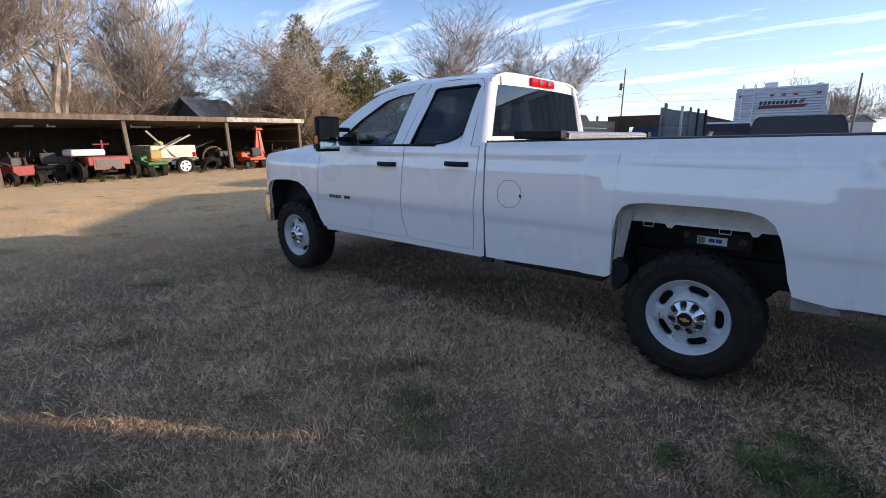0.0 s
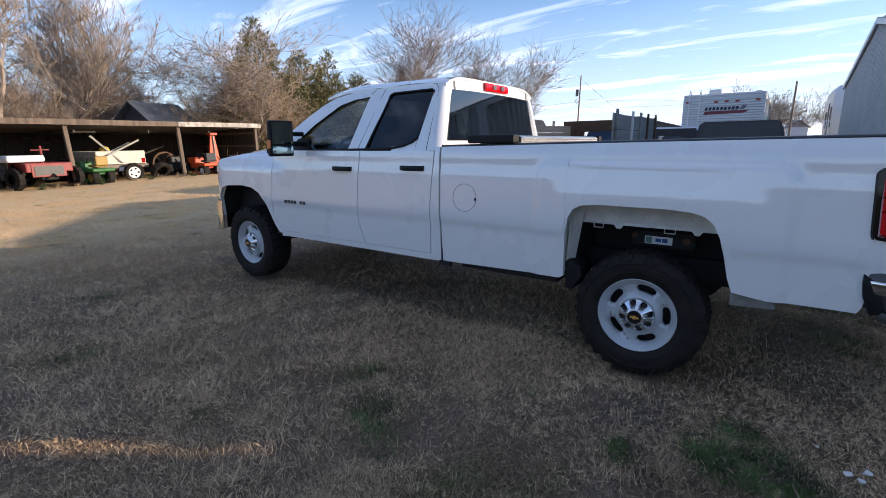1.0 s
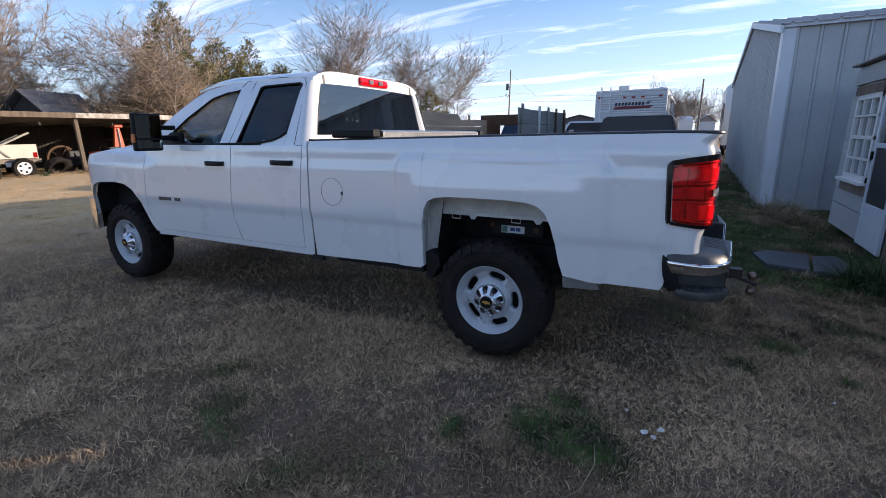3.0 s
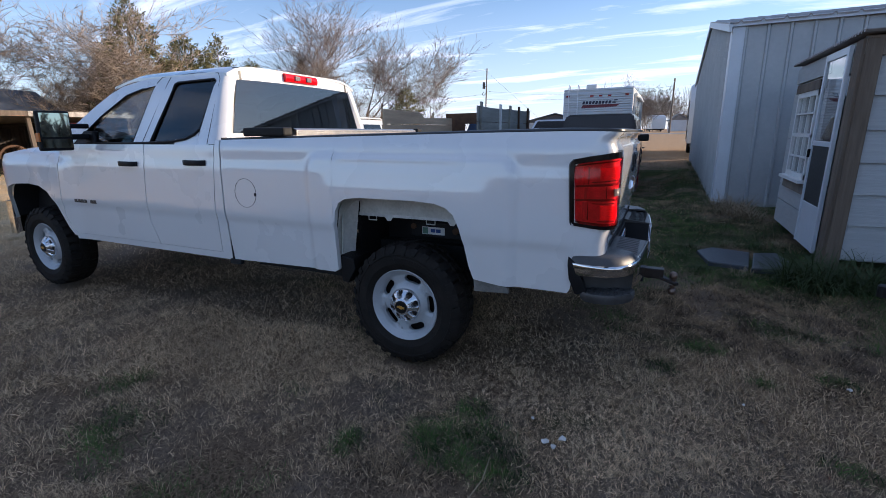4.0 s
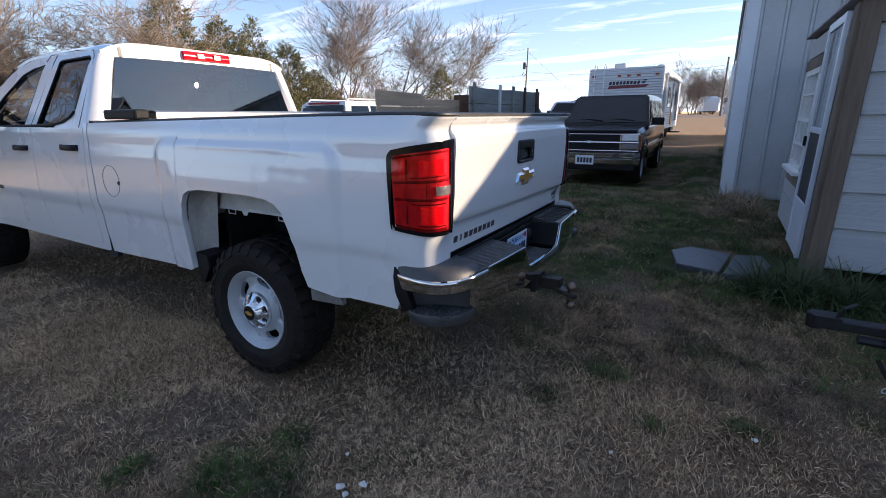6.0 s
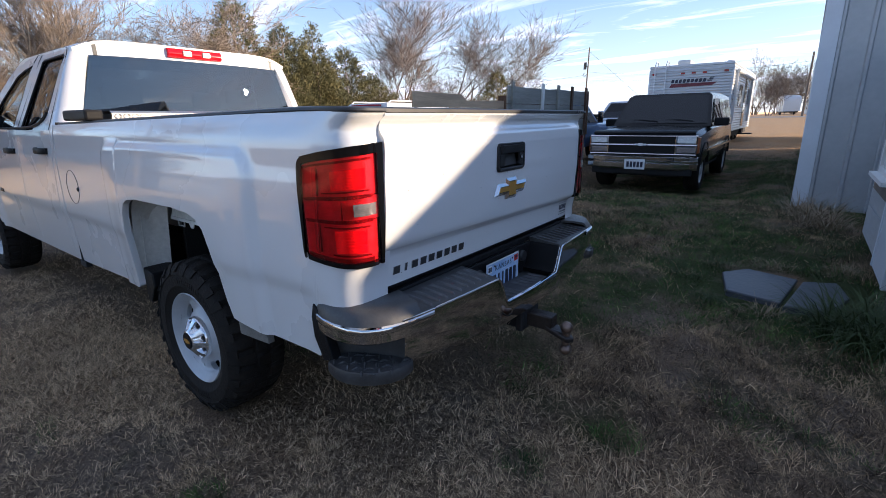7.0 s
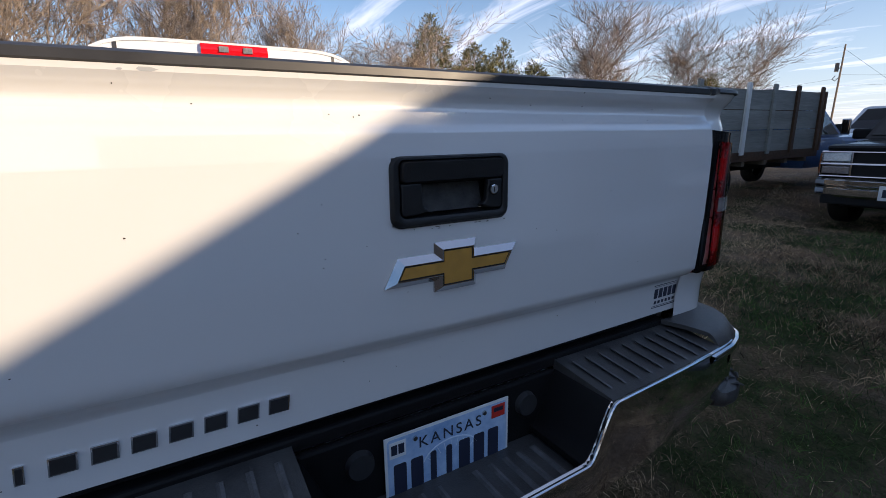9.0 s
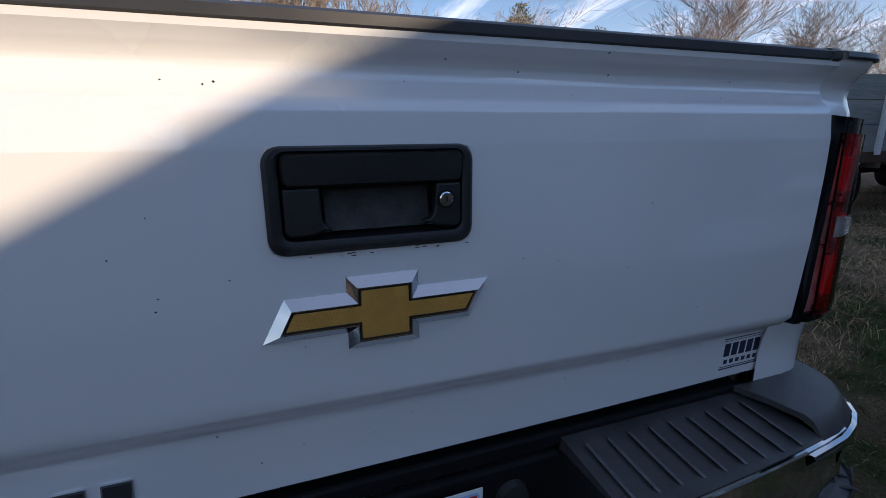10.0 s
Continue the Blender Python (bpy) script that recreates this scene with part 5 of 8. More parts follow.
def chassis(t):
    me = Mesh()
    for y in (0.50, TW - 0.58):
        me.box((-4.4, y, 0.54), (1.15, y + 0.08, 0.70))
    me.box((-3.4, 0.45, 0.50), (-1.6, 1.49, 0.56)).box((-1.40, 0.20, 0.48), (-0.60, 0.55, 0.60))
    part("frame_rail", me, CHASSIS, t)
    me = Mesh()
    for x in (0.0, -4.016):
        me.tube([(x, 0.2, 0.413), (x, TW - 0.2, 0.413)], 0.055, 10).blob((x, 1.0, 0.413), (0.18, 0.18, 0.18), 8)
    me.tube([(-3.2, 1.2, 0.48), (-2.0, 1.2, 0.46), (-0.7, 1.35, 0.50)], 0.04, 8)
    part("axle", me, CHASSIS, t)
    me = Mesh()
    me.box((-4.45, 0.28, 0.60), (-3.45, TW - 0.28, 1.10))
    part("engine_bay", me, CHASSIS, t)


def toolbox():
    tb = thing("truck_toolbox", TRUCK, "aluminium tread plate toolbox with black end caps across the truck bed", "toolbox")
    me = Mesh()
    me.box((-1.22, 0.14, 0.98), (-0.905, TW - 0.14, 1.449))
    part("tool_bin", me, DIAMOND, tb)
    me = Mesh()
    me.grid([[(x, y, z) for x, z in ((-1.235, 1.450), (-1.235, 1.488), (-1.20, 1.500), (-0.915, 1.500), (-0.886, 1.488), (-0.886, 1.450))] for y in spread(0.14, TW - 0.14, 6)], None)
    part("lid", me, DIAMOND, tb, "", False)
    me = Mesh()
    for i in range(76):
        y = 0.16 + i * 0.0215
        for k in range(2):
            d = 0.008 if (i + k) % 2 else -0.008
            me.tube([(-0.8855, y - d, 1.454 + k * 0.017), (-0.881, y, 1.462 + k * 0.017), (-0.8855, y + d, 1.470 + k * 0.017)], [0.001, 0.003, 0.001], 4)
    part("lid_tread", me, DIAMOND, tb)
    for y0, y1 in ((0.012, 0.10), (TW - 0.10, TW - 0.012)):
        me = Mesh()
        me.box((-1.245, y0, 1.447), (-0.880, y1, 1.506))
        part("end_cap", me, BLACK, tb, "black end cap", False, 0.012)
    tumblehome(tb.children_recursive)


def pickup_truck():
    t = thing("pickup_truck", TRUCK, "white extended cab pickup with a long bed parked on dry grass", "pickup truck")
    pickup_bed(t)
    pickup_cab(t)
    tail_light(t, Matrix())
    tail_light(t, FLIP)
    rear_bumper(t)
    chassis(t)
    tumblehome(t.children_recursive)
    tailgate(t)
    licence_plate(t)
    wheel(t, -0.020, 0.021, -1, -0.07)
    wheel(t, -4.04, 0.021, -1, 1.1)
    wheel(t, -0.014, 1.99, 1, 0.7)
    wheel(t, -4.03, 2.055, 1, 0.2)
    return t


pickup_truck()
toolbox()


# ---- materials of the yard ----
LAMPG = mat("headlight_reflector", (0.74, 0.76, 0.78), 0.2, 0.25, 0.25, 40, 0.5, 120, coat=0.5)
METAL = mat("galvanised_siding", (0.40, 0.42, 0.44), 0.45, 0.25, 0.10, 2, col2=(0.47, 0.49, 0.50))
METALD = mat("rusty_roof_metal", (0.30, 0.28, 0.27), 0.5, 0.4, 0.3, 3)
TRIMW = mat("pale_blue_white_trim", (0.62, 0.66, 0.71), 0.4, 0.1, 0.06, 3)
SIDING = mat("grey_painted_siding", (0.40, 0.41, 0.41), 0.7, 0, 0.12, 5, 0.5, 30, stretch=(0.15, 1, 6), random_col=0.2)
OLDWOOD = mat("weathered_wood", (0.16, 0.125, 0.10), 0.85, 0, 0.3, 6, 0.6, 40, stretch=(1, 1, 0.08), col2=(0.26, 0.215, 0.17))
DARKWOOD = mat("damp_brown_board", (0.10, 0.072, 0.052), 0.85, 0, 0.4, 7, 0.7, 40, stretch=(1, 1, 0.07), col2=(0.22, 0.17, 0.125))
# Lighter, warmer tan puts sunlight into boards that lie in shade
TANWOOD = mat("sun_bleached_wood", (0.50, 0.355, 0.225), 0.8, 0, 0.25, 6, 0.5, 40, stretch=(1, 0.1, 1))
GREYWOOD = mat("grey_green_planks", (0.21, 0.21, 0.19), 0.85, 0, 0.45, 5, 0.9, 30, stretch=(1, 0.1, 1), random_col=0.25)
WHITEWOOD = mat("white_window_paint", (0.72, 0.72, 0.70), 0.5, 0, 0.08, 9)
BARK = mat("bare_bark", (0.14, 0.113, 0.09), 0.9, 0, 0.3, 2, col2=(0.42, 0.335, 0.255))
BARKB = mat("brown_thicket_bark", (0.11, 0.085, 0.065), 0.9, 0, 0.3, 2, col2=(0.30, 0.225, 0.16))
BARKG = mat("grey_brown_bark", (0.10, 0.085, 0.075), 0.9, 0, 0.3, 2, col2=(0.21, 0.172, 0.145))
CEDAR = mat("cedar_foliage", (0.072, 0.095, 0.036), 0.85, 0, 0.45, 0.7, col2=(0.23, 0.20, 0.085))
DARKPAINT = mat("dark_green_car_paint", (0.003, 0.004, 0.004), 0.14, 0, 0.1, 4, spec=0.42)
RVWHITE = mat("white_corrugated_rv_skin", (0.60, 0.61, 0.61), 0.4, 0.1, 0.05, 3)
BLUEP = mat("blue_truck_paint", (0.03, 0.09, 0.22), 0.4, 0, 0.15, 4, coat=0.5)
SILVERP = mat("silver_car_paint", (0.55, 0.58, 0.62), 0.3, 0.2, 0.05, 4, coat=1.0)
STEELDK = mat("dark_trailer_steel", (0.02, 0.021, 0.023), 0.4, 0.4, 0.3, 9, 0.3, 60)
STONE = mat("wet_slate_slab", (0.046, 0.053, 0.063), 0.45, 0, 0.25, 4, 0.3, 30)
FARMRED = mat("faded_red_paint", (0.24, 0.04, 0.035), 0.5, 0, 0.25, 5)


# ---- metal building ----
def metal_building():
    b = thing("metal_building", Matrix.Translation((0.05, -0.04, 0)), "grey corrugated metal building with pale corner trim", "building")

    def ribbed(p0, p1, z0, top, out, pitch=0.305):
        p0, p1 = Vector(p0), Vector(p1)
        n = int((p1 - p0).length / pitch)
        rows = []
        for i in range(n + 1):
            for du, o in ((0.0, 0), (0.40, 0), (0.45, 0.03), (0.55, 0.03), (0.60, 0)):
                u = min(1, (i + du) / n)
                p = p0.lerp(p1, u) + Vector(out) * o
                rows.append([(p.x, p.y, z0), (p.x, p.y, top(p))])
        return Mesh().grid(rows, (out[0] * -0.08, out[1] * -0.08, 0))
    roof = lambda p: curve_at([(7.3, 3.10), (12.95, 4.14), (18.6, 3.10)], p.y)
    part("wall", ribbed((2.21, 7.3), (10.5, 7.3), 0.05, lambda p: 3.10, (0, -1)), METAL, b)
    part("gable_wall", ribbed((2.20, 7.34), (2.20, 18.6), 0.05, roof, (-1, 0), 0.2), METAL, b)
    part("back_wall", ribbed((10.5, 18.6), (2.20, 18.6), 0.05, lambda p: 3.10, (0, 1), 0.4), METAL, b)
    part("end_wall", ribbed((10.5, 7.3), (10.5, 18.6), 0.05, roof, (1, 0), 0.4), METAL, b)
    me = Mesh()
    me.box((2.165, 7.262, 0.05), (2.345, 7.278, 3.06)).box((2.165, 7.278, 0.05), (2.178, 7.60, 3.06))
    part("corner_trim", me, TRIMW, b, "pale blue-white corner trim", False, 0.006)
    me = Mesh()
    me.box((2.1, 7.22, 3.06), (10.6, 7.25, 3.13))
    part("eave_trim", me, TRIMW, b)
    for y0, z0, y1, z1 in ((7.2, 3.10, 12.95, 4.16), (12.95, 4.16, 18.7, 3.10)):
        me = Mesh()
        rows = []
        n = 28
        for i in range(n + 1):
            for du, o in ((0.0, 0), (0.40, 0), (0.46, 0.028), (0.54, 0.028), (0.60, 0)):
                x = lerp(2.11, 10.65, min(1, (i + du) / n))
                rows.append([(x, y0, z0 + 0.02 + o), (x, y1, z1 + 0.02 + o)])
        me.grid(rows, (0, 0, -0.02))
        part("roof_slope", me, METALD, b)
    me = Mesh()
    for y0, z0, y1, z1 in ((7.2, 3.06, 12.95, 4.12), (12.95, 4.12, 18.7, 3.06)):
        me.prism([(2.15, y0, z0 - 0.08), (2.15, y1, z1 - 0.08), (2.15, y1, z1 + 0.06), (2.15, y0, z0 + 0.06)], (-0.04, 0, 0))
    part("rake_trim", me, TRIMW, b)


metal_building()


# ---- garden shed ----
def garden_shed():
    lean = Matrix.Translation((2.875, 3.2, 0.20))
    s = thing("garden_shed", lean, "leaning old garden shed with grey siding and white screen door", "shed")
    H = 2.02
    END = 3.59
    # Unseen far end dropped in steps to shape the sun on the tailgate
    top = lambda x: H + curve_at([(0, 0), (1.5, 0), (2.6, -0.095), (2.70, -0.15), (2.74, -0.36), (4.0, -0.40)], x)
    me = Mesh()
    me.prism([(0.02, 0.03, 0.0), (END, 0.03, 0.0), (END, 0.03, top(END)), (2.74, 0.03, top(2.74)), (2.70, 0.03, top(2.70)), (2.6, 0.03, top(2.6)), (1.5, 0.03, H), (0.02, 0.03, H)], (0, 0.05, 0))
    me.box((0.03, 0.05, 0.0), (0.08, 2.4, 0.66)).box((0.03, 0.05, 1.74), (0.08, 2.4, H)).box((0.03, 0.98, 0.6), (0.08, 1.12, 1.8)).box((0.03, 2.04, 0.6), (0.08, 2.4, 1.8))
    me.box((END - 0.05, 0.05, 0.0), (END, 2.4, top(END))).box((0.03, 2.35, 0.0), (END, 2.4, top(END)))
    part("wall", me, SIDING, s)
    zs = [0.0, 0.33, 0.62, 0.91, 1.20, 1.50, 1.93]
    for i in range(6):
        me = Mesh()
        x1 = END
        if i < 5:
            me.prism([(0.13, -0.012, zs[i] + 0.02), (x1, -0.012, zs[i] + 0.02), (x1, 0.012, zs[i + 1] + 0.02), (0.13, 0.012, zs[i + 1] + 0.02)], (0, 0.02, 0))
        else:
            me.prism([(0.13, -0.012, zs[i] + 0.02), (x1, -0.012, zs[i] + 0.02), (x1, -0.005, top(x1) - 0.02), (2.74, 0.0, top(2.74) - 0.02), (2.68, 0.0, top(2.68) - 0.02), (2.5, 0.012, zs[i + 1] - 0.03), (0.13, 0.012, zs[i + 1] + 0.02)], (0, 0.02, 0))
        part("plank", me, SIDING, s)
    me = Mesh()
    me.prism([(0.0, -0.02, H - 0.15), (END, -0.02, top(END) - 0.15), (END, -0.02, top(END)), (2.74, -0.02, top(2.74)), (2.70, -0.02, top(2.70)), (2.6, -0.02, top(2.6)), (1.5, -0.02, H), (0.0, -0.02, H)], (0, 0.04, 0))
    part("fascia", me, OLDWOOD, s)
    for x0, x1, y0, y1 in ((0.005, 0.125, -0.03, 0.03), (-0.02, 0.03, -0.012, 0.10), (-0.015, 0.03, 0.105, 0.19)):
        me = Mesh()
        me.box((x0, y0, -0.1), (x1, y1, H - 0.02))
        part("corner_board", me, DARKWOOD, s, "weathered brown corner board", False, 0.006)
    for i, (y0, y1, z0, z1) in enumerate(((1.00, 2.38, 0.0, 0.30), (1.00, 2.38, 0.31, 0.50), (2.10, 2.38, 0.51, 1.10), (2.10, 2.38, 1.11, 1.70), (1.00, 2.38, 1.80, 1.98))):
        me = Mesh()
        me.box((-0.005, y0, z0), (0.03, y1, z1))
        part("plank", me, SIDING, s)
    # roof sheet with corrugated edge
    me = Mesh()
    rows = [[(x, y, top(x) + 0.035 + 0.014 * math.sin(y * 2 * math.pi / 0.076)) for x in (-0.05, 0.7, 1.5, 2.6, 2.70, 2.74, END + 0.1)] for y in np.arange(-0.12, 2.52, 0.019)]
    me.grid(rows, (0, 0, -0.006))
    part("roof", me, METALD, s, "old corrugated roof sheet")
    # screen door
    d = new("screen_door")
    d.parent = s
    me = Mesh()
    y0, y1, zt = 0.24, 0.98, 1.98
    me.box((-0.045, y0, 0.0), (-0.01, y0 + 0.055, zt)).box((-0.045, y1 - 0.055, 0.0), (-0.01, y1, zt)).box((-0.043, y0 + 0.055, zt - 0.07), (-0.012, y1 - 0.055, zt)).box((-0.043, y0 + 0.055, 1.06), (-0.012, y1 - 0.055, 1.11)).box((-0.043, y0 + 0.055, 0.42), (-0.012, y1 - 0.055, 0.46)).box((-0.038, y0 + 0.055, 0.0), (-0.017, y1 - 0.055, 0.42))
    part("frame", me, TRIMW, d, "white aluminium door frame", False, 0.004)
    me = Mesh()
    me.box((-0.03, y0 + 0.05, 1.11), (-0.026, y1 - 0.05, zt - 0.07))
    part("pane", me, CLEARG, d)
    me = Mesh()
    me.box((-0.03, y0 + 0.05, 0.46), (-0.026, y1 - 0.05, 1.06))
    part("screen", me, mat("insect_screen", (0.03, 0.032, 0.034), 0.5, 0.2, 0.1, 40), d)
    me = Mesh()
    me.box((-0.07, y1 - 0.05, 0.93), (-0.045, y1 - 0.02, 1.02))
    part("handle", me, BLACK, d, "", False, 0.006)
    # window
    w = new("shed_window")
    w.parent = s
    me = Mesh()
    y0, y1, z0, z1 = 1.12, 2.04, 0.66, 1.66
    for a, b2, c, e in ((y0, y0 + 0.06, z0, z1), (y1 - 0.06, y1, z0, z1), (y0, y1, z0, z0 + 0.06), (y0, y1, z1 - 0.06, z1), (y0, y1, 1.14, 1.18), (1.42, 1.445, z0, z1), (1.72, 1.745, z0, z1), (y0, y1, 0.90, 0.92), (y0, y1, 1.40, 1.42)):
        me.box((-0.03, a, c), (0.02, b2, e))
    me.box((-0.09, y0 - 0.05, z0 - 0.035), (0.02, y1 + 0.05, z0))
    part("window_frame", me, WHITEWOOD, w, "white painted sash with small panes")
    me = Mesh()
    me.box((-0.002, y0 + 0.05, z0 + 0.05), (0.002, y1 - 0.05, z1 - 0.05))
    part("pane", me, CLEARG, w)
    me = Mesh()
    me.box((-0.03, y0 - 0.06, z0 - 0.16), (0.03, y1 + 0.06, z0 - 0.04))
    part("window_trim", me, OLDWOOD, w)
    me = Mesh()
    me.box((-0.04, y0 - 0.07, z1), (0.03, y1 + 0.07, z1 + 0.10))
    part("window_trim", me, DARKWOOD, w)
    # the whole frame leans sideways
    for ob in s.children_recursive:
        if ob.type == "MESH":
            for v in ob.data.vertices:
                v.co.x += 0.012 * v.co.z


garden_shed()


# ---- slabs by the door ----
def slab(pts, z, name="stepping_slab"):
    me = Mesh()
    me.prism([(x, y, z - 0.05) for x, y in pts], (0, 0, 0.065))
    ob = part(name, me, STONE, None, "", False, 0.012)
    return tagged(ob, "dark wet slate slab sunk in grass before the shed door", "paving slab", "slabs by the shed door")


slab([(1.83, 3.80), (1.92, 3.30), (2.28, 3.20), (2.38, 3.90), (2.0, 4.02)], 0.045)
slab([(2.30, 3.14), (2.58, 3.20), (2.70, 3.60), (2.64, 3.96), (2.41, 3.86)], 0.048)


# ---- bare trees and cedars ----
def bare_tree_meshes(seed, height, width, stems, arch=0.5, levels=6, twig=0.011, lift=0.10):
    """Branching stems, brought to the given height and crown width."""
    rnd = random.Random(seed)
    limbs = []

    def grow(p, d, length, r, lev):
        n = 5 if lev < 2 else (3 if lev < levels - 1 else (2 if lev < levels or stems in (3, 4) and levels < 6 else 1))
        pts, rad = [p], [r]
        q, dd = p.copy(), d.copy()
        bend = Vector((rnd.gauss(0, 0.10), rnd.gauss(0, 0.10), 0))
        for i in range(n):
            dd = (dd + bend + Vector((rnd.gauss(0, 0.18), rnd.gauss(0, 0.18), rnd.gauss(lift if lev < 3 else lift * 0.3, 0.13)))).normalized()
            q = q + dd * (length / n)
            pts.append(q.copy())
            rad.append(r * (1 - 0.6 * (i + 1) / n))
        limbs.append((lev, pts, rad))
        if lev >= levels:
            return
        kids = 4 if lev == 0 else rnd.randint(3, 4) + (levels < 6 and lev > 1)
        for k in range(kids):
            i = max(1, min(n, int(n * rnd.uniform(0.3, 1.0) + 0.5))) if k else n
            a = rnd.uniform(0, 2 * math.pi)
            side = Vector((math.cos(a), math.sin(a), rnd.uniform(-0.25, 0.45)))
            nd = (dd * rnd.uniform(0.7, 1.0) + side * rnd.uniform(0.35, 0.95) * (arch if k else arch * 0.5) * 1.5).normalized()
            grow(pts[i], nd, length * rnd.uniform(0.55, 0.86), max(twig, rad[i] * rnd.uniform(0.5, 0.75)), lev + 1)
    for s in range(stems):
        a = 2 * math.pi * (s + rnd.uniform(-0.3, 0.3)) / stems
        out = rnd.uniform(0.2, 0.55) * (stems > 1)
        grow(Vector((math.cos(a), math.sin(a), 0)) * 0.3 * (stems > 1) - Vector((0, 0, 0.1)), Vector((math.cos(a) * out, math.sin(a) * out, 1)).normalized(), 3.2 * rnd.uniform(0.7, 1.1), 0.20 / stems ** 0.4, 0)
    tips = [p for lev, pts, rad in limbs for p in pts]
    zs = sorted(p.z for p in tips)
    ys = sorted((p.x * p.x + p.y * p.y) ** 0.5 for p in tips)
    kz = height / zs[int(len(zs) * 0.998)]
    ky = 0.5 * width / ys[int(len(ys) * 0.97)]
    thick, thin = Mesh(), Mesh()
    for lev, pts, rad in limbs:
        pts = [Vector((p.x * ky, p.y * ky, p.z * kz)) for p in pts]
        (thick if lev < 2 else thin).tube(pts, [max(twig, r * height / 10) if lev < levels - 1 else r for r in rad], 6 if lev < 2 else 3, False)
    return thick, thin


def bare_tree(x, y, seed, height, width, stems=1, arch=0.5, levels=6, label="bare winter tree with fine tan twigs", twig=0.011, bark=None, lift=0.10):
    t = thing("bare_tree", Matrix.Translation((x, y, ground_z(x, y))), label, "tree", "bare trees")
    thick, thin = bare_tree_meshes(seed, height, width, stems, arch, levels, twig, lift)
    part("trunk", thick, bark or BARK, t, "", True)
    part("crown", thin, bark or BARK, t, "leafless branching crown")
    return t


def cedar_tree(x, y, seed, height, width):
    rnd = random.Random(seed)
    t = thing("cedar_tree", Matrix.Translation((x, y, ground_z(x, y))), "dark green pointed cedar with a ragged outline", "tree", "cedars")
    me = Mesh()
    me.tube([(0, 0, -0.1), (0.05, 0, height * 0.5), (0, 0, height * 0.98)], [height * 0.025, height * 0.014, 0.01], 7)
    part("trunk", me, BARK, t, "", True)
    vs, fs = [], []
    lobes = [(rnd.uniform(0, 6.28), rnd.uniform(0, 1), rnd.uniform(0.15, 0.4)) for i in range(14)]
    for i in range(int(height * width * 42)):
        h = 1 - rnd.random() ** 0.62
        a = rnd.uniform(0, 2 * math.pi)
        bulge = 0.80 + max([0.0] + [g * math.cos(a - la) * math.exp(-((h - lh) / 0.12) ** 2) for la, lh, g in lobes])
        reach = (width * (1 - h) ** 0.85 * (0.6 + 0.4 * min(1, h / 0.12)) + 0.10) * bulge * rnd.uniform(0.35, 1.1) ** 0.6
        c0 = Vector((math.cos(a) * reach, math.sin(a) * reach, height * (0.03 + 0.97 * h)))
        out = Vector((math.cos(a), math.sin(a), rnd.uniform(0.2, 1.0))).normalized()
        for k in range(12):
            c = c0 + out * rnd.uniform(-0.22, 0.26) + Vector((rnd.gauss(0, 0.09), rnd.gauss(0, 0.09), rnd.gauss(0, 0.09)))
            L = rnd.uniform(0.10, 0.24)
            dd = (out + Vector((rnd.gauss(0, 0.5), rnd.gauss(0, 0.5), rnd.gauss(0.2, 0.4)))).normalized()
            w = dd.cross(Vector((rnd.gauss(0, 1), rnd.gauss(0, 1), rnd.gauss(0, 1)))).normalized() * L * 0.2
            o = len(vs)
            vs += [tuple(c - w), tuple(c + w), tuple(c + dd * L * 0.7 + w * 0.7), tuple(c + dd * L)]
            fs += [(o, o + 1, o + 2), (o, o + 2, o + 3)]
    data = bpy.data.meshes.new("crown")
    data.from_pydata(vs, [], fs)
    data.materials.append(CEDAR)
    ob = new("crown", data)
    ob.parent = t
    return t


# ---- parked vehicles ----
def small_wheel(parent, x, y, z, r, w, rim=RIM):
    """A wheel whose axle lies along x; w: signed width, its outer face at x."""
    wh = new("wheel")
    wh.parent = parent
    wh.matrix_local = Matrix.Translation((x, y, z)) @ Matrix.Rotation(radians(90 if w > 0 else -90), 4, "Z")
    a = abs(w)
    part("tyre", Mesh().revolve([(r * 0.60, 0.03), (r * 0.66, 0.01), (r * 0.85, 0.0), (r * 0.95, 0.02), (r, 0.05), (r, a - 0.05), (r * 0.94, a), (r * 0.6, a)], 36), RUBBER, wh, "", True)
    part("rim", Mesh().revolve([(r * 0.61, 0.02), (r * 0.58, 0.05), (r * 0.45, 0.07), (r * 0.22, 0.05), (r * 0.18, 0.02), (0.0, 0.02)], 30), rim, wh, "", True)
    return wh


def ring_loft(sections):
    """Closed rings of (x, y, z) joined along the length, with end caps."""
    me = Mesh()
    me.grid([s + s[:1] for s in sections])
    n = len(sections[0])
    me.add(sections[0], [tuple(range(n))])
    me.add(sections[-1], [tuple(reversed(range(n)))])
    return me


def body_ring(y, w, z0, z1, tuck=0.06, crown=0.03):
    return [(-w + tuck, y, z0), (-w, y, z0 + 0.18), (-w, y, lerp(z0, z1, 0.62)), (-w + 0.02, y, z1 - 0.07), (-w + 0.10, y, z1), (0, y, z1 + crown), (w - 0.10, y, z1), (w - 0.02, y, z1 - 0.07), (w, y, lerp(z0, z1, 0.62)), (w, y, z0 + 0.18), (w - tuck, y, z0)]


def pane(parent, pts, material, name="window", th=0.008):
    pts = [Vector(p) for p in pts]
    nrm = (pts[1] - pts[0]).cross(pts[2] - pts[0]).normalized()
    me = Mesh()
    me.prism(pts, nrm * th)
    return part(name, me, material, parent)


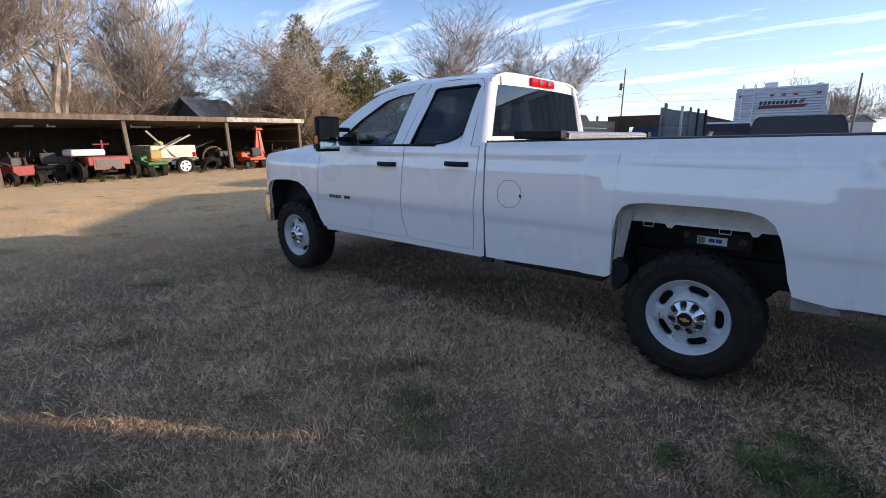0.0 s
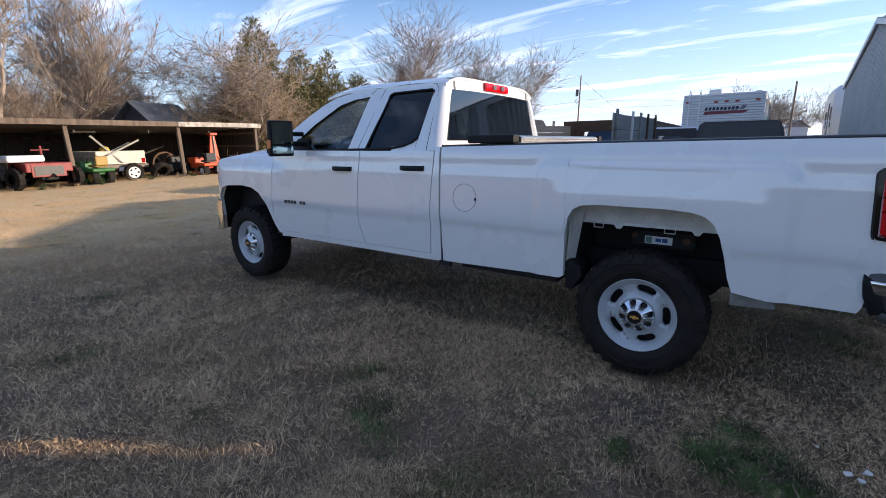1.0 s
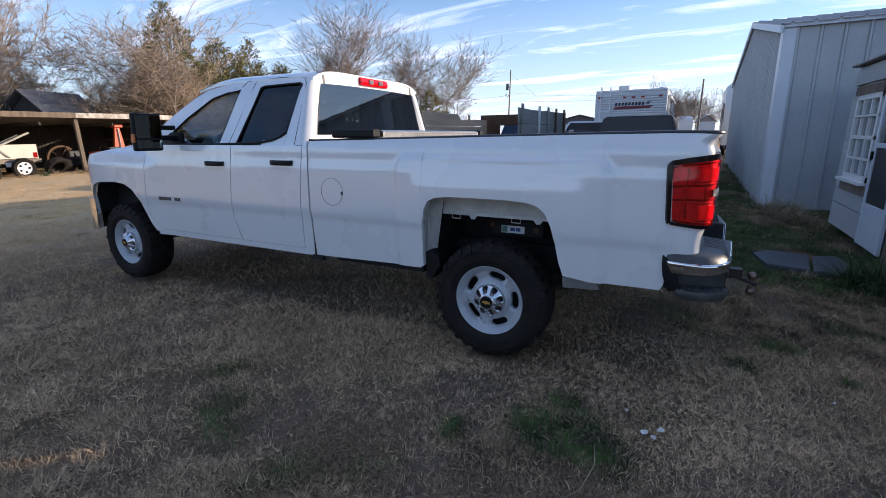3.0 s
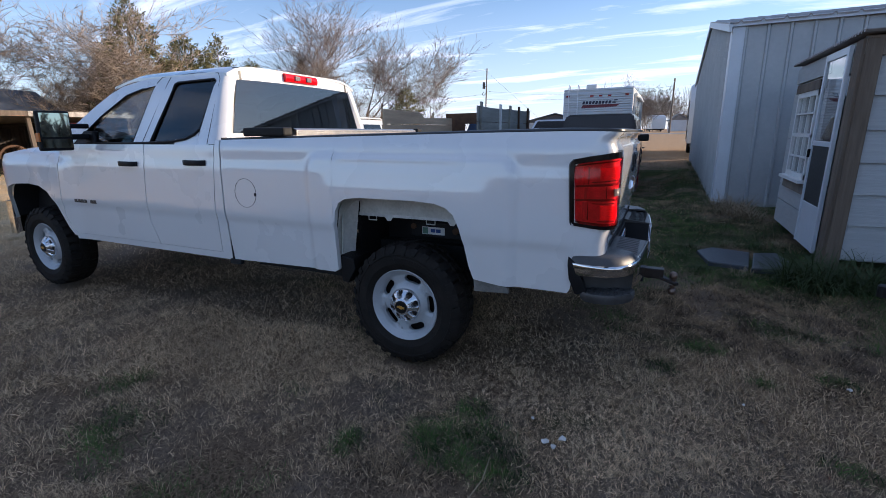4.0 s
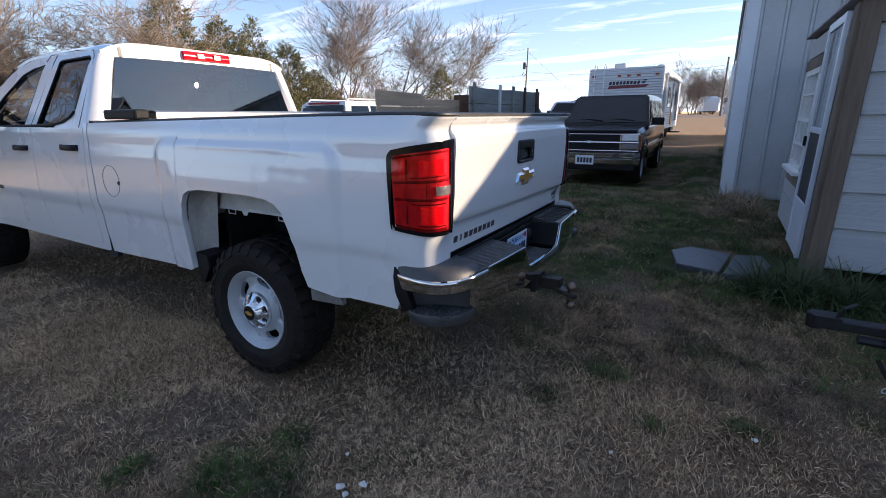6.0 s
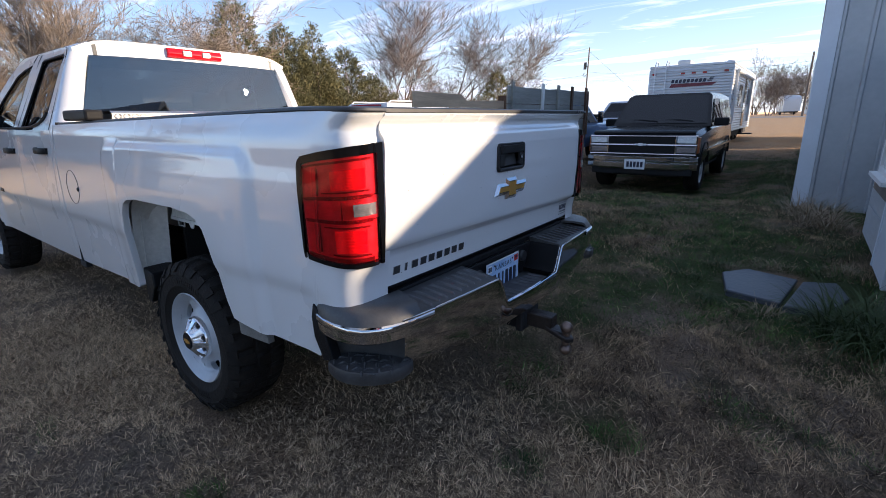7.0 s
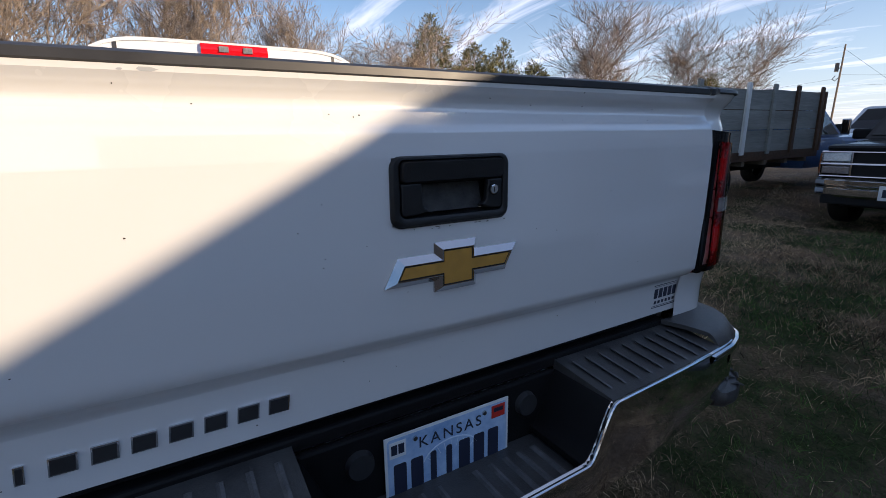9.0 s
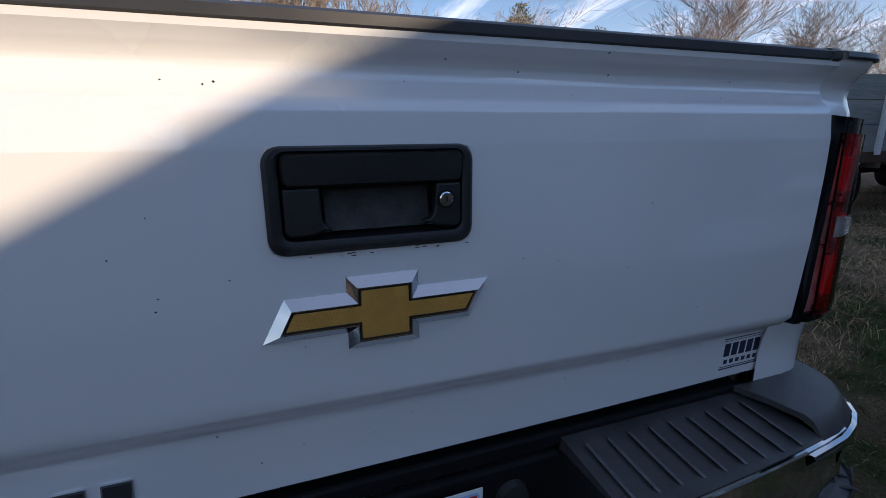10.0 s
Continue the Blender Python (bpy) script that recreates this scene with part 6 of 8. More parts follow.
def parked_suv():
    s = thing("parked_suv", pose(-0.20, 8.42, 0.12, 0, 0, 0.5), "dark green older sport utility vehicle with chrome grille and bumper", "car")
    lo = 0.34
    secs = [body_ring(0.14, 0.93, lo + 0.1, 0.86), body_ring(0.18, 0.96, lo + 0.08, 0.93), body_ring(0.5, 0.975, lo, 1.0), body_ring(1.4, 0.98, lo, 1.06), body_ring(1.7, 0.98, lo, 1.09), body_ring(4.6, 0.98, lo, 1.10), body_ring(4.75, 0.95, lo + 0.1, 1.08)]
    part("body", ring_loft(secs), DARKPAINT, s, "dark glossy car body", True)
    # cabin with raked pillars
    cab = [[(-0.94, 1.42, 1.07), (-0.82, 2.08, 1.66), (-0.74, 2.18, 1.72), (0.74, 2.18, 1.72), (0.82, 2.08, 1.66), (0.94, 1.42, 1.07)],
           [(-0.95, 4.70, 1.07), (-0.83, 4.62, 1.66), (-0.75, 4.55, 1.72), (0.75, 4.55, 1.72), (0.83, 4.62, 1.66), (0.95, 4.70, 1.07)]]
    mid = [tuple((Vector(a) + Vector(b)) / 2 + Vector((0, 0, 0.02 if i in (2, 3) else 0))) for i, (a, b) in enumerate(zip(*cab))]
    part("cabin", ring_loft([cab[0], mid, cab[1]]), DARKPAINT, s, "", True)
    pane(s, [(-0.87, 1.465, 1.115), (0.87, 1.465, 1.115), (0.765, 2.075, 1.665), (-0.765, 2.075, 1.665)], SCREENG, "windscreen")
    for sg in (1, -1):
        for y0, y1, y2, y3 in ((1.72, 2.78, 2.72, 2.22), (2.88, 3.70, 3.66, 2.84), (3.80, 4.58, 4.50, 3.76)):
            pts = [(sg * 0.938, y0, 1.13), (sg * 0.940, y1, 1.13), (sg * 0.848, y2, 1.60), (sg * 0.845, y3, 1.60)]
            pane(s, pts if sg > 0 else pts[::-1], SCREENG)
        me = Mesh()
        me.box((sg * 0.99 - 0.02, 0.9, 0.62), (sg * 0.99 + 0.02, 4.5, 0.66))
        part("side_moulding", me, CHROME, s)
        me = Mesh()
        me.box((sg * 1.08 - 0.13, 1.72, 1.06), (sg * 1.08 + 0.13, 1.82, 1.22))
        part("door_mirror", me, BLACK, s, "", False, 0.03)
        me = Mesh()
        me.box((sg * 0.775 - 0.155, 0.10, 0.79), (sg * 0.775 + 0.155, 0.17, 0.905))
        part("headlight", me, LAMPG, s, "clear headlight", False, 0.012)
        me = Mesh()
        me.box((sg * 0.775 - 0.155, 0.10, 0.625), (sg * 0.775 + 0.155, 0.17, 0.725))
        part("parking_lamp", me, CLEARL, s, "", False, 0.012)
        me = Mesh()
        me.box((sg * 0.958 - 0.018, 0.11, 0.62), (sg * 0.958 + 0.025, 0.24, 0.90))
        part("turn_signal", me, mat("dim_amber_lens", (0.26, 0.075, 0.02), 0.3), s, "", False, 0.01)
        for cy in (0.86, 4.05):
            me = Mesh()
            me.grid([[(sg * o, cy + 0.46 * math.cos(a), 0.33 + 0.46 * math.sin(a)) for o in (0.75, 0.99)] for a in spread(0.1, math.pi - 0.1, 15)], (0, 0.01, 0))
            part("wheel_arch", me, BLACK, s)
        for cy in (0.86, 4.05):
            small_wheel(s, sg * 0.965, cy, 0.245, 0.375, 0.26 * sg)
    me = Mesh()
    me.box((-0.62, 0.118, 0.585), (0.62, 0.16, 0.935))
    g = part("grille", me, BLACK, s, "black grille with chrome bars")
    for z, h in ((0.905, 0.034), (0.738, 0.046), (0.580, 0.034)):
        me = Mesh()
        me.grid([[(x, y, z + h * k) for y, k in ((0.122, 0.0), (0.098, 0.1), (0.088, 0.3), (0.094, 0.6), (0.108, 0.9), (0.122, 1.0))] for x in (-0.95, 0.95)])
        part("grille_bar", me, CHROME, g, "", True)
    me = Mesh()
    me.grid([[(x, y + 0.03 * (x / 0.9) ** 2, z) for y, z in ((0.105, 0.945), (0.085, 0.975), (0.11, 1.0), (0.30, 1.02))] for x in spread(-0.9, 0.9, 9)], (0, 0.015, -0.006))
    part("hood_deflector", me, BLACK, s, "black plastic hood deflector", True)
    for x in (-0.605, 0.605, -0.937, 0.937):
        me = Mesh()
        me.box((x - 0.012, 0.095, 0.59), (x + 0.012, 0.125, 0.93))
        part("grille_end", me, CHROME, g, "", False, 0.004)
    me = Mesh()
    me.box((-0.10, 0.072, 0.750), (0.10, 0.086, 0.780)).box((-0.04, 0.070, 0.742), (0.04, 0.086, 0.788))
    part("front_emblem", me, SIGNW, g)
    me = Mesh()
    me.grid([[(x, y + 0.10 * abs(x / 0.97) ** 5, z) for y, z in ((0.10, 0.560), (0.02, 0.555), (0.0, 0.540), (0.0, 0.485), (0.030, 0.468), (0.034, 0.440), (0.012, 0.425), (0.014, 0.345), (0.05, 0.315), (0.12, 0.305))] for x in spread(-0.985, 0.985, 17)], (0, 0.02, 0))
    part("bumper", me, CHROME, s, "chrome front bumper", False, 0.012)
    me = Mesh()
    me.box((-0.90, 0.10, 0.21), (0.90, 0.20, 0.40)).box((-0.70, 0.20, 0.18), (0.70, 0.5, 0.34))
    part("valance", me, CHASSIS, s, "", False, 0.015)
    me = Mesh()
    me.box((-0.24, -0.010, 0.315), (0.125, 0.002, 0.50))
    pl = part("front_plate", me, SIGNW, s, "white front number plate")
    me = Mesh()
    for i in range(5):
        me.box((-0.20 + i * 0.062, -0.014, 0.355), (-0.155 + i * 0.062, -0.009, 0.455))
    part("plate_bars", me, INK, pl)
    me = Mesh()
    me.tube([(-0.62, 1.56, 1.175), (-0.35, 1.53, 1.19), (-0.05, 1.49, 1.15)], 0.016, 5)
    part("wiper", me, BLACK, s)
    me = Mesh()
    me.tube([(0.12, 1.55, 1.175), (0.35, 1.53, 1.19), (0.62, 1.50, 1.15)], 0.016, 5)
    part("wiper", me, BLACK, s)
    me = Mesh()
    me.box((-0.85, 0.4, 0.24), (0.85, 4.6, 0.40))
    part("underbody", me, CHASSIS, s)


parked_suv()


def travel_trailer():
    r = thing("travel_trailer", pose(-1.285, 18.1, 0.35, 0, 0, 0.2), "white corrugated travel trailer with roof units and a ladder", "trailer")
    w, h, L = 1.31, 2.56, 7.8
    prof = []
    for i in range(25):
        z = 0.42 + i * 0.0917
        prof += [(0.0, z), (0.02, z + 0.03), (0.0, z + 0.088)]
    me = Mesh()
    me.grid([[(x, -o, z) for o, z in prof] for x in spread(-w, w, 5)], (0, 0.05, 0))
    part("rear_wall", me, RVWHITE, r, "white ribbed rear wall")
    for sg in (1, -1):
        me = Mesh()
        me.grid([[(sg * (w + o), y, z) for o, z in prof] for y in spread(0, L, 5)], (-sg * 0.05, 0, 0))
        part("side_wall", me, RVWHITE, r)
    me = Mesh()
    me.grid([[(x, y, h + 0.02 + 0.05 * (1 - (x / w) ** 2)) for x in spread(-w - 0.02, w + 0.02, 7)] for y in (-0.03, L)], (0, 0, -0.03))
    me.box((-w, L - 0.05, 0.42), (w, L, h))
    part("roof", me, RVWHITE, r)
    me = Mesh()
    me.box((-w - 0.02, -0.02, 0.40), (-w + 0.03, 0.04, h)).box((w - 0.03, -0.02, 0.40), (w + 0.02, 0.04, h)).box((-w, -0.025, h - 0.04), (w, 0.03, h + 0.02))
    part("edge_trim", me, TRIMW, r)
    for x0, x1, y0, y1, z1 in ((-0.55, -0.12, 0.6, 1.3, 0.36), (0.20, 0.83, 1.5, 2.3, 0.26)):
        me = Mesh()
        me.box((x0, y0, h), (x1, y1, h + z1))
        part("roof_unit", me, RVWHITE, r, "", False, 0.06, 3)
    me = Mesh()
    me.blob((1.08, 1.0, h + 0.08), (0.22, 0.3, 0.20), 6)
    part("roof_vent", me, RVWHITE, r, "", True)
    me = Mesh()
    for x in (-1.12, -0.76):
        me.tube([(x, -0.10, 0.9), (x, -0.10, h + 0.20), (x, 0.02, h + 0.30), (x, 0.26, h + 0.28), (x, 0.26, h)], 0.020, 6)
    for z in spread(1.0, 2.5, 6):
        me.tube([(-1.12, -0.10, z), (-0.76, -0.10, z)], 0.012, 5)
    part("ladder", me, SIGNW, r, "white roof ladder")
    for x in (-1.16, -0.22, 0.12, 0.46, 1.10):
        me = Mesh()
        me.box((x - 0.065, -0.03, h - 0.17 if abs(x) < 1 else h - 0.16), (x + 0.065, -0.012, h - 0.11 if abs(x) < 1 else h - 0.09))
        part("marker_light", me, REDD, r)
    # the maker's name as plain bars over a dark red stripe
    me = Mesh()
    for i in range(9):
        x = -0.58 + i * 0.125
        me.prism([(x, -0.02, h - 0.45), (x + 0.09, -0.02, h - 0.45), (x + 0.115, -0.02, h - 0.335), (x + 0.025, -0.02, h - 0.335)], (0, 0.012, 0))
    for k in range(3):
        x = 0.56 + k * 0.03
        me.prism([(x, -0.02, h - 0.43 + k * 0.05), (x + 0.13, -0.02, h - 0.43 + k * 0.05), (x + 0.16, -0.02, h - 0.40 + k * 0.05), (x + 0.03, -0.02, h - 0.40 + k * 0.05)], (0, 0.012, 0))
    part("name_bars", me, INK, r, "dark slanted lettering bars")
    me = Mesh()
    me.prism([(-0.62, -0.02, h - 0.60), (0.72, -0.02, h - 0.57), (0.86, -0.02, h - 0.47), (-0.56, -0.02, h - 0.48)], (0, 0.012, 0))
    part("stripe", me, mat("maroon_stripe", (0.16, 0.03, 0.04), 0.5), r, "dark red stripe")
    # awning, windows and door of the long side
    me = Mesh()
    me.tube([(w + 0.09, 0.5, h - 0.12), (w + 0.09, 6.2, h - 0.12)], 0.06, 10)
    for y in (0.6, 6.0):
        me.box((w + 0.02, y - 0.03, 0.7), (w + 0.10, y + 0.03, h - 0.1))
    part("awning", me, SIGNW, r)
    for y0, y1, z0, z1 in ((0.6, 1.3, 1.35, 2.0), (2.2, 3.1, 1.3, 2.05), (4.0, 4.7, 0.55, 2.35), (5.4, 6.5, 1.4, 2.0)):
        me = Mesh()
        me.box((w + 0.005, y0, z0), (w + 0.03, y1, z1))
        part("side_window", me, DARKG, r, "", False)
    me = Mesh()
    me.box((-w + 0.1, 0.2, 0.20), (w - 0.1, L, 0.44))
    part("trailer_frame", me, CHASSIS, r)
    me = Mesh()
    me.box((w - 0.05, 4.0, 0.22), (w + 0.42, 4.7, 0.26)).box((w, 4.05, 0.26), (w + 0.04, 4.1, 0.44)).box((w, 4.6, 0.26), (w + 0.04, 4.65, 0.44))
    part("entry_step", me, CHASSIS, r)
    for sg in (1, -1):
        for y in (3.6, 4.5):
            small_wheel(r, sg * 1.2, y, 0.34, 0.34, 0.2 * sg)
    me = Mesh()
    me.tube([(-0.8, L, 0.42), (0, L + 1.1, 0.42)], 0.05, 6).tube([(0.8, L, 0.42), (0, L + 1.1, 0.42)], 0.05, 6).tube([(0, L + 0.95, 0.05), (0, L + 0.95, 0.75)], 0.035, 8)
    part("tongue", me, CHASSIS, r)


travel_trailer()


def stake_truck():
    s = thing("stake_truck", pose(-3.235, 6.85, 0.18), "old blue stake bed farm truck with grey plank sides", "truck")
    x1, L = 1.10, 3.75
    me = Mesh()
    me.box((-x1, 0.0, 0.72), (x1, L + 0.05, 0.80))
    for y in spread(0.2, L - 0.2, 6):
        me.box((-x1, y - 0.04, 0.62), (x1, y + 0.04, 0.72))
    part("bed_deck", me, OLDWOOD, s)
    for sg in (1, -1):
        me = Mesh()
        me.box((sg * (x1 + 0.02) - 0.025, -0.02, 0.70), (sg * (x1 + 0.02) + 0.025, L + 0.1, 0.84))
        part("bed_edge", me, RUST, s)
    rnd = random.Random(3)
    for i, (z0, z1) in enumerate(((0.84, 1.17), (1.18, 1.47), (1.48, 1.79))):
        me = Mesh()
        me.grid([[(x1 + 0.005 * rnd.random(), y, z0), (x1, y, z1 - (0.02 * rnd.random() if i == 2 else 0))] for y in spread(0.0, L, 12)], (0.03, 0, 0))
        part("plank", me, GREYWOOD, s)
        me = Mesh()
        me.grid([[(-x1, y, z0), (-x1, y, z1 if i < 2 else curve_at([(0, 1.80), (1.9, 1.77), (1.95, 1.64), (3.3, 1.66), (3.75, 1.66)], y))] for y in spread(0.0, L, 20)], (-0.03, 0, 0))
        part("plank", me, TANWOOD, s)
    for y, m, lean in ((0.15, GREYWOOD, 0.0), (1.35, WHITEWOOD, 0.03), (2.10, GREYWOOD, 0.03), (2.85, RUST, 0.02), (L - 0.03, RUST, 0.0)):
        me = Mesh()
        me.prism([(x1 + 0.035, y - 0.045, 0.80), (x1 + 0.035, y + 0.045, 0.80), (x1 + 0.035, y + 0.045 + lean, 1.86), (x1 + 0.035, y - 0.045 + lean, 1.87)], (0.035, 0, 0))
        part("stake", me, m, s)
    for y in (0.15, 1.4, 2.6):
        me = Mesh()
        me.box((-x1 - 0.07, y - 0.04, 0.80), (-x1 - 0.035, y + 0.04, 1.78))
        part("stake", me, TANWOOD, s)
    # headache rack with expanded metal
    me = Mesh()
    me.box((-x1 - 0.25, L + 0.12, 1.50), (x1 + 0.05, L + 0.17, 1.80)).box((-x1 - 0.25, L + 0.12, 0.8), (-x1 + 0.35, L + 0.17, 1.50)).box((x1 - 0.12, L + 0.12, 0.8), (x1 + 0.05, L + 0.17, 1.50))
    part("cab_rack", me, RUST, s, "rusty brown steel rack behind the cab")
    me = Mesh()
    for i in range(26):
        x = lerp(-0.75, 0.98, i / 25)
        me.tube([(x, L + 0.145, 1.15), (x + 0.15, L + 0.145, 1.50)], 0.005, 4).tube([(x, L + 0.145, 1.50), (x + 0.15, L + 0.145, 1.15)], 0.005, 4)
    part("rack_mesh", me, GREYP, s)
    # blue cab beyond
    secs = [body_ring(L + 0.3, 0.92, 0.45, 1.05), body_ring(L + 1.6, 0.95, 0.45, 1.05), body_ring(L + 1.75, 0.93, 0.45, 1.0), body_ring(L + 2.6, 0.90, 0.5, 0.98)]
    part("cab", ring_loft(secs), BLUEP, s, "blue painted cab", True)
    top = [[(-0.88, L + 0.32, 1.03), (-0.72, L + 0.45, 1.52), (0.72, L + 0.45, 1.52), (0.88, L + 0.32, 1.03)], [(-0.88, L + 1.75, 1.03), (-0.72, L + 1.25, 1.52), (0.72, L + 1.25, 1.52), (0.88, L + 1.75, 1.03)]]
    part("cab_top", ring_loft(top), BLUEP, s, "", False)
    pane(s, [(0.885, L + 0.5, 1.06), (0.885, L + 1.55, 1.06), (0.735, L + 1.2, 1.46), (0.735, L + 0.55, 1.46)], DARKG)
    me = Mesh()
    me.box((0.98, L + 1.35, 1.05), (1.12, L + 1.42, 1.35))
    part("door_mirror", me, CHROME, s, "", False, 0.02)
    me = Mesh()
    for x in (-0.5, 0.42):
        me.box((x, 0.1, 0.48), (x + 0.08, L + 2.4, 0.62))
    part("frame_rail", me, CHASSIS, s)
    for sg in (1, -1):
        small_wheel(s, sg * 0.98, 1.15, 0.37, 0.38, 0.42 * sg, SIGNW)
        small_wheel(s, sg * 0.92, L + 1.9, 0.37, 0.38, 0.22 * sg, SIGNW)


stake_truck()


def far_pickup(x, y, rz, paint, label):
    """A pickup of which little but the cab shows."""
    s = thing("parked_pickup", pose(x, y, ground_z(x, y), 0, 0, rz), label, "pickup truck", "pickups parked in the yard")
    secs = [body_ring(0.1, 0.90, 0.5, 0.98), body_ring(0.4, 0.94, 0.42, 1.05), body_ring(1.5, 0.95, 0.42, 1.12), body_ring(5.0, 0.95, 0.45, 1.12), body_ring(5.1, 0.93, 0.5, 1.1)]
    part("body", ring_loft(secs), paint, s, "", True)
    cab = [[(-0.86, 1.45, 1.10), (-0.68, 2.0, 1.62), (-0.60, 2.08, 1.66), (0.60, 2.08, 1.66), (0.68, 2.0, 1.62), (0.86, 1.45, 1.10)], [(-0.88, 3.35, 1.10), (-0.70, 3.22, 1.62), (-0.62, 3.15, 1.66), (0.62, 3.15, 1.66), (0.70, 3.22, 1.62), (0.88, 3.35, 1.10)]]
    part("cab", ring_loft(cab), paint, s, "", True)
    pane(s, [(-0.78, 1.52, 1.16), (0.78, 1.52, 1.16), (0.60, 1.97, 1.60), (-0.60, 1.97, 1.60)], DARKG, "windscreen")
    pane(s, [(0.75, 3.345, 1.18), (-0.75, 3.345, 1.18), (-0.62, 3.245, 1.58), (0.62, 3.245, 1.58)], DARKG, "back_window")
    for sg in (1, -1):
        pts = [(sg * 0.875, 1.75, 1.15), (sg * 0.88, 3.20, 1.15), (sg * 0.705, 3.10, 1.58), (sg * 0.70, 2.12, 1.58)]
        pane(s, pts if sg > 0 else pts[::-1], DARKG)
        for cy in (0.9, 4.1):
            small_wheel(s, sg * 0.95, cy, 0.36, 0.37, 0.24 * sg)
        me = Mesh()
        me.box((sg * 1.0 - 0.11, 1.72, 1.10), (sg * 1.0 + 0.11, 1.80, 1.28))
        part("door_mirror", me, BLACK, s, "", False, 0.02)
    me = Mesh()
    me.box((-0.15, 3.20, 1.60), (0.15, 3.26, 1.64))
    part("brake_light", me, REDL, s)
    me = Mesh()
    me.box((-0.9, 0.05, 0.42), (0.9, 0.16, 0.56))
    part("bumper", me, CHROME, s, "", False, 0.01)
    return s


far_pickup(-2.15, 13.0, 4, SILVERP, "silver pickup parked beyond the stake truck")


def white_wagon():
    """A tall wagon with its tail towards the yard; local y runs from tail to nose."""
    s = thing("parked_wagon", pose(-7.75, 8.6, ground_z(-7.7, 9), 0, 0, 2), "white passenger wagon with dark glass and roof rails", "car")
    paint = mat("cream_car_paint", (0.72, 0.72, 0.70), 0.3, 0, 0.04, 4, coat=1.0)
    secs = [body_ring(0.0, 0.88, 0.45, 1.02), body_ring(0.08, 0.94, 0.35, 1.06), body_ring(1.0, 0.96, 0.32, 1.08), body_ring(3.4, 0.96, 0.32, 1.06), body_ring(4.4, 0.92, 0.34, 0.92), body_ring(4.6, 0.86, 0.42, 0.84)]
    part("body", ring_loft(secs), paint, s, "", True)
    cab = [[(-0.90, y0, 1.04), (-0.80, y1, 1.62), (-0.70, y2, 1.72), (0.70, y2, 1.72), (0.80, y1, 1.62), (0.90, y0, 1.04)] for y0, y1, y2 in ((0.06, 0.22, 0.34), (3.75, 3.0, 2.85))]
    part("cabin", ring_loft(cab), paint, s, "", True)
    pane(s, [(-0.80, 0.065, 1.10), (0.80, 0.065, 1.10), (0.73, 0.225, 1.60), (-0.73, 0.225, 1.60)], DARKG, "back_window")
    me = Mesh()
    me.grid([[(x, 0.20 + 0.012 * k + 0.05 * x * x, 1.635 + 0.055 * k * (1 - 0.5 * x * x)) for k in (0, 0.5, 1)] for x in spread(-0.55, 0.55, 9)], (0, 0.05, 0))
    part("brake_light", me, REDD, s, "dark red high brake light", True)
    for sg in (1, -1):
        for y0, y1, y2, y3 in ((0.35, 1.25, 1.22, 0.46), (1.35, 2.35, 2.30, 1.33), (2.45, 3.45, 2.90, 2.42)):
            pts = [(sg * 0.898, y0, 1.12), (sg * 0.898, y1, 1.12), (sg * 0.812, y2, 1.58), (sg * 0.812, y3, 1.58)]
            pane(s, pts if sg > 0 else pts[::-1], DARKG)
        me = Mesh()
        me.tube([(sg * 0.70, 0.4, 1.72), (sg * 0.71, 0.5, 1.775), (sg * 0.71, 2.5, 1.775), (sg * 0.70, 2.65, 1.72)], 0.022, 6)
        part("roof_rail", me, paint, s, "", True)
        for cy in (0.95, 3.7):
            small_wheel(s, sg * 0.94, cy, 0.33, 0.33, 0.22 * sg)
        me = Mesh()
        me.box((sg * 0.86 - 0.07, -0.02, 0.75), (sg * 0.86 + 0.05, 0.10, 1.02))
        part("tail_lamp", me, REDD, s, "", False, 0.015)
    me = Mesh()
    me.box((-0.88, -0.06, 0.42), (0.88, 0.10, 0.60))
    part("bumper", me, paint, s, "", False, 0.03)


white_wagon()


# Metal darkened to stand in for the shade inside the shed
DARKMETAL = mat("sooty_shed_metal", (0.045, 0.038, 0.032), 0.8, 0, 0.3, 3)


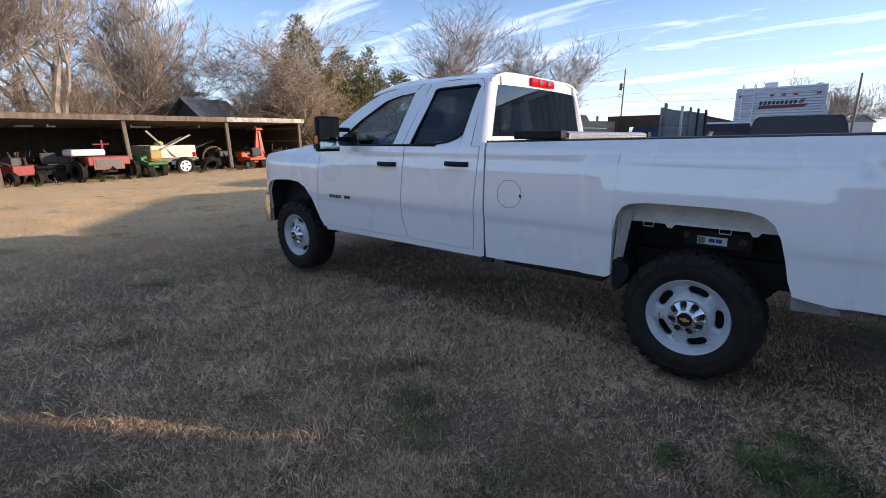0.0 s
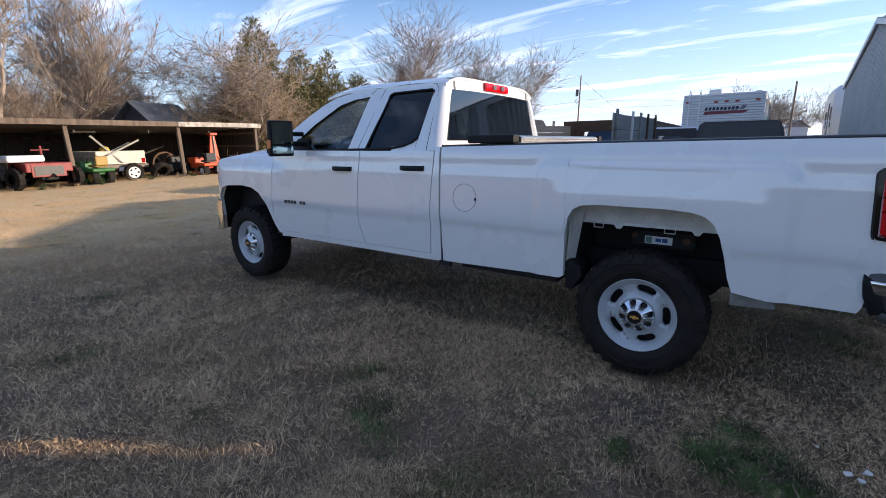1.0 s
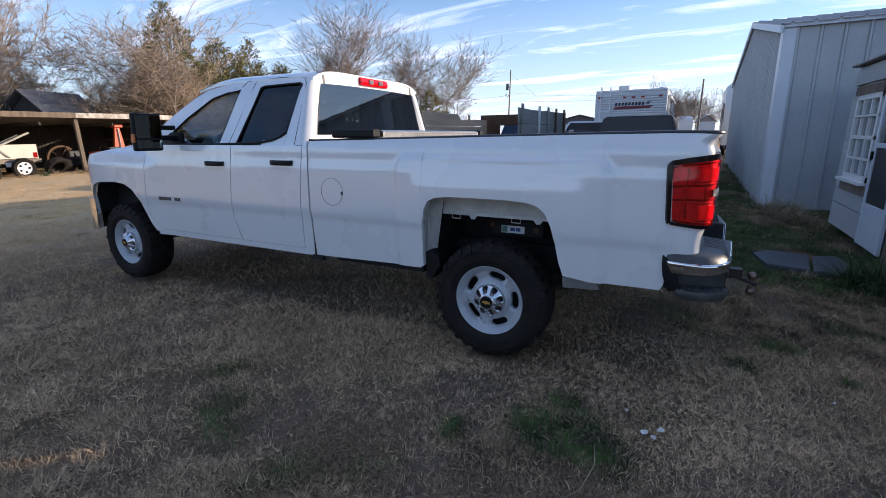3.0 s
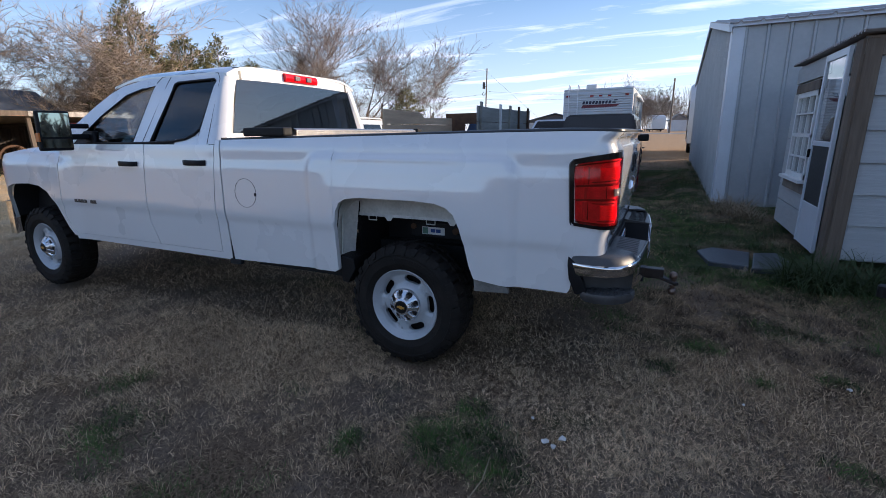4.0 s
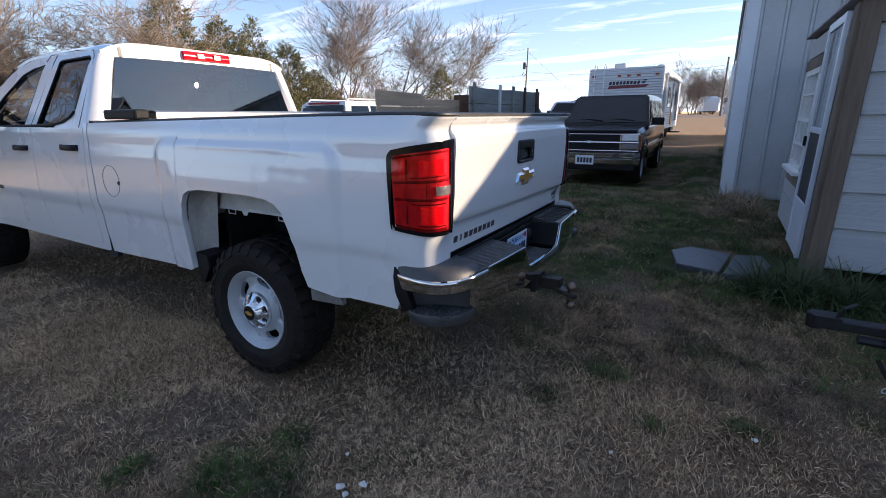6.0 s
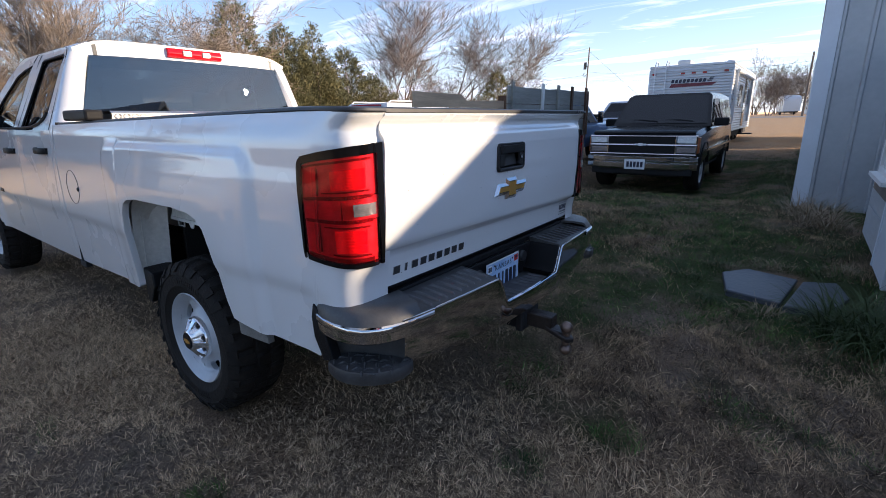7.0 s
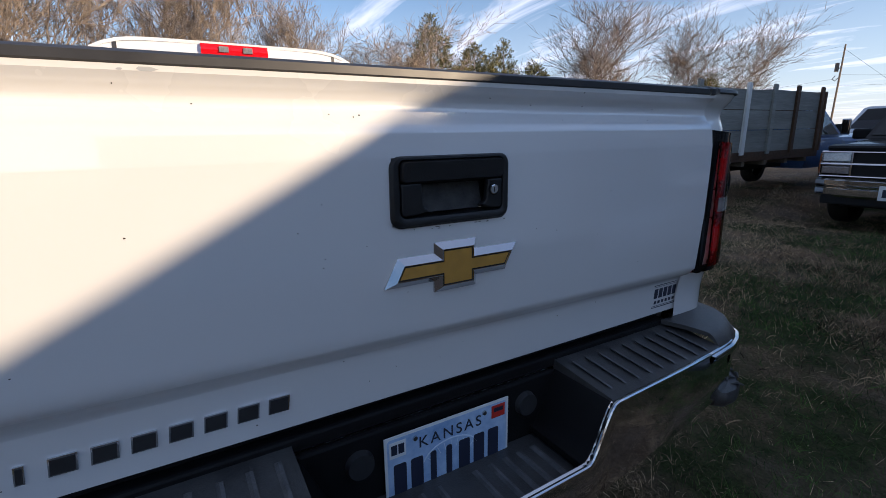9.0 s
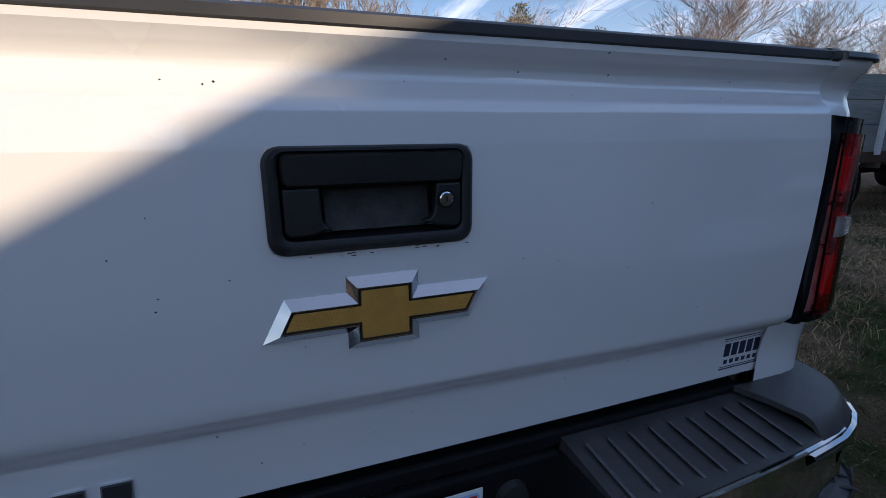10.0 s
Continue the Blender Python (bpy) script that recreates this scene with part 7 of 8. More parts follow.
# ---- open equipment shed ----
def equipment_shed():
    s = thing("equipment_shed", Matrix(), "long open pole shed with a flat rusty roof and wooden posts", "shed")
    X, DEPTH = -21.4, 5.5
    Y0, Y1 = -9.0, 12.1
    me = Mesh()
    rows = [[(X + 0.25, y, 2.47 + 0.02 * math.sin(y * 21)), (X - DEPTH, y, 2.15 + 0.02 * math.sin(y * 21))] for y in spread(Y0, Y1, 220)]
    me.grid(rows, (0, 0, -0.02))
    part("roof", me, METALD, s, "rusty corrugated roof")
    me = Mesh()
    me.box((X + 0.255, Y0, 2.30), (X + 0.30, 8.0, 2.50))
    part("fascia", me, DARKWOOD, s, "weathered brown fascia board")
    me = Mesh()
    me.box((X + 0.255, 8.01, 2.30), (X + 0.30, Y1, 2.50))
    part("fascia", me, mat("peeling_white_board", (0.20, 0.16, 0.13), 0.8, 0, 0.4, 5, 0.4, 40, col2=(0.62, 0.58, 0.52)), s, "peeling white fascia board")
    for y, dx, dy in ((-8.0, 0.0, 0.0), (-4.0, 0.0, 0.1), (0.0, 0.02, -0.05), (4.02, 0.05, -0.10), (8.15, 0.02, -0.07), (11.95, 0.0, 0.0)):
        me = Mesh()
        me.prism([(X - 0.07, y - 0.07, -0.05), (X + 0.07, y - 0.07, -0.05), (X + 0.07, y + 0.07, -0.05), (X - 0.07, y + 0.07, -0.05)], (dx, dy, 2.36))
        part("post", me, DARKWOOD, s, "", False, 0.01)
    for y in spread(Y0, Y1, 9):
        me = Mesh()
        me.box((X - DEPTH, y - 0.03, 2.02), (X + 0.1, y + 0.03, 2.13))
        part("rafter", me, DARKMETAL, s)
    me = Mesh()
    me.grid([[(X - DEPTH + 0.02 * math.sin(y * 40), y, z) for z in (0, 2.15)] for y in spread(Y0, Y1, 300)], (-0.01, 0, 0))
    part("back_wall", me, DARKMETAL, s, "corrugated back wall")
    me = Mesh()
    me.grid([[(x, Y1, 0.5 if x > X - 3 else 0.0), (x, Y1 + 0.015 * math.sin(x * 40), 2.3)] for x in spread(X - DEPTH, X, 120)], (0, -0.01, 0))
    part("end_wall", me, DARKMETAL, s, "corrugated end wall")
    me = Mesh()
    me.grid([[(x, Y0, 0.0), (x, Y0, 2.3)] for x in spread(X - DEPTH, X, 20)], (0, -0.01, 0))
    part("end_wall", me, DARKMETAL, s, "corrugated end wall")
    for z in (0.55, 1.35, 2.0):
        me = Mesh()
        me.box((X - DEPTH, Y1 - 0.09, z), (X, Y1 - 0.02, z + 0.12))
        part("girt", me, DARKWOOD, s)
    for k in range(2):
        me = Mesh()
        me.box((X - 2.2, 1.0 + k * 3.4, 2.08), (X - 1.9, 2.2 + k * 3.4, 2.13))
        part("strip_light", me, SIGNW, s)


equipment_shed()


def bed_cart():
    c = thing("bed_trailer", pose(-22.6, 6.0, 0.0, 0, 0, 4), "white pickup bed made into a trailer, loaded with boards", "trailer")
    CREAM = mat("old_cream_paint", (0.46, 0.43, 0.37), 0.45, 0, 0.15, 3)
    me = Mesh()
    me.box((0.30, -0.95, 0.75), (0.36, 0.95, 1.30)).box((-2.0, -0.97, 0.62), (0.35, -0.90, 1.30)).box((-2.0, 0.90, 0.62), (0.35, 0.97, 1.30)).box((-2.0, -0.95, 0.62), (0.3, 0.95, 0.70)).box((-2.0, -0.95, 0.7), (-1.94, 0.95, 1.3))
    part("bed", me, CREAM, c, "", False, 0.02)
    me = Mesh()
    me.box((0.28, -1.0, 0.58), (0.46, 1.0, 0.74))
    part("bumper", me, OLDWOOD, c, "", False, 0.01)
    for sg in (1, -1):
        me = Mesh()
        me.box((0.34, sg * 0.86 - 0.07, 0.78), (0.375, sg * 0.86 + 0.07, 0.98))
        part("tail_lamp", me, REDD, c)
        small = new("wheel")
        small.parent = c
        small.matrix_local = Matrix.Translation((-0.9, sg * 0.9, 0.36))
        part("tyre", Mesh().revolve([(0.2, 0), (0.36, 0.02), (0.36, 0.2), (0.2, 0.22)], 30), RUBBER, small, "", True)
    me = Mesh()
    me.box((0.462, -0.22, 0.46), (0.47, 0.10, 0.62))
    part("rear_plate", me, SIGNW, c)
    me = Mesh()
    me.prism([(0.38, -0.1, 0.85), (0.38, 0.02, 0.80), (0.15, -0.95, 1.95), (0.15, -1.02, 1.90)], (0.05, 0, 0))
    me.prism([(0.42, -0.6, 1.15), (0.42, -0.55, 1.10), (0.25, 0.85, 1.72), (0.25, 0.80, 1.78)], (0.05, 0, 0)).prism([(0.1, -0.3, 1.3), (0.1, -0.24, 1.28), (0.0, 0.6, 1.62), (0.0, 0.55, 1.68)], (0.05, 0, 0))
    part("board", me, GREYWOOD, c)
    me = Mesh()
    me.blob((0.1, -0.5, 1.36), (0.16, 0.20, 0.14), 6)
    part("yellow_bag", me, mat("yellow_cloth", (0.55, 0.38, 0.04), 0.8), c, "", True)


bed_cart()


def loose_wheel(x, y, r, width, lean, turn, rim, label):
    t = thing("spare_wheel", Matrix.Translation((x, y, r * math.cos(radians(lean)) + 0.01)) @ Matrix.Rotation(radians(90 + turn), 4, "Z") @ Matrix.Rotation(radians(lean), 4, "X"), label, "wheel", "wheels leaning in the shed")
    part("tyre", Mesh().revolve([(r * 0.62, 0.02), (r * 0.7, 0.0), (r * 0.9, 0.0), (r, 0.05), (r, width - 0.05), (r * 0.9, width), (r * 0.62, width - 0.02)], 40, None, lambda i, j: -0.02 * ((j // 2) % 2) if i in (3, 4) else 0), RUBBER, t, "", True)
    if rim:
        me = Mesh()
        me.revolve([(r * 0.63, 0.03), (r * 0.58, 0.05), (r * 0.5, 0.04), (r * 0.2, 0.06), (0, 0.05)], 30)
        ri = part("rim", me, SIGNW, t, "white spoked rim", True)
        for k in range(5):
            a = k * 2 * math.pi / 5
            me = Mesh()
            me.tube([(math.cos(a) * r * 0.40, 0.06, math.sin(a) * r * 0.40), (math.cos(a) * r * 0.40, 0.034, math.sin(a) * r * 0.40)], r * 0.11, 8)
            part("hole", me, BLACK, ri)
    return t


loose_wheel(-21.75, 6.25, 0.39, 0.22, 8, 0, True, "white spoked wheel leaning on the bed trailer")
loose_wheel(-21.75, 7.35, 0.42, 0.26, 38, 14, False, "worn tractor tyre slumped against the trailer")


def lawn_tractor(x, y, rz, paint, seat, label):
    t = thing("lawn_tractor", pose(x, y, 0.0, 0, 0, rz), label, "mower", "garden tractors in the shed")
    me = Mesh()
    me.box((-0.25, -0.28, 0.40), (0.95, 0.28, 0.62)).box((0.55, -0.24, 0.60), (1.15, 0.24, 0.92)).box((-0.45, -0.45, 0.52), (0.10, 0.45, 0.66))
    part("body", me, paint, t, "", False, 0.05)
    me = Mesh()
    me.box((-0.30, -0.24, 0.70), (0.12, 0.24, 0.80)).box((-0.38, -0.24, 0.76), (-0.26, 0.24, 1.12))
    part("seat", me, seat, t, "", False, 0.04)
    me = Mesh()
    me.box((0.0, -0.55, 0.14), (0.75, 0.55, 0.28))
    part("mower_deck", me, paint, t, "", False, 0.03)
    me = Mesh()
    me.tube([(0.42 + 0.05 * math.cos(a), 0.19 * math.cos(a), 1.0 + 0.12 * math.sin(a)) for a in spread(0, 2 * math.pi, 17)], 0.015, 5, False).tube([(0.42, 0, 1.0), (0.6, 0, 0.8)], 0.02, 5)
    part("steering_wheel", me, BLACK, t)
    for cx, r, w in ((-0.15, 0.30, 0.26), (0.95, 0.20, 0.16)):
        for sg in (1, -1):
            wh = new("wheel")
            wh.parent = t
            wh.matrix_local = Matrix.Translation((cx, sg * 0.42, r)) @ Matrix.Rotation(0 if sg < 0 else math.pi, 4, "Z")
            part("tyre", Mesh().revolve([(r * 0.5, 0.02), (r * 0.9, -0.02), (r, 0.03), (r, w - 0.03), (r * 0.9, w), (r * 0.5, w)], 26), RUBBER, wh, "", True)
            part("rim", Mesh().revolve([(r * 0.52, 0.03), (r * 0.2, 0.06), (0, 0.04)], 20), seat if seat is not INTER else SIGNW, wh, "", True)
    return t


GREENP = mat("farm_green_paint", (0.025, 0.12, 0.025), 0.4, 0, 0.1, 5)
YELP = mat("farm_yellow_paint", (0.30, 0.19, 0.03), 0.45, 0, 0.1, 5)
ORANGE = mat("orange_paint", (0.50, 0.07, 0.015), 0.5, 0, 0.12, 5)
lawn_tractor(-21.4, 4.75, 195, GREENP, YELP, "green lawn tractor with a yellow seat parked in the shed")
lawn_tractor(-21.6, 9.35, 185, ORANGE, INTER, "orange mower with a grey seat parked in the shed")
lawn_tractor(-22.4, 1.6, 170, BLACK, INTER, "dark old garden tractor parked in the shed")


def red_tractor():
    t = thing("red_cart_tractor", pose(-21.2, 2.85, 0.0, 0, 0, 3), "faded red tractor with grille and a white tank on top", "tractor")
    me = Mesh()
    me.box((-1.3, -0.45, 0.62), (0.40, 0.95, 0.95))
    part("body", me, FARMRED, t, "", False, 0.04)
    me = Mesh()
    me.box((0.395, -0.30, 0.46), (0.42, 0.72, 0.90))
    part("frame", me, FARMRED, t, "", False, 0.01)
    me = Mesh()
    me.box((0.415, -0.22, 0.52), (0.435, 0.64, 0.84))
    part("grille", me, GREYP, t)
    me = Mesh()
    me.box((-0.9, -0.85, 0.98), (0.15, 0.25, 1.22))
    part("tank", me, SIGNW, t, "white plastic tank", False, 0.08, 3)
    me = Mesh()
    me.tube([(0.0, 0.2, 0.95), (0.0, 0.2, 1.55)], 0.04, 8).tube([(0.0, -0.1, 1.40), (0.0, 0.45, 1.40)], 0.02, 6)
    part("pump", me, FARMRED, t)
    for y in (-0.75, 1.05):
        wh = new("wheel")
        wh.parent = t
        wh.matrix_local = Matrix.Translation((-0.1, y, 0.40)) @ Matrix.Rotation(0.25, 4, "Z")
        part("tyre", Mesh().revolve([(0.2, 0.0), (0.40, 0.02), (0.40, 0.2), (0.2, 0.22)], 28, None, lambda i, j: -0.02 * (j % 2) if i in (1, 2) else 0), RUBBER, wh, "", True)
    me = Mesh()
    me.tube([(0.4, 0.3, 0.55), (0.75, 0.3, 0.42)], 0.04, 6).box((-1.2, 0.0, 0.35), (0.3, 0.5, 0.62))
    part("drawbar", me, CHASSIS, t)


red_tractor()


def orange_lift():
    t = thing("orange_lift", pose(-22.3, 10.1, 0.0, 0, 0, 0), "upright orange loader arm standing in the shed", "machine")
    me = Mesh()
    me.prism([(0, -0.32, 0.5), (0, 0.30, 0.5), (0, 0.10, 2.05), (0, -0.10, 2.05)], (0.12, 0, 0))
    part("arm", me, ORANGE, t, "", False, 0.02)
    me = Mesh()
    me.box((-0.1, -0.18, 1.95), (0.25, 0.18, 2.10))
    part("head", me, ORANGE, t, "", False, 0.02)
    me = Mesh()
    me.box((-0.2, -0.5, 0.0), (0.3, 0.5, 0.5))
    part("base", me, ORANGE, t, "", False, 0.02)
    me = Mesh()
    me.tube([(0.15, 0.02, 0.7), (0.15, 0.0, 1.9)], 0.03, 6)
    part("ram", me, CHROME, t)


orange_lift()


def red_hose_reel():
    t = thing("red_wheel_hoop", pose(-23.2, 8.2, 0.62, 0, 0, 0), "round red steel wheel hoop in the shed", "machine part")
    me = Mesh()
    me.tube([(0, 0.55 * math.cos(a), 0.55 * math.sin(a)) for a in spread(0, 2 * math.pi, 31)], 0.06, 6, False)
    for k in range(4):
        a = k * math.pi / 4
        me.tube([(0, 0.55 * math.cos(a), 0.55 * math.sin(a)), (0, -0.55 * math.cos(a), -0.55 * math.sin(a))], 0.02, 5)
    part("hoop", me, RUST, t, "", True)


red_hose_reel()


def junk_machine(x, y, seed, col, label):
    rnd = random.Random(seed)
    t = thing("farm_machine", pose(x, y, 0.0, 0, 0, rnd.uniform(0, 180)), label, "machine", "machines in the shed")
    me = Mesh()
    me.box((-0.5, -0.35, 0.35), (0.5, 0.35, 0.70))
    part("engine", me, col, t, "", False, 0.03)
    for i in range(9):
        me = Mesh()
        p = Vector((rnd.uniform(-0.5, 0.5), rnd.uniform(-0.4, 0.4), rnd.uniform(0.5, 0.7)))
        me.tube([p, p + Vector((rnd.uniform(-0.4, 0.4), rnd.uniform(-0.4, 0.4), rnd.uniform(0.1, 0.6)))], rnd.uniform(0.02, 0.05), 6)
        part("pipe", me, RUST if (seed + i) % 2 else BLACK, t)
    me = Mesh()
    me.box((-0.2, -0.2, 0.68), (0.25, 0.15, 0.98))
    part("air_box", me, GREYP if seed % 2 else BLACK, t, "", False, 0.03)
    for sx in (-0.45, 0.45):
        for sy in (-0.4, 0.4):
            wh = new("wheel")
            wh.parent = t
            wh.matrix_local = Matrix.Translation((sx, sy, 0.24))
            part("tyre", Mesh().revolve([(0.1, -0.08), (0.24, -0.08), (0.24, 0.08), (0.1, 0.08)], 22), RUBBER, wh, "", True)
    return t


for jx, jy, js, jc, jl in ((-22.0, 0.5, 1, FARMRED, "rusty red walk-behind machine in the shed"), (-22.9, 1.0, 2, YELP, "yellow and black engine on wheels in the shed"), (-24.0, 2.6, 3, GREYP, "grey machine deep in the shed"),
                           (-24.2, 4.6, 4, YELP, "yellow machine deep in the shed"), (-21.7, -1.3, 5, ORANGE, "orange machine at the shed front"), (-23.5, -3.0, 6, FARMRED, "red machine in the shed"), (-21.9, 10.9, 7, YELP, "yellow mower deck by the shed end"),
                           (-22.6, -0.4, 8, BLACK, "black engine and frame in the shed"), (-22.4, 2.0, 9, GREYP, "greasy grey machine in the shed"), (-23.4, 1.6, 10, RUST, "rusty machine frame in the shed"), (-22.9, 8.5, 11, BLACK, "dark machine beside the tyres in the shed"), (-24.6, 6.6, 12, GREYP, "dark crate of parts deep in the shed")):
    junk_machine(jx, jy, js, jc, jl)


# ---- hillside roof behind the shed ----
def far_house(x, y, rz, w, l, h, rise, wall, roofm, label, over=0.4):
    s = thing("house", pose(x, y, ground_z(x, y), 0, 0, rz), label, "house", "far houses")
    me = Mesh()
    me.box((-w, -l, 0), (w, l, h))
    part("wall", me, wall, s)
    me = Mesh()
    for sg in (1, -1):
        me.grid([[(sg * (w + 0.4), yy, h - 0.15), (0, yy, h + rise)] for yy in (-l - over, l + over)], (0, 0, 0.12))
    me.prism([(-w, -l, h), (w, -l, h), (0, -l, h + rise - 0.1)], (0, 2 * l, 0))
    part("roof", me, roofm, s)
    for yy in (-l * 0.5, l * 0.4):
        me = Mesh()
        me.box((w + 0.0, yy - 0.5, h * 0.4), (w + 0.03, yy + 0.5, h * 0.8)).box((-w - 0.03, yy - 0.5, h * 0.4), (-w, yy + 0.5, h * 0.8))
        part("window", me, DARKG, s)
    return s


SLATE = mat("dark_shingles", (0.07, 0.08, 0.10), 0.7, 0, 0.2, 6)
far_house(-31.5, 11.9, 20, 1.5, 1.5, 2.3, 1.5, OLDWOOD, SLATE, "low dark shingled roof behind the shed")
far_house(-15.0, 76.0, 10, 5.0, 7.0, 1.7, 1.2, METAL, SLATE, "grey house across the road")
far_house(2.9, 110.0, 5, 1.5, 3.2, 2.2, 1.2, TRIMW, METALD, "small white house across the road")


def camper(x, y, rz, label, L=6.0, rounded=True):
    s = thing("camper_trailer", pose(x, y, ground_z(x, y), 0, 0, rz), label, "trailer", "white campers")
    secs = []
    for k, (yy, z1) in enumerate(((0.0, 2.2), (0.15, 2.7), (0.5, 2.98), (1.2, 3.1), (L - 0.6, 3.1), (L - 0.1, 2.9), (L, 2.4))):
        secs.append([(-1.15, yy, 0.55), (-1.18, yy, z1 - 0.15), (-1.0, yy, z1), (1.0, yy, z1), (1.18, yy, z1 - 0.15), (1.15, yy, 0.55)])
    part("shell", ring_loft(secs), RVWHITE, s, "", True)
    for sg in (1, -1):
        for y0, y1, z0, z1 in ((0.8, 1.6, 1.5, 2.3), (2.4, 3.1, 0.7, 2.5), (3.8, 5.0, 1.5, 2.2)):
            me = Mesh()
            me.box((sg * 1.165 - 0.02, y0, z0), (sg * 1.165 + 0.025, y1, z1))
            part("window", me, DARKG, s)
        small_wheel(s, sg * 1.1, 3.2, 0.36, 0.36, 0.2 * sg)
    me = Mesh()
    me.box((-1.0, 0.3, 0.35), (1.0, L - 0.3, 0.58))
    part("chassis", me, CHASSIS, s)
    return s


camper(3.30, 20.6, 359, "white rounded camper parked behind the metal building")
camper(-0.35, 98.0, 12, "white camper parked by the road far off")


# ---- road and far field ----
def road():
    me = Mesh()
    me.grid([[(x, y, ground_z(0, y) + 0.02) for y in (63.0, 66.0, 69.0)] for x in spread(-400, 400, 60)])
    tagged(part("road", me, mat("pale_gravel_road", (0.27, 0.25, 0.23), 0.9, 0, 0.15, 1, 0.4, 20)), "pale grey road beyond the yard", "road", "", "structure")


road()


# ---- poles and wires ----
def utility_pole(x, y, h, lean, transformer, label):
    p = thing("utility_pole", pose(x, y, ground_z(x, y), 0, lean, 0), label, "pole", "utility poles")
    me = Mesh()
    me.tube([(0, 0, -0.5), (0, 0, h)], [0.14, 0.10], 10)
    part("shaft", me, OLDWOOD, p, "", True)
    me = Mesh()
    if transformer:
        me.tube([(-0.45, -0.1, h - 3.4), (-0.45, -0.1, h - 2.3)], 0.24, 12)
        part("transformer", me, GREYP, p, "grey transformer can", True)
        me = Mesh()
        me.tube([(-0.45, -0.1, h - 3.9), (-0.75, -0.1, h - 4.3), (-0.45, -0.1, h - 4.6), (-0.1, 0, h - 4.2)], 0.05, 6)
        me.box((-0.5, -0.1, h - 3.0), (0.1, 0.1, h - 2.9))
        part("bracket", me, GREYP, p)
    else:
        me.tube([(0, -0.12, h - 0.4), (0, 0.12, h - 0.4)], 0.04, 6)
        part("insulator", me, SIGNW, p)
    return p


utility_pole(-28.75, 80.5, 11.3, 1.6, True, "wooden utility pole with a grey transformer")
utility_pole(1.5, 70.0, 7.0, 0.6, False, "plain wooden utility pole by the road")


def wire(a, b, sag):
    me = Mesh()
    a, b = Vector(a), Vector(b)
    me.tube([tuple(a.lerp(b, k) - Vector((0, 0, sag * 4 * k * (1 - k)))) for k in spread(0, 1, 14)], 0.014, 4)
    return tagged(part("wire", me, TRIM), "thin dark overhead wire between utility poles", "wire", "overhead wires")


wire((-28.7, 80.5, 12.0), (-90, 95, 12.0), 1.2)
wire((-28.7, 80.5, 8.4), (1.5, 70, 6.9), 0.8)
wire((-28.7, 80.5, 7.0), (1.5, 70, 6.5), 0.6)
wire((-28.7, 80.5, 11.8), (-14, 70, 1.2), 0.0)
wire((-28.7, 80.5, 7.9), (-95, 90, 7.6), 1.0)


# ---- trees ----
protos = [
    bare_tree(-27.8, 3.4, 11, 15.5, 12.5, 1, 0.62, 6, twig=0.013),
    bare_tree(-30.0, -3.0, 12, 14.5, 11.0, 2, 0.6, 6, twig=0.013),
    bare_tree(-28.2, 15.4, 13, 9.0, 11.5, 3, 1.0, 6, "wide low bare tree with arching tan limbs", lift=0.02),
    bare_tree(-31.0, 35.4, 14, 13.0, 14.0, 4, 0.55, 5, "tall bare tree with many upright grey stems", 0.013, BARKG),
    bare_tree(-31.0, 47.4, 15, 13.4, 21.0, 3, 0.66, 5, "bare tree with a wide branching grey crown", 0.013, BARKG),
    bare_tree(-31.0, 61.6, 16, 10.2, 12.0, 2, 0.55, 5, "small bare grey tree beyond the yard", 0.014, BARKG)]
shrubs = [bare_tree(-29.6, 5.5, 21, 4.6, 5.6, 7, 0.9, 4, "dense bare brown thicket shrub", 0.008, BARKB, 0.03), bare_tree(-28.0, 17.8, 22, 5.0, 5.2, 8, 0.9, 4, "dense bare brown thicket shrub", 0.008, BARKB, 0.03)]
rnd = random.Random(77)
for tx, ty, k, sc in ((-28.5, -8, 0, 1.0), (-32.5, 6.6, 1, 0.95), (-30, 0.2, 1, 0.95), (-37.0, 9.0, 2, 1.15), (-33, -2, 0, 1.0), (-32.4, 18.4, 2, 0.8), (-36, -14, 0, 1.1), (-36.4, 13.0, 2, 1.05), (-34.5, 4.0, 0, 0.95), (-34.2, 10.6, 1, 0.72), (-31.2, 17.0, 2, 0.85),
                      (-9.5, 74, 4, 0.45), (-2.6, 84, 4, 0.5), (-2, 112, 5, 0.6), (8, 105, 2, 0.95), (14, 110, 2, 1.0), (-45, 60, 5, 0.8), (-55, 48, 5, 0.9), (-44, 40, 5, 0.7)):
    copy_thing(protos[k], Matrix.Translation((tx, ty, ground_z(tx, ty))) @ Matrix.Rotation(rnd.uniform(0, 6.28), 4, "Z") @ Matrix.Scale(sc, 4))
for tx, ty, sc in ((-29.6, -6, 1.0), (-29.8, -1.5, 1.0), (-29.8, 1.6, 0.9), (-30.4, 20, 0.9), (-29, 33, 0.8), (-32, 40, 0.9), (-29, 44, 0.8), (-24, 51, 0.7), (-36, 8.2, 1.1), (-36, 11.2, 1.0), (-27.5, -11, 1.2), (-35, 37, 1.0), (-35.5, 5.5, 1.2), (-31, 2.6, 1.1), (-30.5, -3.5, 1.2), (-32, 15.8, 1.1), (-33, 6, 1.3), (-7.0, 118, 2.4), (-3.4, 121, 2.0), (-0.6, 119, 2.2), (3.6, 124, 1.9)):
    copy_thing(shrubs[rnd.randint(0, 1)], Matrix.Translation((tx, ty, ground_z(tx, ty))) @ Matrix.Rotation(rnd.uniform(0, 6.28), 4, "Z") @ Matrix.Scale(sc, 4))
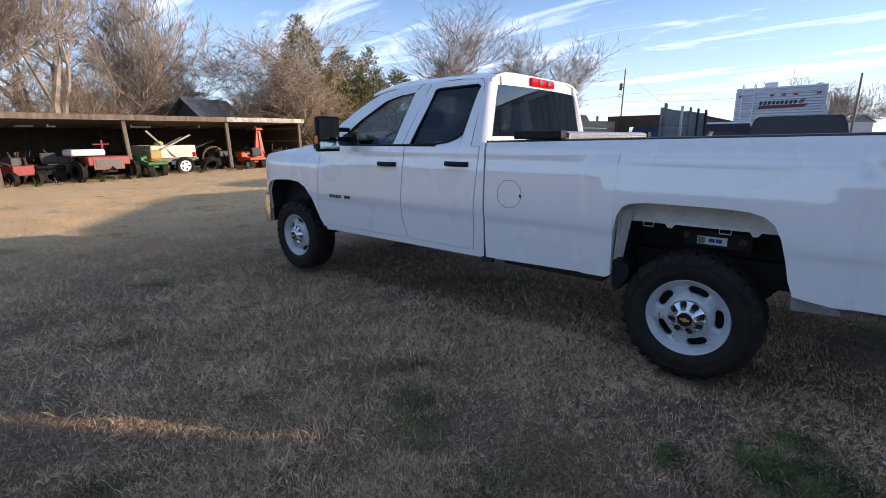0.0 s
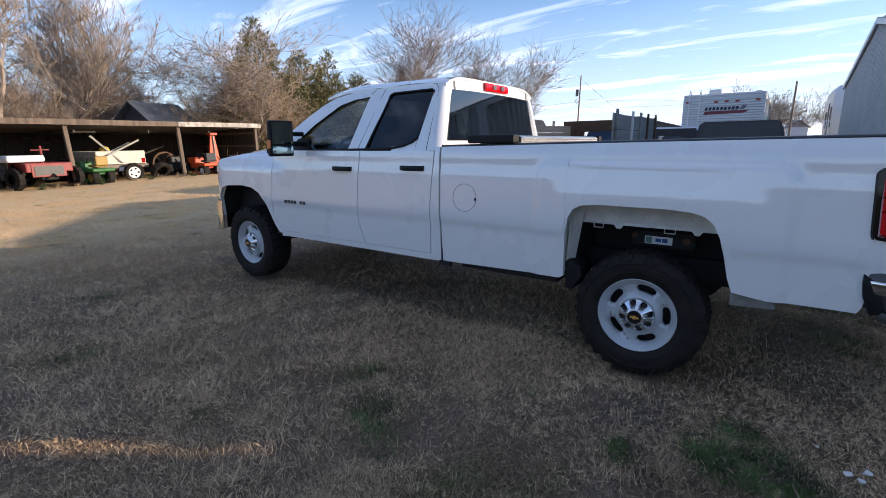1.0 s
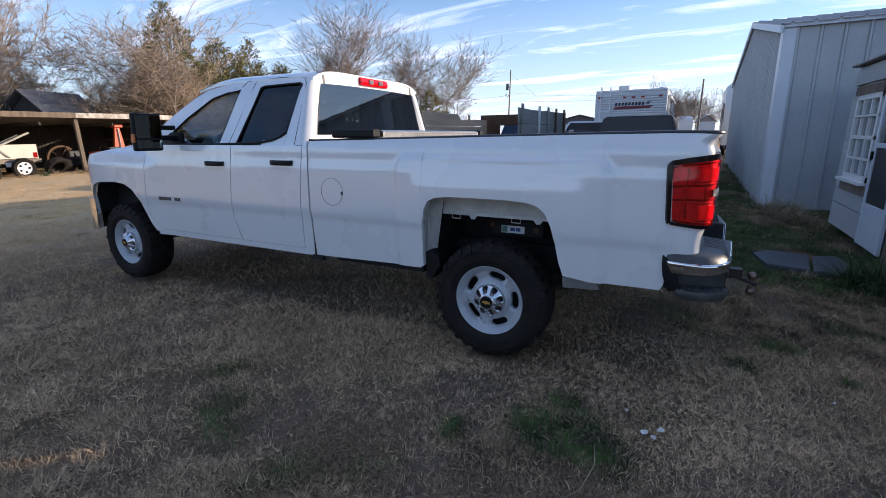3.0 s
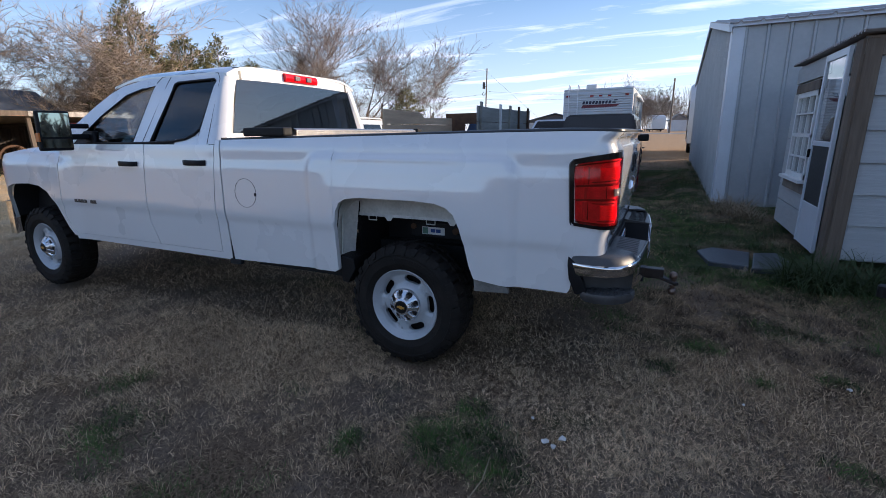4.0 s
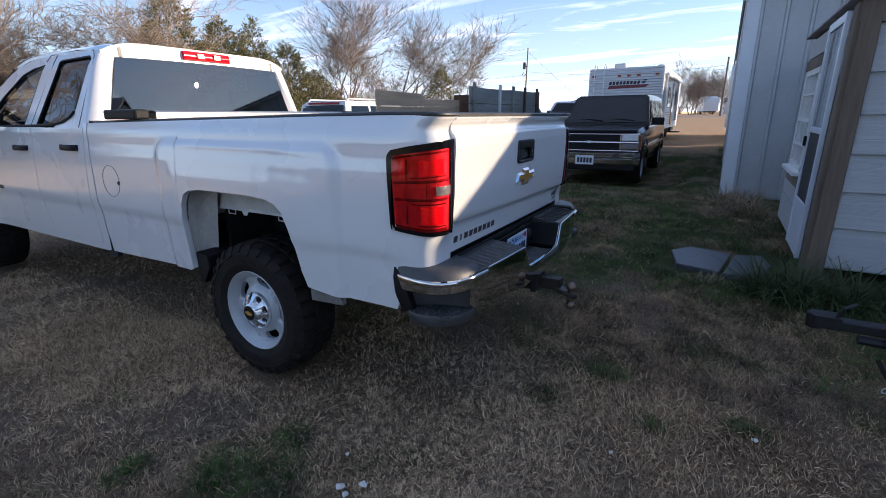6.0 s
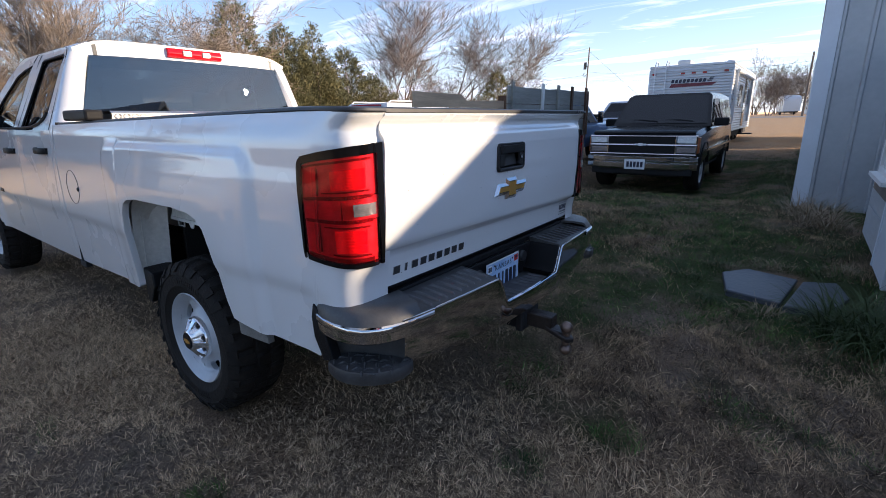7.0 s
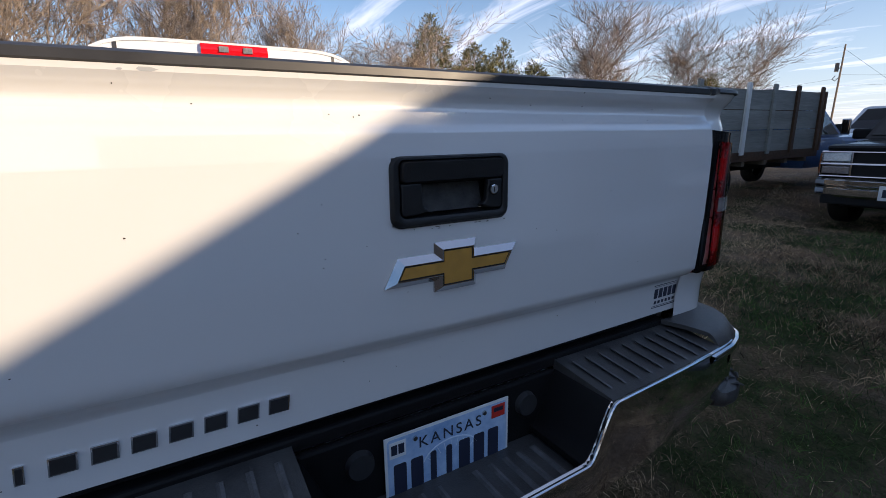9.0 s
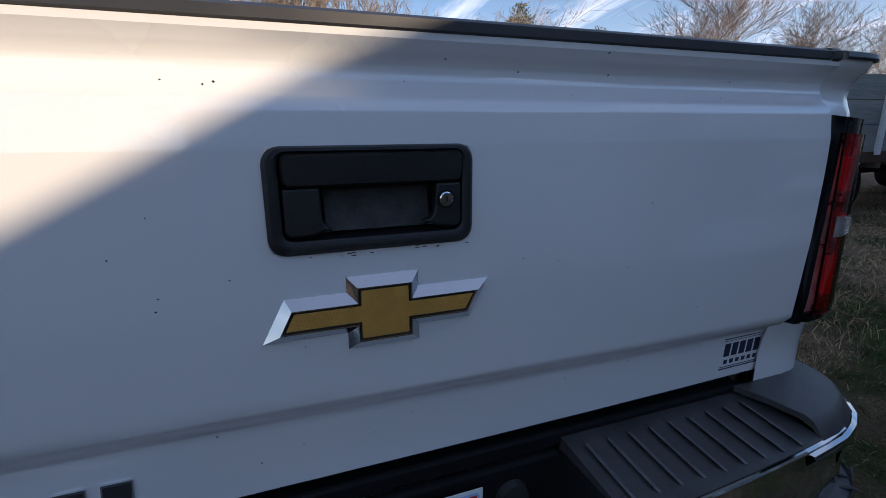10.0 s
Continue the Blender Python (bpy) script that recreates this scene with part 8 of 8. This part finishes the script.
for tx, ty, sd, hh, ww in ((-30.6, 18.8, 1, 9.8, 4.2), (-30.8, 22.8, 2, 8.1, 5.0), (-31.2, 26.0, 3, 8.6, 2.8), (-30.4, 28.7, 4, 7.0, 4.4), (-34.0, 25.0, 5, 7.2, 5.2), (-27.0, 48.5, 7, 6.0, 3.4), (-30.0, 31.2, 8, 5.0, 4.2), (-29.4, 20.9, 9, 6.0, 4.4), (-29.6, 25.0, 10, 6.0, 4.6)):
    cedar_tree(tx, ty, sd, hh, ww)


# ---- far line of trees beyond the open side of the yard ----
def tree_line():
    rnd = random.Random(5)
    me = Mesh()
    for i in range(1500):
        if i < 900:
            x = rnd.uniform(-90, 60)
            y = -62 + rnd.uniform(-6, 6) - 0.002 * x * x
        else:
            y = rnd.uniform(-60, 70)
            x = 58 + rnd.uniform(-5, 5) + 0.002 * y * y
        h = (4.5 + 3.5 * math.sin((x + y) * 0.11) * math.sin((x + y) * 0.037 + 1)) * rnd.uniform(0.5, 1.15)
        top = Vector((x + rnd.gauss(0, 0.8), y + rnd.gauss(0, 0.8), max(1.2, h)))
        me.tube([(x, y, -0.2), (Vector((x, y, 0)) * 0.5 + top * 0.5) + Vector((rnd.gauss(0, 0.3), 0, 0)), top], [0.22, 0.35, 0.03], 4, False)
        for k in range(3):
            b = Vector((x, y, 0)).lerp(top, rnd.uniform(0.35, 0.8))
            me.tube([b, b + Vector((rnd.gauss(0, 1.0), rnd.gauss(0, 1.0), rnd.uniform(0.5, 1.6)))], [0.14, 0.03], 3, False)
    tagged(part("tree_line", me, BARKB), "far line of bare brown trees across the field", "trees", "", "stuff")


tree_line()


# ---- unseen shed added across the yard to block the low sun ----
def sun_blocker():
    az = radians(SUN_AZ)
    c = Vector((math.cos(az) * 10.2 + math.sin(az) * 3.82, math.sin(az) * 10.2 - math.cos(az) * 3.82, 0))
    far_house(c.x, c.y, SUN_AZ, 1.2, 3.13, 3.5, 0.45, DARKWOOD, METALD, "unseen dark timber shed added to shade the yard", 0.02)


sun_blocker()


# ---- grass blades ----
def blade_material(name, dark, light, clump=0.0):
    m, n, l, p = nodes_of(name)
    g = n.new("ShaderNodeNewGeometry")
    tc = n.new("ShaderNodeTexCoord")
    t = n.new("ShaderNodeTexNoise")
    t.inputs["Scale"].default_value, t.inputs["Detail"].default_value = 1.1, 5
    l.new(tc.outputs["Object"], t.inputs["Vector"])
    a = n.new("ShaderNodeMath")
    a.operation = "MULTIPLY_ADD"
    l.new(g.outputs["Random Per Island"], a.inputs[0])
    a.inputs[1].default_value = 0.75
    l.new(t.outputs[0], a.inputs[2])
    if clump:
        t.inputs["Scale"].default_value = clump
        q = n.new("ShaderNodeMapRange")
        q.inputs["From Min"].default_value, q.inputs["From Max"].default_value = 0.36, 0.66
        q.inputs["To Max"].default_value = 0.75
        l.new(t.outputs[0], q.inputs["Value"])
        l.new(q.outputs[0], a.inputs[2])
        a.inputs[1].default_value = 0.6
    r = n.new("ShaderNodeValToRGB")
    r.color_ramp.elements[0].position, r.color_ramp.elements[1].position = 0.30, 1.0
    r.color_ramp.elements[0].color, r.color_ramp.elements[1].color = (*dark, 1), (*light, 1)
    s = n.new("ShaderNodeMath")
    s.operation = "MULTIPLY"
    l.new(a.outputs[0], s.inputs[0])
    s.inputs[1].default_value = 0.8
    l.new(s.outputs[0], r.inputs[0])
    l.new(r.outputs[0], p.inputs["Base Color"])
    p.inputs["Roughness"].default_value = 0.75
    p.inputs["Specular IOR Level"].default_value = 0.25
    return m


def blades(name, x, y, length, width, tilt, az, material, label, category, seed, segs=2):
    """One mesh of bent blades, each an island of its own."""
    rng = np.random.RandomState(seed)
    n = len(x)
    z = ground_za(x, y)
    p = np.stack([x, y, z - 0.004], 1)
    az_s = az + rng.randn(n) * 0.5
    s = np.stack([-np.sin(az_s), np.cos(az_s), np.zeros(n)], 1) * (width / 2)[:, None]
    s[:, 2] = width * 0.35 * rng.randn(n)
    rings = [p - s, p + s]
    turn = rng.randn(n) * 0.9
    for k in range(segs):
        q = (k + 0.6) / segs
        a, t = az + turn * q, tilt * (0.35 + 0.65 * q)
        d = np.stack([np.cos(a) * np.sin(t), np.sin(a) * np.sin(t), np.cos(t)], 1)
        p = p + d * (length / segs)[:, None]
        p[:, 2] = np.maximum(p[:, 2], z + 0.005)
        if k < segs - 1:
            rings += [p - s * (1 - 0.5 * q), p + s * (1 - 0.5 * q)]
    rings.append(p)
    m = len(rings)
    v = np.stack(rings, 1).reshape(-1, 3)
    tri = []
    for k in range(segs - 1):
        tri += [(2 * k, 2 * k + 1, 2 * k + 3), (2 * k, 2 * k + 3, 2 * k + 2)]
    tri.append((m - 3, m - 2, m - 1))
    o = (np.arange(n) * m)[:, None]
    f = np.concatenate([o + np.array(c) for c in tri], 1).reshape(-1, 3)
    data = bpy.data.meshes.new(name)
    data.vertices.add(len(v))
    data.vertices.foreach_set("co", v.ravel())
    data.loops.add(f.size)
    data.loops.foreach_set("vertex_index", f.ravel().astype(np.int32))
    data.polygons.add(len(f))
    data.polygons.foreach_set("loop_start", np.arange(0, f.size, 3, dtype=np.int32))
    data.polygons.foreach_set("loop_total", np.full(len(f), 3, dtype=np.int32))
    data.update()
    data.validate()
    data.materials.append(material)
    return tagged(new(name, data), label, category, "", "stuff")


def green_here(x, y):
    """How green the yard is: patches on the open ground, more by the buildings."""
    v = noise2(x + 40, y + 40, 0.9, 5) * 0.5 + noise2(x + 40, y + 40, 2.3, 6) * 0.32
    v = v + 0.34 * (noise2(x + 55, y + 55, 2.9, 29) - 0.5) + 0.38 * np.clip((y - 0.8) / 1.8, 0, 1) * np.clip((x + 1.0) / 2.2, 0, 1) - 0.40 * np.clip((y - 13) / 5, 0, 1)
    for px, py, r in ((0.66, -0.55, 0.34), (0.85, -0.68, 0.26), (0.62, -0.30, 0.16), (-1.13, -1.12, 0.28), (-0.90, -1.25, 0.22), (-1.50, -0.90, 0.22), (0.12, -0.72, 0.16), (-1.76, -2.59, 0.24), (2.40, 0.79, 0.17), (2.04, 0.64, 0.12), (1.46, 0.67, 0.16), (1.74, 1.06, 0.14), (1.06, 1.43, 0.3), (2.86, 1.41, 0.2), (2.29, -0.06, 0.16), (1.46, 3.25, 0.5), (1.45, 2.5, 0.35), (1.62, 4.27, 0.6)):
        v = np.maximum(v, 0.92 - 0.36 * np.hypot(x - px, y - py) / r - 0.25 * (noise2(x + 80, y + 80, 7.0, 19) - 0.5))
    return v


def free(x, y):
    """Off the slabs, the buildings and the tyres' contact patches."""
    ok = ~((x > 1.80) & (x < 2.82) & (y > 3.12) & (y < 4.03))
    ok &= ~((x > 2.93) & (x < 6.5) & (y > 3.2) & (y < 5.6))
    ok &= ~((x > 2.12) & (y > 7.3) & (y < 18.6))
    for wx in (0.0, -4.016):
        for wy in (0.15, 1.80):
            ok &= ~((np.abs(x - wx) < 0.16) & (np.abs(y - wy) < 0.16))
    return ok


def yard_grass():
    rng = np.random.RandomState(8)
    # Blades are densest along the camera path, within the directions it looks
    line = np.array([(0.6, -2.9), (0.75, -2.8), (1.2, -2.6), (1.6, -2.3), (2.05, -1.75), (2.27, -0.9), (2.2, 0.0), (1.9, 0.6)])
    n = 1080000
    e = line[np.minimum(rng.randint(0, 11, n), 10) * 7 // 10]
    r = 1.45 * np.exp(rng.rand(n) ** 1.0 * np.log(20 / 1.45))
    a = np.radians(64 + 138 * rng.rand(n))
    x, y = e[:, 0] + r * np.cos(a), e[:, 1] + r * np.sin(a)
    # sparse grass on the rest of the yard
    x = np.concatenate([x, rng.uniform(-6, 4, 40000)])
    y = np.concatenate([y, rng.uniform(-6, 2, 40000)])
    r = np.concatenate([r, np.full(40000, 3.0)])
    n = len(x)
    keep = free(x, y) & ~((x > 3.2) & (y < 0.5))
    bare = noise2(x + 60, y + 60, 0.8, 9) * 0.5 + noise2(x + 60, y + 60, 2.7, 10) * 0.3 + noise2(x + 60, y + 60, 7.0, 11) * 0.2
    keep &= rng.rand(n) < np.clip(1.5 - 2.6 * np.clip(bare - 0.40, 0, 1) * 1.7, 0.22, 1)
    under = (x > -5.3) & (x < 1.1) & (y > 0.3) & (y < 1.9)
    keep &= ~under | (rng.rand(n) < 0.35)
    x, y, r = x[keep], y[keep], r[keep]
    # blades gather into tufts
    cell = np.where(noise2(x + 15, y + 15, 1.3, 41) > 0.5, 0.055, 0.085)
    which = rng.rand(len(x)) < 0.5
    ang = np.where(which, 0.43, 1.31)
    ca, sa = np.cos(ang), np.sin(ang)
    u = ca * x + sa * y + 0.16 * noise2(x + 25, y + 25, 3.3, 43) + np.where(which, 0.0, 31.7)
    v = ca * y - sa * x + 0.16 * noise2(x + 45, y + 45, 3.7, 47)
    iu, iv = np.floor(u / cell), np.floor(v / cell)
    hx, hy, hl = [np.modf(np.abs(np.sin(iu * a + iv * b + c) * 43758.5453))[0] for a, b, c in ((12.9898, 78.233, 0.3), (39.346, 11.135, 1.7), (73.156, 52.235, 2.9))]
    pull = np.where(rng.rand(len(x)) < 0.6, 0.3 + 0.4 * rng.rand(len(x)), 0.0)
    du, dv = (iu + hx) * cell - u, (iv + hy) * cell - v
    out_x, out_y = sa * dv - ca * du, -sa * du - ca * dv
    x, y = x - out_x * pull, y - out_y * pull
    heading = np.where(pull > 0, np.arctan2(out_y, out_x) + 0.5 * rng.randn(len(x)), rng.rand(len(x)) * 2 * np.pi)
    g = green_here(x, y) + 0.10 * (noise2(x + 70, y + 70, 6.0, 13) - 0.5)
    isg = rng.rand(len(x)) < np.clip((g - 0.60) / 0.22, 0, np.where(y < 0.4, 0.82, 0.80))
    grow = np.clip(r / 2.6, 1, 2.6) ** 0.85
    ln = (0.021 + 0.029 * rng.rand(len(x))) * (0.7 + 0.6 * noise2(x + 9, y + 9, 1.6, 12)) * np.minimum(grow, 1.6) * (0.7 + 0.7 * hl)
    wd = (0.0009 + 0.0011 * rng.rand(len(x))) * grow
    tl = np.radians(35 + 85 * rng.rand(len(x)))
    straw = blade_material("dry_grass_blades", (0.112, 0.074, 0.045), (0.97, 0.715, 0.435))
    fresh = blade_material("green_grass_blades", (0.014, 0.034, 0.008), (0.135, 0.25, 0.055), 5.0)
    brown = blade_material("brown_thatch_blades", (0.042, 0.028, 0.017), (0.62, 0.44, 0.26), 4.0)
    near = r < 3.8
    # Shade between the sheds put into the blades: darker brown chosen here
    shady = rng.rand(len(x)) < 0.85 * smv(x + 0.35 * y + 0.5 * (noise2(x + 33, y + 33, 1.1, 17) - 0.5), 0.7, 2.1) * (0.2 + 0.8 * smv(y + 0.6 * (noise2(x + 21, y + 21, 1.7, 23) - 0.5), 0.3, 1.4))
    shady |= rng.rand(len(x)) < 0.75 * np.exp(-((x - 0.55) ** 2 + (y + 0.8) ** 2) / 0.4)
    d = shady & ~isg
    blades("thatch_grass", x[d], y[d], ln[d], wd[d], tl[d], heading[d], brown, "matted brown dead grass, darkened for the shade between the sheds", "grass", 27, 2)
    isd = shady & ~isg
    for zone, segs, words in ((near, 2, "close to the camera path"), (~near, 1, "farther from the camera path")):
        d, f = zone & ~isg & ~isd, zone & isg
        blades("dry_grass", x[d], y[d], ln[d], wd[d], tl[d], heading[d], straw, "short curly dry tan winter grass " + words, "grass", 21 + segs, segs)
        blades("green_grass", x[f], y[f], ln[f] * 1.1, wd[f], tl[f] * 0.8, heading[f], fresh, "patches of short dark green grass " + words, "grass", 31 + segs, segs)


yard_grass()


# ---- small things on the ground ----
def stone(x, y, r, seed, material, label):
    rnd = random.Random(seed)
    bm = bmesh.new()
    for i in range(13):
        d = Vector((rnd.gauss(0, 1), rnd.gauss(0, 1), rnd.gauss(0, 1))).normalized()
        bm.verts.new((d.x * r, d.y * r * rnd.uniform(0.6, 0.9), d.z * r * 0.62))
    bmesh.ops.convex_hull(bm, input=bm.verts)
    me = Mesh()
    bm.verts.index_update()
    used = [f for f in bm.faces]
    me.add([tuple(v.co) for v in bm.verts], [tuple(v.index for v in f.verts) for f in used])
    bm.free()
    ob = part("stone", me, material, None, "", False, r * 0.10)
    ob.matrix_world = pose(x, y, ground_z(x, y) + r * 0.35 + 0.012, 0, 0, rnd.uniform(0, 360))
    return tagged(ob, label, "stone", "loose stones in the grass")


PALE = mat("pale_limestone", (0.62, 0.60, 0.57), 0.8, 0, 0.2, 30, 0.4, 80)
for sx, sy, sr, ss in ((1.0, -0.405, 0.024, 1), (1.045, -0.425, 0.02, 2), (1.07, -0.35, 0.022, 3), (0.90, -0.25, 0.013, 4), (2.45, 0.72, 0.016, 5), (1.9, 0.35, 0.012, 6)):
    stone(sx, sy, sr, ss, PALE, "small pale stone lying in dry grass")


def leaf_clump(x, y, seed, n, length, width, material, label, flat=0.4):
    """Long arching leaves from one root."""
    rnd = random.Random(seed)
    me = Mesh()
    for i in range(n):
        a = rnd.uniform(0, 2 * math.pi)
        d = Vector((math.cos(a), math.sin(a), 0))
        s = Vector((-math.sin(a), math.cos(a), 0)) * width * rnd.uniform(0.7, 1.2) / 2
        L = length * rnd.uniform(0.6, 1.15)
        root = d * rnd.uniform(0, 0.10) + Vector((rnd.gauss(0, 0.05), rnd.gauss(0, 0.05), -0.02))
        lean = rnd.uniform(0.35, 1.0)
        pts = []
        p, ang = root, 0.15 * lean
        for k in range(6):
            pts.append((p, 1 - (k / 5) ** 2))
            ang = min(2.2, ang + 0.42 * lean + 0.05)
            p = p + (d * math.sin(ang) + Vector((0, 0, 1)) * math.cos(ang)) * L / 5
            p.z = max(p.z, 0.01)
        me.grid([[tuple(q - s * w), tuple(q + s * w)] for q, w in [(q, max(0.08, w)) for q, w in pts]])
    ob = part("leaf_clump", me, material, None, "", False)
    ob.matrix_world = pose(x, y, ground_z(x, y))
    return tagged(ob, label, "plant", "clumps by the shed", "stuff")


LEAF = mat("dark_strap_leaves", (0.035, 0.055, 0.02), 0.7, 0, 0.3, 9, col2=(0.085, 0.115, 0.045), spec=0.25)
STRAW = mat("dead_straw", (0.22, 0.165, 0.10), 0.85, 0, 0.3, 9, col2=(0.42, 0.33, 0.21))
for cx, cy, cs in ((2.70, 2.80, 1), (2.85, 2.74, 2), (3.00, 2.80, 3), (3.15, 2.86, 4), (3.42, 2.96, 5), (3.60, 2.92, 6), (3.9, 2.95, 7), (2.58, 2.92, 8), (2.78, 2.92, 9)):
    leaf_clump(cx, cy, cs, 150, 0.50 if cs < 5 or cs > 7 else 0.40, 0.009, LEAF, "arching dark green strap leaves at the shed wall")
for cx, cy, cs in ((2.45, 6.3, 11), (2.62, 6.0, 12), (2.3, 6.8, 13), (2.55, 6.6, 14)):
    leaf_clump(cx, cy, cs, 110, 0.45, 0.010, STRAW, "heap of dead straw-coloured grass by the building")
for i in range(26):
    cx, cy = (2.2 + i * 0.25, 7.12) if i < 3 else (2.18 + (i % 2) * 0.05, 7.2 + (i - 3) * 0.45)
    leaf_clump(cx, cy, 30 + i, 45, 0.28, 0.008, LEAF if i % 3 or i < 3 else STRAW, "tall grass along the metal wall")
for i in range(22):
    leaf_clump(-21.0 + 0.35 * math.sin(i * 2.3), -1.0 + i * 0.62, 110 + i, 40, 0.34 if i % 3 else 0.5, 0.016, STRAW if i % 3 else LEAF, "unmown dry grass along the open shed")
for i, (cx, cy) in enumerate(((2.68, 4.35), (2.62, 4.75), (2.68, 5.2), (2.6, 5.6), (2.15, 4.2), (1.78, 4.0), (2.45, 4.12), (1.85, 3.15), (2.2, 3.05), (2.65, 3.0), (1.6, 3.6))):
    leaf_clump(cx, cy, 70 + i, 90, 0.15, 0.0045, LEAF if i % 4 else STRAW, "uncut green grass round the slabs")


def utility_trailer():
    t = thing("utility_trailer", Matrix.Translation((0.0, -0.25, 0.065)), "black steel trailer tongue with a safety chain, parked on grass", "trailer")
    me = Mesh()
    me.box((2.64, 1.285, 0.43), (4.4, 1.35, 0.478))
    part("tongue", me, STEELDK, t, "black steel tongue beam", False, 0.008)
    me = Mesh()
    me.grid([[(2.60 + 0.02 * abs(v), 1.32 + 0.045 * v, z) for z in (0.435, 0.47, 0.49)] for v in spread(-1, 1, 7)], (0.10, 0, 0))
    me.tube([(2.63, 1.32, 0.425), (2.63, 1.32, 0.488)], 0.036, 12)
    part("coupler", me, STEELDK, t, "black ball coupler", True)
    me = Mesh()
    me.tube([(2.80, 1.34, 0.385), (3.25, 1.34, 0.37)], 0.022, 8).box((2.90, 1.27, 0.355), (2.915, 1.37, 0.488)).box((2.985, 1.27, 0.355), (3.0, 1.37, 0.488))
    part("jack_tube", me, STEELDK, t)
    me = Mesh()
    me.tube([(2.70, 1.30, 0.48), (2.72, 1.29, 0.54), (2.76, 1.30, 0.56)], 0.008, 6)
    part("latch_lever", me, STEELDK, t)

    def chain(pts, name):
        me = Mesh()
        pts = [Vector(p) for p in pts]
        for i, (a, b) in enumerate(zip(pts, pts[1:])):
            n = max(1, int((b - a).length / 0.026))
            for k in range(n):
                c = a.lerp(b, (k + 0.5) / n)
                d = (b - a).normalized()
                s = d.orthogonal().normalized()
                if k % 2:
                    s = d.cross(s)
                me.tube([tuple(c + d * 0.019 * math.cos(u) + s * 0.010 * math.sin(u)) for u in spread(0, 2 * math.pi, 11)], 0.0035, 5, False)
        part(name, me, mat("galvanised_chain", (0.42, 0.43, 0.45), 0.35, 0.8, 0.15, 30), t, "bright steel safety chain", True)
    chain([(3.00, 1.38, 0.49), (2.99, 1.27, 0.49), (2.98, 1.24, 0.40), (2.97, 1.23, 0.30), (2.94, 1.24, 0.24), (2.94, 1.24, 0.19)], "safety_chain")
    chain([(3.12, 1.36, 0.49), (3.09, 1.26, 0.485), (3.05, 1.23, 0.40), (3.0, 1.23, 0.31), (2.94, 1.24, 0.24), (2.90, 1.24, 0.20)], "safety_chain")
    me = Mesh()
    me.tube([(2.86, 1.25, 0.34), (2.93, 1.20, 0.22), (3.0, 1.2, 0.25), (3.12, 1.22, 0.20)], 0.009, 6)
    part("wiring_lead", me, RUBBER, t)
    me = Mesh()
    me.box((4.2, 0.55, 0.40), (7.2, 0.63, 0.50)).box((4.2, 2.0, 0.40), (7.2, 2.08, 0.50)).box((4.2, 0.55, 0.40), (4.3, 2.08, 0.50)).box((7.1, 0.55, 0.40), (7.2, 2.08, 0.50)).box((4.2, 0.55, 0.50), (7.2, 2.08, 0.53))
    part("deck", me, OLDWOOD, t)
    for y in (0.42, 2.21):
        wh = new("wheel")
        wh.parent = t
        wh.matrix_local = Matrix.Translation((5.9, y - 0.09, 0.305))
        part("tyre", Mesh().revolve([(0.18, 0.0), (0.33, 0.02), (0.33, 0.16), (0.18, 0.18)], 28), RUBBER, wh, "", True)


utility_trailer()


def dry_stalk(pts, label):
    me = Mesh()
    me.tube(pts, [0.003, 0.0025, 0.0022, 0.0015], 5)
    tagged(part("dry_stalk", me, STRAW), label, "twig", "loose stalks")


dry_stalk([(0.80, -0.62, 0.03), (0.83, -0.80, 0.06), (0.80, -0.95, 0.04), (0.70, -1.08, 0.02)], "long curved dry stalk lying on the grass")
dry_stalk([(1.35, -0.25, 0.02), (1.30, -0.05, 0.035), (1.36, 0.15, 0.03), (1.45, 0.30, 0.02)], "dark dry twig lying on the grass")
